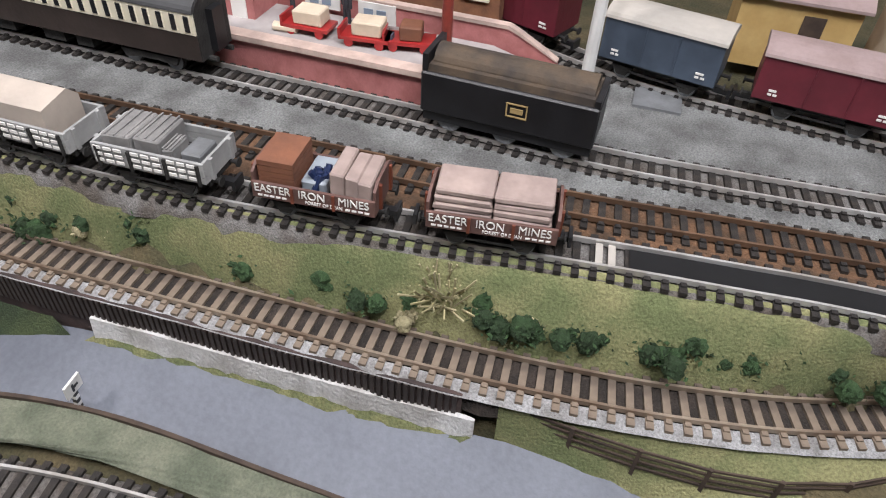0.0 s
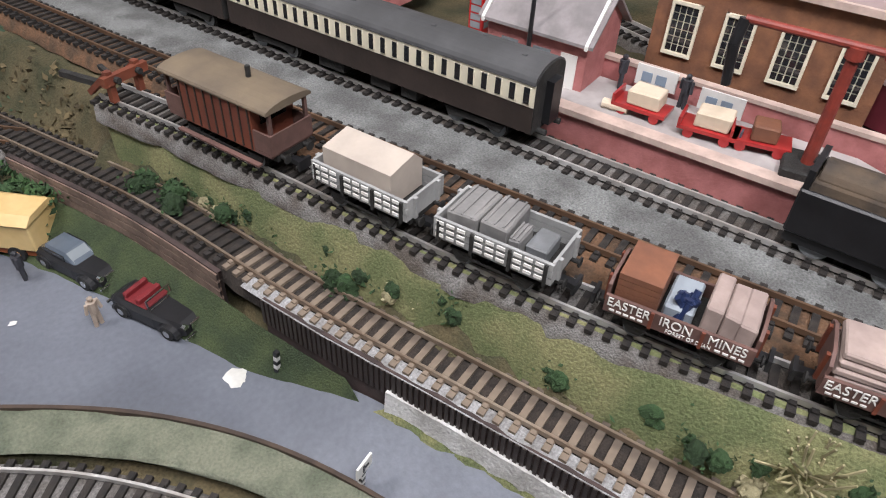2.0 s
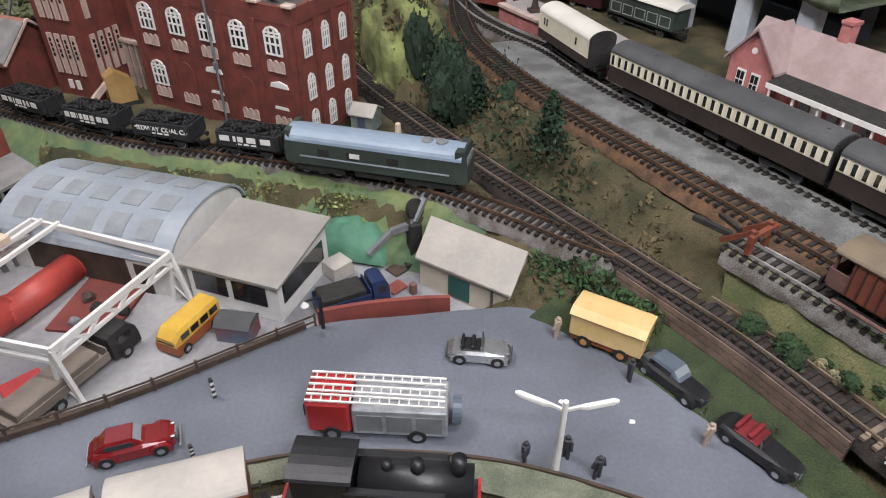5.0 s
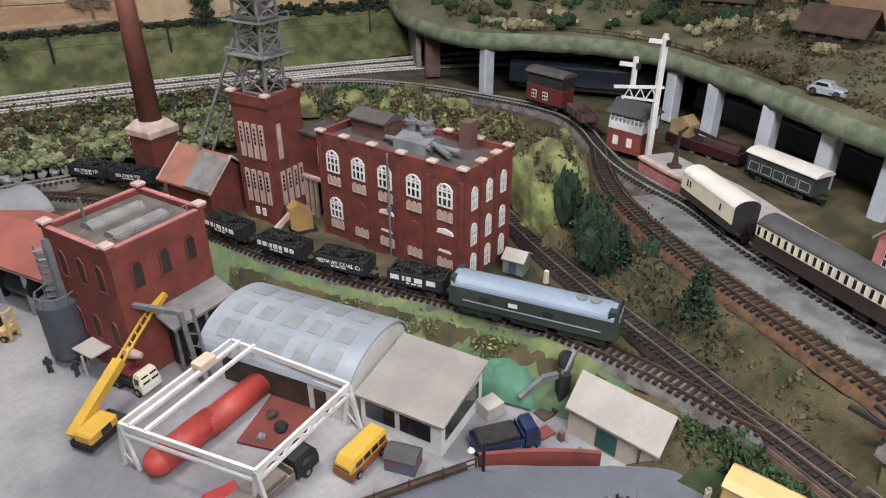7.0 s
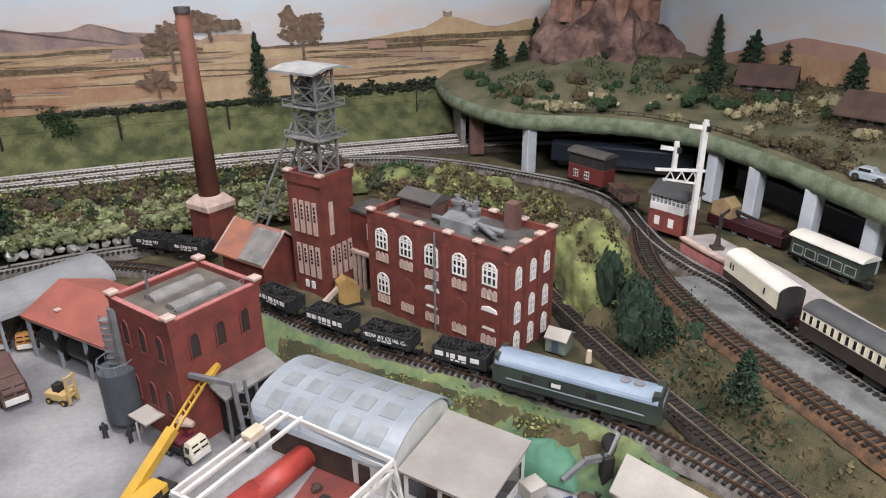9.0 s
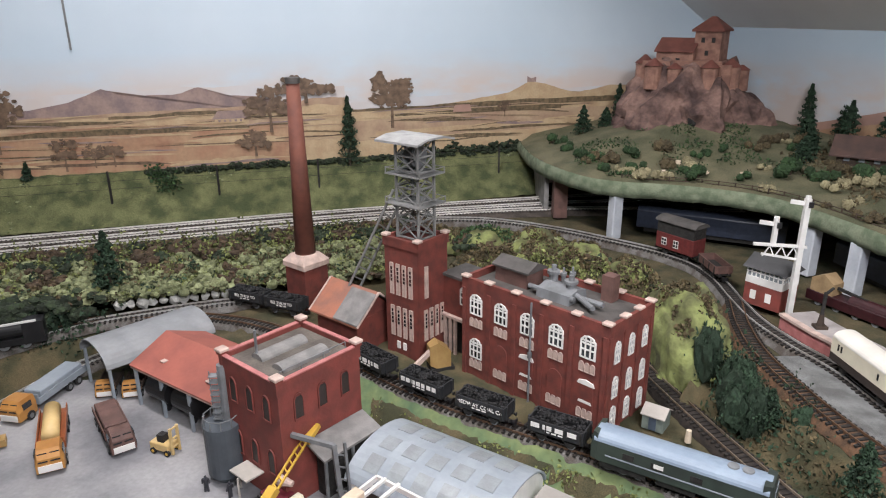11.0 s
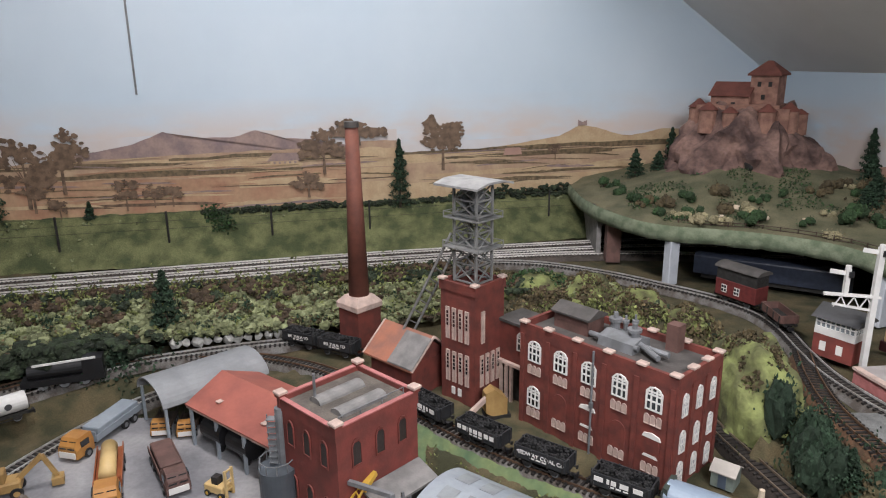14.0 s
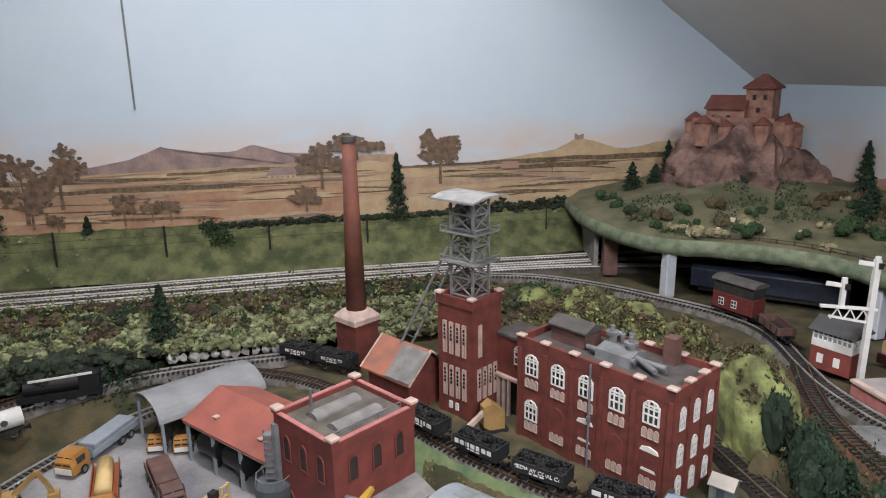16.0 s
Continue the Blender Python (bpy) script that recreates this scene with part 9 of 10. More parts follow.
# ---- castle on the hill ----
def castle():
    t = thing("castle", "reddish stone castle ruin on a craggy rock", "castle", 0.700, 1.900, 0.145, -36)
    t.scale = (1.3, 1.3, 1.1)
    bm = B()
    bmesh.ops.create_icosphere(bm, subdivisions=5, radius=1.0)
    for v in bm.verts:
        p = v.co.copy()
        z = p.z
        r = 1.0 if z < 0 else (1 - 0.42 * z)
        n1 = noise.noise(p * 2.2) * 0.28 + noise.noise(p * 6) * 0.14 + noise.noise(p * 15) * 0.07
        flat = min(z, 0.66)
        v.co = Vector((p.x * 0.150 * r * (1 + n1), p.y * 0.115 * r * (1 + n1), max(-0.06, flat * 0.190 * (1 + 0.3 * noise.noise(p * 3.1)))))
        v.co += Vector((0, 0, 0.010 * noise.noise(p * 9)))
    part("crag", bm, "rock", t, smooth=False)
    top = 0.126
    for x, y, sx, sy, h in ((0.0, 0.0, 0.12, 0.07, 0.030), (-0.05, -0.02, 0.05, 0.05, 0.028), (0.055, -0.015, 0.05, 0.05, 0.024)):
        bm = B()
        box(bm, x, y, top - 0.02, sx, sy, h + 0.02, 0.1)
        part("curtain_wall", bm, "castle_stone", t)
    for x, y, r, h in ((-0.075, -0.028, 0.017, 0.040), (-0.050, -0.048, 0.016, 0.034), (-0.012, -0.046, 0.013, 0.026), (0.050, -0.046, 0.015, 0.034), (0.078, -0.020, 0.016, 0.036), (-0.092, 0.004, 0.013, 0.026), (0.088, 0.010, 0.013, 0.022)):
        bm = B()
        tube(bm, (x, y, top - 0.03), (x, y, top + h * 0.55), r, r * 0.95, n=14)
        part("round_tower", bm, "castle_stone", t)
        bm = B()
        tube(bm, (x, y, top + h * 0.55), (x, y, top + h), r * 1.12, 0.002, n=14)
        part("cone_roof", bm, "castle_roof", t)
    bm = B()
    prism(bm, [(-0.028, top + 0.01), (0.028, top + 0.01), (0.028, top + 0.048), (0, top + 0.070), (-0.028, top + 0.048)], -0.055, 0.012)
    part("hall", bm, "castle_stone", t)
    for s in (-1, 1):
        bm = B()
        prism(bm, [(0, top + 0.072), (s * 0.033, top + 0.046), (s * 0.033, top + 0.049), (0, top + 0.075)], -0.058, 0.014)
        part("hall_roof", bm, "castle_roof", t)
    bm = B()
    box(bm, 0.030, 0.010, top, 0.046, 0.046, 0.088)
    part("keep", bm, "castle_stone", t)
    bm = B()
    box(bm, 0.030, 0.010, top + 0.088, 0.056, 0.056, 0.004)
    box(bm, 0.030, 0.010, top + 0.092, 0.056, 0.056, 0.026, taper=0.12)
    part("keep_roof", bm, "castle_roof", t)
    for x, z in ((0.022, 0.066), (0.040, 0.066), (0.030, 0.040)):
        bm = B()
        box(bm, x, -0.0135, top + z, 0.006, 0.001, 0.010)
        part("keep_window", bm, "soot", t)
    for x in (-0.040, -0.015):
        bm = B()
        box(bm, x, -0.0285, top + 0.024, 0.007, 0.001, 0.010)
        part("hall_window", bm, "soot", t)
    # caves: solid black lumps in the rock, their shade given by colour
    for x, y, z, s in ((0.045, -0.088, 0.045, 0.014), (-0.105, -0.050, 0.020, 0.010), (0.03, -0.115, 0.006, 0.009)):
        bm = B()
        bmesh.ops.create_icosphere(bm, subdivisions=2, radius=s, matrix=Matrix.Translation((x, y, z)) @ Matrix.Diagonal((0.8, 0.7, 1.3, 1)))
        part("cave_shade", bm, "soot", t)


castle()
for x, y, rz, l in ((0.925, 1.52, -35, "dark timber chalet with broad brown roof"), (0.965, 1.24, -55, "dark timber chalet with broad brown roof and lit panes")):
    t = thing("chalet", l, "chalet", x, y, hill_level(x, y) - 0.004, rz, "hill chalets")
    gable_house(t, 0.085, 0.060, 0, 0.028, 0.052, "timber_dark", "chalet_roof", 0.012, 0.003)
    for k in range(3):
        bm = B()
        box(bm, -0.025 + k * 0.025, -0.0305, 0.010, 0.010, 0.001, 0.010)
        part("window", bm, "glass_pale", t)
fence([(0.475, 1.545), (0.55, 1.527), (0.64, 1.49), (0.715, 1.43), (0.757, 1.35), (0.786, 1.25), (0.812, 1.14), (0.83, 1.06), (0.846, 0.96)], 0.109, 0.012, "low brown rail fence along the hill edge", 0.03)


# ---- planting ----
def leaves(name, material, parent, centres, size, seed, flat=1.0):
    """Many small leaf facets round the given places, in one mesh."""
    rng = np.random.default_rng(seed)
    c = np.array(centres, float)
    n = len(c)
    a = rng.normal(size=(n, 3))
    a /= np.linalg.norm(a, axis=1)[:, None]
    b = np.cross(a, rng.normal(size=(n, 3)))
    b /= np.linalg.norm(b, axis=1)[:, None]
    s = size * rng.uniform(0.6, 1.3, (n, 1))
    v = np.empty((n * 4, 3))
    v[0::4], v[1::4], v[2::4], v[3::4] = c - a * s, c + b * s * 0.6, c + a * s, c - b * s * 0.6
    v[2::4, 2] += 0.2 * size
    f = [(i, i + 1, i + 2, i + 3) for i in range(0, n * 4, 4)]
    me = bpy.data.meshes.new(name)
    me.from_pydata(v.tolist(), [], f)
    me.materials.append(M[material])
    ob = new(name, me)
    ob.parent = parent
    ob["kind"] = "stuff"
    return ob


def blob_points(seed, n, rx, ry, rz_, clumps=6):
    rng = np.random.default_rng(seed)
    cc = rng.normal(size=(clumps, 3)) * (0.45, 0.45, 0.32)
    cc[:, 2] = np.abs(cc[:, 2]) + 0.25
    k = rng.integers(0, clumps, n)
    p = cc[k] + rng.normal(size=(n, 3)) * 0.24
    p[:, 2] = np.abs(p[:, 2])
    return p * (rx, ry, rz_)


BUSH = {}


def bush(x, y, z, size, material="leaf", label="small dark green lineside bush", seed=1, group="lineside bushes", n=260, leaf=0.0021):
    t = thing("bush", label, "bush", x, y, z, seed * 47 % 360, group)
    key = (material, seed % 5, n)
    if key not in BUSH:
        bm = B()
        for k in range(4):
            a = k * 1.6
            tube(bm, (0, 0, -0.1), (0.3 * math.cos(a), 0.3 * math.sin(a), 0.55), 0.05, 0.02, n=5)
        st = part("stem", bm, "bark", t)
        lv = leaves("foliage", material, t, blob_points(seed % 5, n, 1, 1, 1), leaf / 0.014 * 0.72, seed)
        rng = np.random.default_rng(seed % 5)
        cc = rng.normal(size=(6, 3)) * (0.45, 0.45, 0.32)
        bm = B()
        for x0, y0, z0 in cc:
            g = bmesh.ops.create_icosphere(bm, subdivisions=3, radius=0.40)["verts"]
            for v in g:
                v.co *= 1 + 0.30 * noise.noise(v.co * 5 + Vector((x0, y0, 0)) * 9) + 0.22 * noise.noise(v.co * 14)
                v.co += Vector((x0, y0, abs(z0) + 0.22))
        hb = tagged(part("heart", bm, material, t), kind="stuff")
        BUSH[key] = (st.data, lv.data, hb.data)
    else:
        piece("stem", BUSH[key][0], t)
        o = piece("foliage", BUSH[key][1], t)
        o["kind"] = "stuff"
        tagged(piece("heart", BUSH[key][2], t), kind="stuff")
    t.scale = (size, size, size)
    return t


LAWN_BUSHES = [(0.603, 0.522, 0.013), (0.612, 0.500, 0.014), (0.624, 0.477, 0.013), (0.632, 0.443, 0.011), (0.639, 0.418, 0.010), (0.644, 0.366, 0.014), (0.657, 0.361, 0.014), (0.665, 0.341, 0.010), (0.674, 0.314, 0.015), (0.679, 0.297, 0.014), (0.688, 0.252, 0.013), (0.704, 0.205, 0.018), (0.716, 0.182, 0.012), (0.716, 0.129, 0.015), (0.724, 0.107, 0.013), (0.738, 0.081, 0.014), (0.747, 0.055, 0.013), (0.762, 0.029, 0.014), (0.772, 0.004, 0.012), (0.786, -0.012, 0.012), (0.618, 0.488, 0.010), (0.628, 0.46, 0.011), (0.731, 0.094, 0.013), (0.755, 0.042, 0.014), (0.742, 0.070, 0.012), (0.768, 0.017, 0.013), (0.779, -0.004, 0.013), (0.793, -0.026, 0.013), (0.803, -0.045, 0.013), (0.718, 0.122, 0.013), (0.750, 0.052, 0.013), (0.708, 0.192, 0.012)]
for i, (x, y, s) in enumerate(LAWN_BUSHES):
    q, a = along("C", y)
    x = max(x, q.x + 0.028) if y < 0.2 else x
    f = min(1, max(0, (x - q.x - 0.013) / 0.05))
    bush(x, y, -0.045 + 0.04 * f - 0.003, s * (1.15 if y > 0.2 else 1.0), "leaf", seed=i + 1, n=420, leaf=0.0020)
# straw coloured spiky bush and dry tufts
t = thing("dry_shrub", "large straw-coloured spiky dried shrub on the grass", "shrub", 0.722, 0.152, -0.030, 0)
rng = np.random.default_rng(5)
bm = B()
for k in range(170):
    a, e, l = rng.uniform(0, 6.28), rng.uniform(0.25, 1.5), rng.uniform(0.010, 0.026)
    d = Vector((math.cos(a) * math.cos(e), math.sin(a) * math.cos(e), math.sin(e)))
    o = Vector((rng.normal() * 0.004, rng.normal() * 0.004, 0))
    bar(bm, o, o + d * l, 0.0008)
tagged(part("twig", bm, "leaf_straw", t), kind="stuff")
for i, (x, y) in enumerate(((0.692, 0.262), (0.664, 0.33), (0.705, 0.222), (0.652, 0.375), (0.622, 0.462), (0.71, 0.165), (0.733, 0.11), (0.745, 0.10))):
    q, a = along("C", y)
    f = min(1, max(0, (x - q.x - 0.013) / 0.05))
    bush(x, y, -0.045 + 0.04 * f - 0.002, 0.010, "leaf_straw", "pale dry grass tuft", i + 3, "grass tufts", 180)


def conifer(x, y, z, h, r, material="leaf_fir", seed=1, label="dark green conifer tree", group="conifers"):
    t = thing("conifer", label, "tree", x, y, z, seed * 61 % 360, group)
    bm = B()
    tube(bm, (0, 0, -0.004), (0, 0, h * 0.9), r * 0.10, r * 0.02, n=8)
    part("trunk", bm, "bark", t)
    rng = np.random.default_rng(seed)
    n = 1700
    u = rng.random(n) ** 0.75
    layer = 0.75 + 0.25 * np.sin(u * 40)
    rad = r * (1 - u) ** 0.68 * layer * np.sqrt(rng.uniform(0.25, 1, n))
    ang = rng.uniform(0, 6.283, n)
    lump = 1 + 0.22 * np.sin(ang * 3 + seed) * np.cos(u * 9)
    pts = np.c_[rad * lump * np.cos(ang), rad * lump * np.sin(ang), h * (0.06 + 0.94 * u) - rad * 0.25]
    leaves("crown", material, t, pts, max(0.0024, r * 0.105), seed)
    return t


for i, (x, y, z, h, r) in enumerate(((0.541, 0.765, -0.020, 0.062, 0.024), (0.515, 0.905, -0.030, 0.045, 0.02), (-0.455, 1.300, -0.052, 0.128, 0.040), (-0.80, 1.66, 0.02, 0.10, 0.03))):
    conifer(x, y, z, h, r, seed=i + 2)
# hill trees
for i, (x, y, h, r) in enumerate(((0.46, 1.93, 0.070, 0.030), (0.56, 2.00, 0.095, 0.026), (0.62, 2.00, 0.080, 0.034), (0.52, 1.95, 0.05, 0.028), (0.945, 1.80, 0.10, 0.026), (0.99, 1.72, 0.085, 0.032), (1.02, 1.62, 0.08, 0.03), (0.965, 1.66, 0.09, 0.03), (0.90, 1.70, 0.06, 0.03), (1.06, 1.45, 0.07, 0.032), (0.86, 1.60, 0.055, 0.03), (0.83, 1.56, 0.05, 0.03))):
    conifer(x, y, hill_level(x, y) - 0.003, h, r, seed=i + 20, label="dark green model conifer on the hill", group="hill trees")
for i, (x, y, s, m) in enumerate(((0.52, 1.66, 0.022, "leaf"), (0.45, 1.60, 0.018, "leaf"), (0.60, 1.56, 0.018, "leaf"), (0.66, 1.62, 0.016, "leaf"), (0.78, 1.50, 0.030, "leaf"), (0.82, 1.45, 0.024, "leaf"), (0.72, 1.44, 0.018, "leaf_straw"), (0.55, 1.50, 0.020, "leaf_straw"), (0.50, 1.52, 0.022, "leaf_straw"), (0.86, 1.38, 0.020, "leaf_straw"), (0.80, 1.32, 0.018, "leaf_straw"), (0.90, 1.35, 0.016, "leaf_straw"), (0.40, 1.78, 0.020, "leaf"), (0.43, 1.70, 0.022, "leaf"), (0.38, 1.88, 0.022, "leaf"), (0.75, 1.20, 0.016, "leaf_straw"), (0.82, 1.22, 0.016, "leaf_straw"), (0.88, 1.44, 0.03, "leaf"), (0.97, 1.38, 0.02, "leaf_straw"), (0.70, 1.50, 0.015, "leaf"))):
    x, y = on_hill(x, y)
    bush(x, y, hill_level(x, y) - 0.002, s, m, "rough bush on the hillside", i + 40, "hill bushes", 220)
for i, (x, y) in enumerate(((0.56, 1.56), (0.64, 1.54), (0.70, 1.52), (0.60, 1.60))):
    bm = B()
    box(bm, x, y, hill_level(x, y) - 0.001, 0.009, 0.004, 0.007, i * 0.8, bevel=0.001)
    tagged(part("stone_block", bm, "tan"), "small pale stone on the hill grass", "stone", "hill stones")


def shrubbery(name, region, n, size, material, label, seed, h=0.02, leaf=0.004):
    """A dense growth of small plants over a stretch of the plan: ((x, y), spread x, spread y)."""
    rng = np.random.default_rng(seed)
    pts = []
    for (x, y, sx, sy) in region:
        m = n // len(region)
        xs, ys = x + rng.normal(size=m) * sx, y + rng.normal(size=m) * sy
        hump = h * np.abs(np.sin(xs * 70 + seed) * np.cos(ys * 60)) * rng.random(m)
        for a, b, c in zip(xs, ys, hump):
            pts.append((a, b, level(a, b) - 0.010 + c))
    ob = leaves(name, material, None, pts, leaf, seed)
    return tagged(ob, label, "plants", kind="stuff")


LINE1 = [(-0.85 + 0.075 * k, 1.30 + 0.0235 * k, 0.03, 0.035) for k in range(11)]
shrubbery("hedge", LINE1, 4500, 0, "leaf_pale", "pale green and straw lineside growth", 3, 0.06)
shrubbery("undergrowth", [(-0.62 + 0.03 * k, 1.20 + 0.008 * k, 0.03, 0.02) for k in range(5)], 5200, 0, "leaf_fir", "dark undergrowth beside the far siding", 5, 0.06)
shrubbery("undergrowth", [(0.46, 1.06, 0.02, 0.03), (0.45, 1.14, 0.03, 0.03), (0.40, 1.22, 0.03, 0.03), (0.33, 1.28, 0.03, 0.02), (0.25, 1.32, 0.04, 0.02)], 2600, 0, "leaf_pale", "pale moss bank behind the colliery", 6, 0.025)
shrubbery("undergrowth", [(0.485, 1.10, 0.015, 0.03), (0.44, 1.20, 0.03, 0.02), (0.36, 1.29, 0.03, 0.02), (0.20, 1.35, 0.03, 0.02), (0.27, 1.36, 0.03, 0.02)], 2400, 0, "leaf_rust", "brown and green scrub behind the colliery", 7, 0.03)
shrubbery("undergrowth", [(0.53, 0.83, 0.02, 0.04), (0.55, 0.72, 0.015, 0.03), (0.58, 0.64, 0.012, 0.03), (0.52, 0.90, 0.015, 0.03), (0.50, 1.0, 0.015, 0.03)], 800, 0, "leaf_rust", "olive scrub between the lines", 8, 0.012, 0.003)
shrubbery("undergrowth", [(0.53, 0.60, 0.01, 0.012), (0.515, 0.62, 0.01, 0.01), (0.545, 0.575, 0.008, 0.01), (0.50, 0.65, 0.012, 0.01)], 900, 0, "leaf", "green ivy at the retaining wall", 12, 0.014, 0.003)
shrubbery("undergrowth", [(0.06, 0.96, 0.02, 0.008), (0.16, 0.905, 0.03, 0.008), (0.26, 0.86, 0.03, 0.008), (0.34, 0.81, 0.02, 0.01), (0.02, 0.985, 0.015, 0.01)], 1200, 0, "leaf_pale", "yellow-green growth on the siding bank", 14, 0.012, 0.0028)
for i, (s, z) in enumerate(((0.13, 0.068), (-0.31, 0.02), (-0.77, 0.07))):
    p = WP + WU * s - WN * 0.02
    if i != 1:
        conifer(p.x, p.y, z, 0.17, 0.034, seed=60 + i, label="tall dark conifer against the backscene", group="back trees")
    else:
        t = thing("tree", "small round dark green tree against the backscene", "tree", p.x, p.y, z - 0.01, 0)
        bm = B()
        tube(bm, (0, 0, 0), (0, 0, 0.045), 0.002, 0.001, n=6)
        part("trunk", bm, "bark", t)
        pts = blob_points(4, 700, 0.036, 0.026, 0.046) + (0, 0, 0.028)
        leaves("crown", "leaf", t, pts, 0.0045, 3)
# white rocks beside the far siding
for i in range(14):
    rnd = random.Random(i)
    x = -0.43 + i * 0.0165
    bm = B()
    bmesh.ops.create_icosphere(bm, subdivisions=1, radius=rnd.uniform(0.0075, 0.0125))
    for v in bm.verts:
        v.co *= rnd.uniform(0.75, 1.3)
        v.co.z *= 0.9
    ob = part("rock", bm, "white_rock")
    ob.matrix_basis = pose(x, 1.278 + (x + 0.42) * 0.33, -0.048, rnd.uniform(0, 90), 0, rnd.uniform(0, 360))
    tagged(ob, "rough white rock beside the siding", "rock", "white rocks")
# loose stones on the grass
for i in range(26):
    rnd = random.Random(i + 400)
    y = rnd.uniform(0.0, 0.5)
    q, a = along("C", y)
    f = rnd.uniform(0.05, 0.8)
    bm = B()
    bmesh.ops.create_icosphere(bm, subdivisions=1, radius=rnd.uniform(0.0009, 0.0018))
    ob = part("pebble", bm, "white_rock")
    ob.matrix_basis = pose(q.x + 0.016 + 0.045 * f, y, -0.044 + 0.038 * f, 0, 0, 0)
    tagged(ob, "tiny pale stone on the grass", "stone", "pebbles")
for x, y, s in ((0.583, 0.384, 0.009), (0.590, 0.345, 0.004), (0.50, 0.50, 0.003), (0.46, 0.53, 0.003)):
    bm = B()
    rnd = random.Random(int(x * 1000))
    f = bm.faces.new([bm.verts.new((x + s * rnd.uniform(0.5, 1) * math.cos(a), y + s * rnd.uniform(0.5, 1) * math.sin(a), ROAD_Z + 0.0008)) for a in np.linspace(0, 6.28, 14)[:-1]])
    tagged(part("plaster_patch", bm, "white_rock"), "patch of bare white plaster in the road", "patch", kind="structure")
# dark stock at the far left, with a white tank wagon
t = thing("steam_locomotive", "dark locomotive standing in the shadow of the trees", "locomotive", -0.565, 1.165, -0.075, 25)
bm = B()
box(bm, 0, 0, 0.008, 0.12, 0.028, 0.010)
tube(bm, (-0.05, 0, 0.028), (0.03, 0, 0.028), 0.011, n=16)
part("boiler", bm, "black", t)
bm = B()
box(bm, 0.044, 0, 0.018, 0.030, 0.029, 0.026)
part("cab", bm, "black", t)
bm = B()
bar(bm, (-0.04, -0.014, 0.044), (0.05, -0.014, 0.046), 0.003)
part("handrail", bm, "white", t)
wheels(t, (-0.03, 0.0, 0.03), 0.008)
t = thing("tank_wagon", "white cylindrical tank wagon", "tank wagon", -0.612, 1.075, -0.095, 48)
running_gear(t, 0.07, 0.04)
bm = B()
tube(bm, (-0.036, 0, 0.027), (0.036, 0, 0.027), 0.0145, n=20)
part("barrel", bm, "white", t)
bm = B()
bmesh.ops.create_cone(bm, cap_ends=True, segments=16, radius1=0.005, radius2=0.005, depth=0.001, matrix=pose(0.01, -0.0146, 0.028, 90, 0, 0))
part("emblem", bm, "roof_grey", t)

# dense ivy mound by the junction, and scrub over the hill
bush(0.500, 0.950, -0.050, 0.046, "leaf_fir", "big dense rounded dark green bush by the junction", 7, "ivy bushes", 2200, 0.0010).scale.z = 0.092
bush(0.506, 0.925, -0.050, 0.036, "leaf_fir", "big dense rounded dark green bush by the junction", 8, "ivy bushes", 2200, 0.0010).scale.z = 0.066
rnd = random.Random(77)
for i in range(34):
    if i < 22:
        x, y = rnd.uniform(0.42, 0.98), rnd.uniform(1.44, 1.68)
    else:
        x, y = rnd.uniform(0.76, 1.0), rnd.uniform(1.12, 1.44)
    x, y = on_hill(x, y)
    bush(x, y, hill_level(x, y) - 0.002, rnd.uniform(0.010, 0.026), rnd.choice(("leaf_rust", "leaf_rust", "leaf", "leaf_straw", "leaf_rust")), "rough bush on the hillside", i + 140, "hill bushes", 220)
hp = []
for k in range(5200):
    x, y = rnd.uniform(0.80, 1.06), rnd.uniform(0.95, 1.60)
    x, y = on_hill(x, y)
    if noise.noise((x * 16, y * 16, 4)) > -0.05:
        hp.append((x, y, hill_level(x, y) + rnd.uniform(0, 0.010)))
tagged(leaves("scrub", "leaf_rust", None, hp, 0.0035, 31), "brown and green scrub on the hillside", "plants", kind="stuff")
hp = []
for k in range(4200):
    x, y = rnd.uniform(0.40, 0.80), rnd.uniform(1.50, 1.80)
    x, y = on_hill(x, y)
    if noise.noise((x * 14, y * 14, 9)) > 0.05:
        hp.append((x, y, hill_level(x, y) + rnd.uniform(-0.001, 0.006)))
tagged(leaves("scrub", "leaf", None, hp, 0.0030, 32), "low green scrub on the hillside", "plants", kind="stuff")

M["moss_face"] = mat("moss_face", (0.30, 0.34, 0.12), (0.10, 0.10, 0.045), rough=0.95, scale=26, bump=1.0, spread=0.5)
def mound(cx, cy, z, rx, ry, h, seed):
    bm = B()
    bmesh.ops.create_icosphere(bm, subdivisions=4, radius=1.0)
    for v in bm.verts:
        p = v.co.copy()
        k = 1 + 0.18 * noise.noise(p * 2.0 + Vector((seed, 0, 0))) + 0.08 * noise.noise(p * 6)
        v.co = Vector((cx + p.x * rx * k, cy + p.y * ry * k, z + max(-0.1, p.z) * h * k))
    tagged(part("embankment", bm, "moss_face", smooth=True), "rounded yellow-green mossy hummock behind the colliery", "bank", kind="structure")
    pts = []
    for q in range(900):
        a, r = rnd.uniform(0, 6.283), math.sqrt(rnd.random()) * 0.95
        x, y = cx + rx * r * math.cos(a), cy + ry * r * math.sin(a)
        if noise.noise((x * 30, y * 30, seed)) > 0.0:
            pts.append((x, y, z + h * math.sqrt(1 - r * r) + rnd.uniform(-0.002, 0.009)))
    tagged(leaves("scrub", rnd.choice(("leaf_rust", "leaf")), None, pts, 0.0036, seed), "brown and green scrub on a mossy hummock", "plants", kind="stuff")


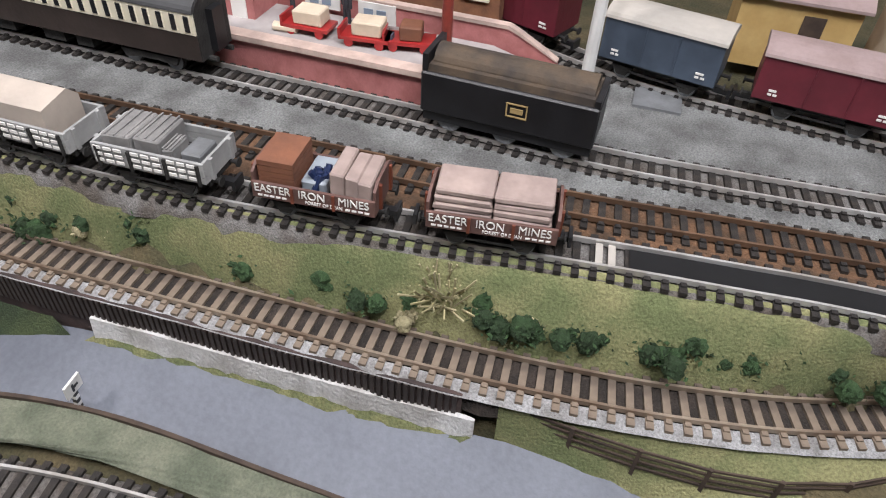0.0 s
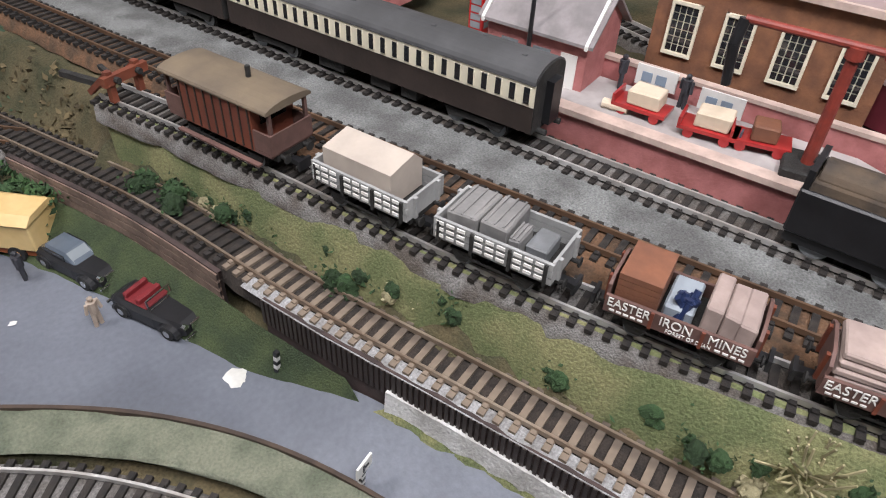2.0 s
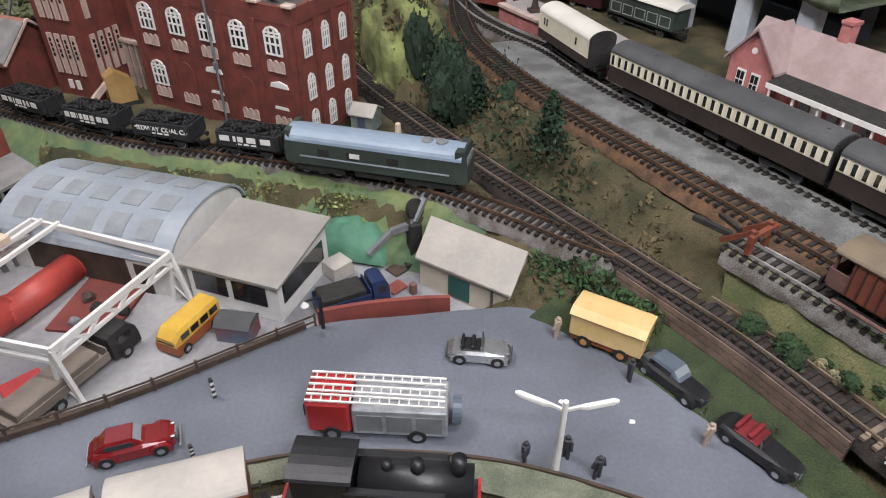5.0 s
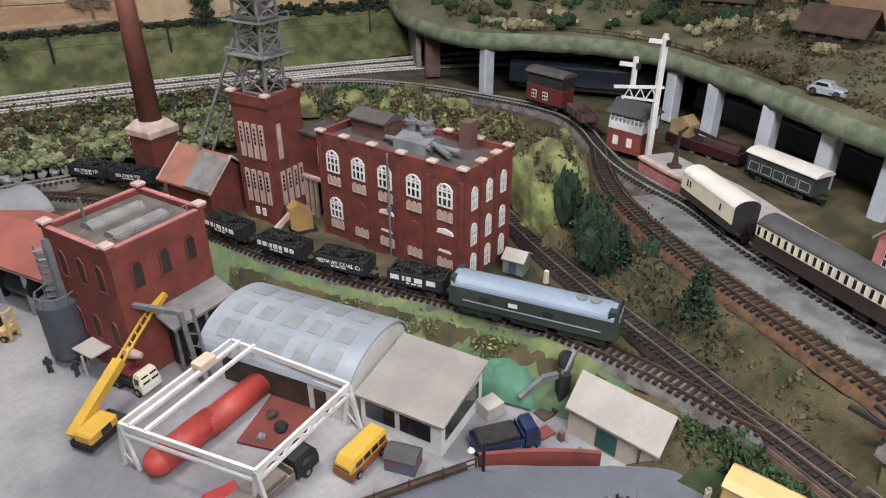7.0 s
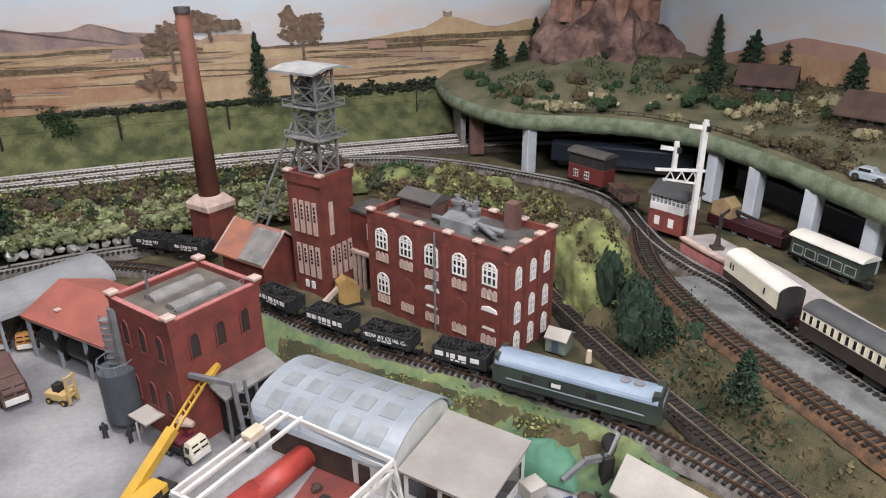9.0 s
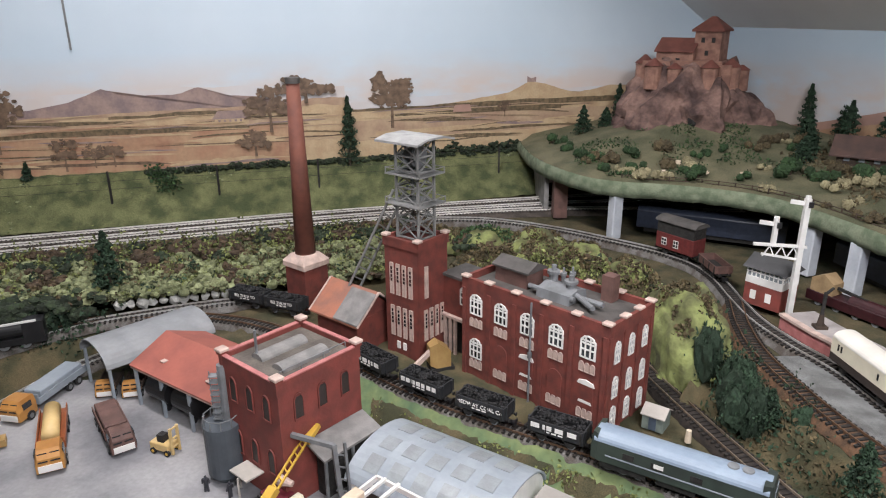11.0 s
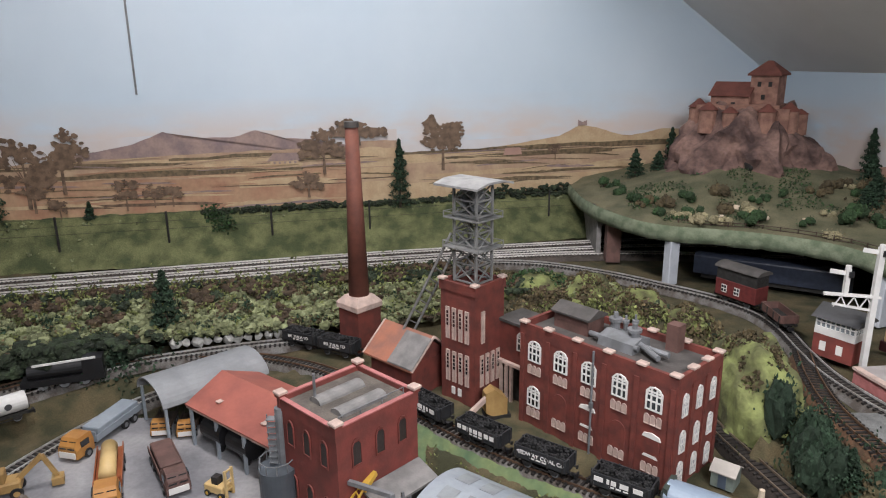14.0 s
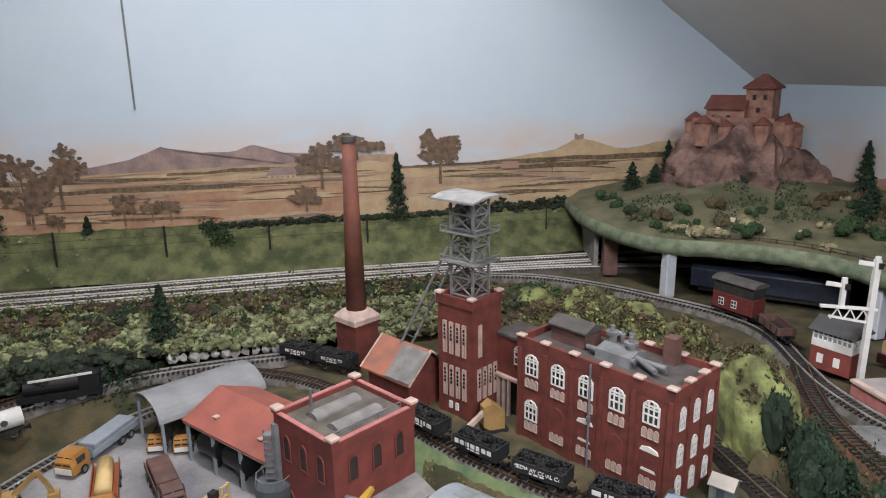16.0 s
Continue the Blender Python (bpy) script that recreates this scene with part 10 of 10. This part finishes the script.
for n, (x, y, rx, ry, h) in enumerate(((0.21, 1.47, 0.07, 0.045, 0.045), (0.30, 1.44, 0.06, 0.05, 0.05), (0.375, 1.36, 0.05, 0.05, 0.05), (0.435, 1.27, 0.045, 0.055, 0.052), (0.12, 1.50, 0.06, 0.04, 0.035))):
    mound(x, y, -0.015, rx, ry, h, n + 3)
# dark and brown growth over the lineside slope
for m, label, seed, cut, lift in (("leaf_rust", "brown dead growth on the lineside slope", 5, 0.14, 0.016), ("leaf_fir", "dark green growth on the lineside slope", 8, 0.24, 0.018), ("leaf_pale", "pale green growth on the lineside slope", 11, 0.12, 0.014)):
    hp = []
    for q in range(16000):
        x, v = rnd.uniform(-0.95, 0.08), rnd.random()
        y0, y1 = 1.434 + (x + 0.594) * 0.337, 1.243 + (x + 0.50) * (0.27 if x > -0.5 else 0.44)
        y = y1 + (y0 - y1) * v
        if noise.noise((x * 22, y * 34, seed)) > cut + (0.25 * (x + 0.6) if m == "leaf_fir" else 0):
            hp.append((x, y, -0.036 + 0.026 * v + rnd.random() * lift + 0.010 * noise.noise((x * 40, y * 40, 6))))
    tagged(leaves("hedge", m, None, hp, 0.0036, seed), label, "plants", kind="stuff")
bm = B()
bmesh.ops.create_icosphere(bm, subdivisions=5, radius=1.0)
for v in bm.verts:
    p = v.co.copy()
    k = 1 + 0.16 * noise.noise(p * 2.0) + 0.07 * noise.noise(p * 6) + 0.03 * noise.noise(p * 16)
    e = lambda u: math.copysign(abs(u) ** 0.75, u)
    v.co = Vector((0.476 + e(p.x) * 0.050 * k, 1.100 + e(p.y) * 0.100 * k, -0.055 + max(0, e(p.z)) * 0.108 * k))
tagged(part("embankment", bm, "moss_face", smooth=True), "steep yellow-green mossy bank between the lines", "bank", kind="structure")
hp = []
for k in range(3800):
    x, y = rnd.uniform(0.435, 0.525), rnd.uniform(1.02, 1.20)
    u = 1 - ((x - 0.476) / 0.052) ** 2 - ((y - 1.10) / 0.104) ** 2
    if u > 0.05 and noise.noise((x * 40, y * 40, 2)) > -0.05 + 0.5 * max(0, 0.47 - x) * 10:
        hp.append((x, y, -0.055 + 0.108 * u ** 0.4 + rnd.uniform(-0.004, 0.010)))
tagged(leaves("scrub", "leaf_rust", None, hp, 0.0035, 33), "brown and green scrub on top of the mossy bank", "plants", kind="stuff")

shrubbery("undergrowth", [(0.525, 0.84, 0.015, 0.04), (0.545, 0.75, 0.012, 0.03), (0.51, 0.91, 0.012, 0.03)], 600, 0, "leaf_fir", "dark undergrowth on the slope by the junction", 41, 0.022, 0.0032)


# ---- foam and lichen clumps on the slopes ----
def clumps(name, places, material, label, seed):
    """Many small crumbly clumps, each (x, y, z, radius), joined in one mesh."""
    bm = bmesh.new()
    bmesh.ops.create_icosphere(bm, subdivisions=2, radius=1.0)
    bm.verts.ensure_lookup_table()
    base = np.array([v.co[:] for v in bm.verts])
    tris = np.array([[v.index for v in f.verts] for f in bm.faces])
    bm.free()
    rng = np.random.default_rng(seed)
    verts, faces = [], []
    for k, (x, y, z, r) in enumerate(places):
        d = base * (1 + rng.normal(size=(len(base), 1)) * 0.20) * (rng.uniform(0.8, 1.3), rng.uniform(0.8, 1.3), rng.uniform(0.6, 1.0))
        verts.append(d * r + (x, y, z))
        faces.append(tris + k * len(base))
    me = bpy.data.meshes.new(name)
    me.from_pydata(np.concatenate(verts).tolist(), [], np.concatenate(faces).tolist())
    me.materials.append(M[material])
    return tagged(new(name, me), label, "plants", kind="stuff")


rnd = random.Random(12)
light, brown, dark = [], [], []
for k in range(2600):
    x, v = rnd.uniform(-0.95, 0.09), rnd.random()
    y0, y1 = 1.434 + (x + 0.594) * 0.337, 1.243 + (x + 0.50) * (0.27 if x > -0.5 else 0.44)
    y, z = y1 + (y0 - y1) * v, -0.034 + 0.022 * v
    patchy = noise.noise((x * 13, y * 20, 2)) + 0.4 * noise.noise((x * 40, y * 40, 3))
    if v > 0.62 + 0.3 * patchy:
        (brown if noise.noise((x * 18, y * 12, 8)) > -0.1 else dark).append((x, y, z + rnd.uniform(0.002, 0.014), rnd.uniform(0.004, 0.009)))
    elif patchy > -0.12:
        light.append((x, y, z + rnd.uniform(0.0, 0.010), rnd.uniform(0.004, 0.009)))
    elif patchy < -0.3:
        brown.append((x, y, z + rnd.uniform(0.0, 0.008), rnd.uniform(0.004, 0.008)))
for k in range(260):
    x, y = rnd.gauss(-0.60, 0.06), rnd.gauss(1.20, 0.018)
    dark.append((x, y + (x + 0.6) * 0.4, -0.055 + rnd.uniform(0, 0.035), rnd.uniform(0.006, 0.012)))
for x0, y0, rx, ry, h in ((0.21, 1.47, 0.07, 0.045, 0.03), (0.30, 1.44, 0.06, 0.05, 0.035), (0.375, 1.36, 0.05, 0.05, 0.035), (0.435, 1.27, 0.045, 0.055, 0.037)):
    for k in range(110):
        a, r = rnd.uniform(0, 6.28), math.sqrt(rnd.random())
        x, y = x0 + rx * r * math.cos(a), y0 + ry * r * math.sin(a)
        kind = noise.noise((x * 20, y * 20, 5))
        (brown if kind > 0.05 else dark if kind > -0.10 else light).append((x, y, -0.015 + h * math.sqrt(1 - 0.9 * r * r) + 0.004, rnd.uniform(0.004, 0.008)))
hedge = []
for k in range(900):
    a = rnd.uniform(-0.34, 0.64)
    if -0.03 < a < 0.03 and rnd.random() < 0.6:
        continue
    tall = (0.034 if a > 0.26 else 0.012 if a > 0.0 else 0.016) * (0.75 + 0.6 * noise.noise((a * 26, 3, 1)))
    p = WP + WU * a - WN * rnd.uniform(0.006, 0.018)
    hedge.append((p.x, p.y, 0.078 + rnd.random() * max(0.003, tall), rnd.uniform(0.003, 0.006)))
clumps("hedge", hedge, "foam_dark", "ragged dark hedge along the foot of the backscene", 5)
for k in range(700):
    a, v = rnd.uniform(-0.9, 0.6), rnd.random()
    if noise.noise((a * 9, v * 2, 4)) > 0.05:
        p = WP + WU * a - WN * (0.095 - 0.085 * v)
        light.append((p.x, p.y, -0.010 + 0.092 * v, rnd.uniform(0.0016, 0.0045)))
clumps("clump", light, "foam_light", "pale green foam clumps on the lineside slopes", 1)
clumps("clump", brown, "foam_brown", "brown foam scrub on the lineside slopes", 2)
clumps("clump", dark, "foam_dark", "dark green foam bushes on the lineside slopes", 3)
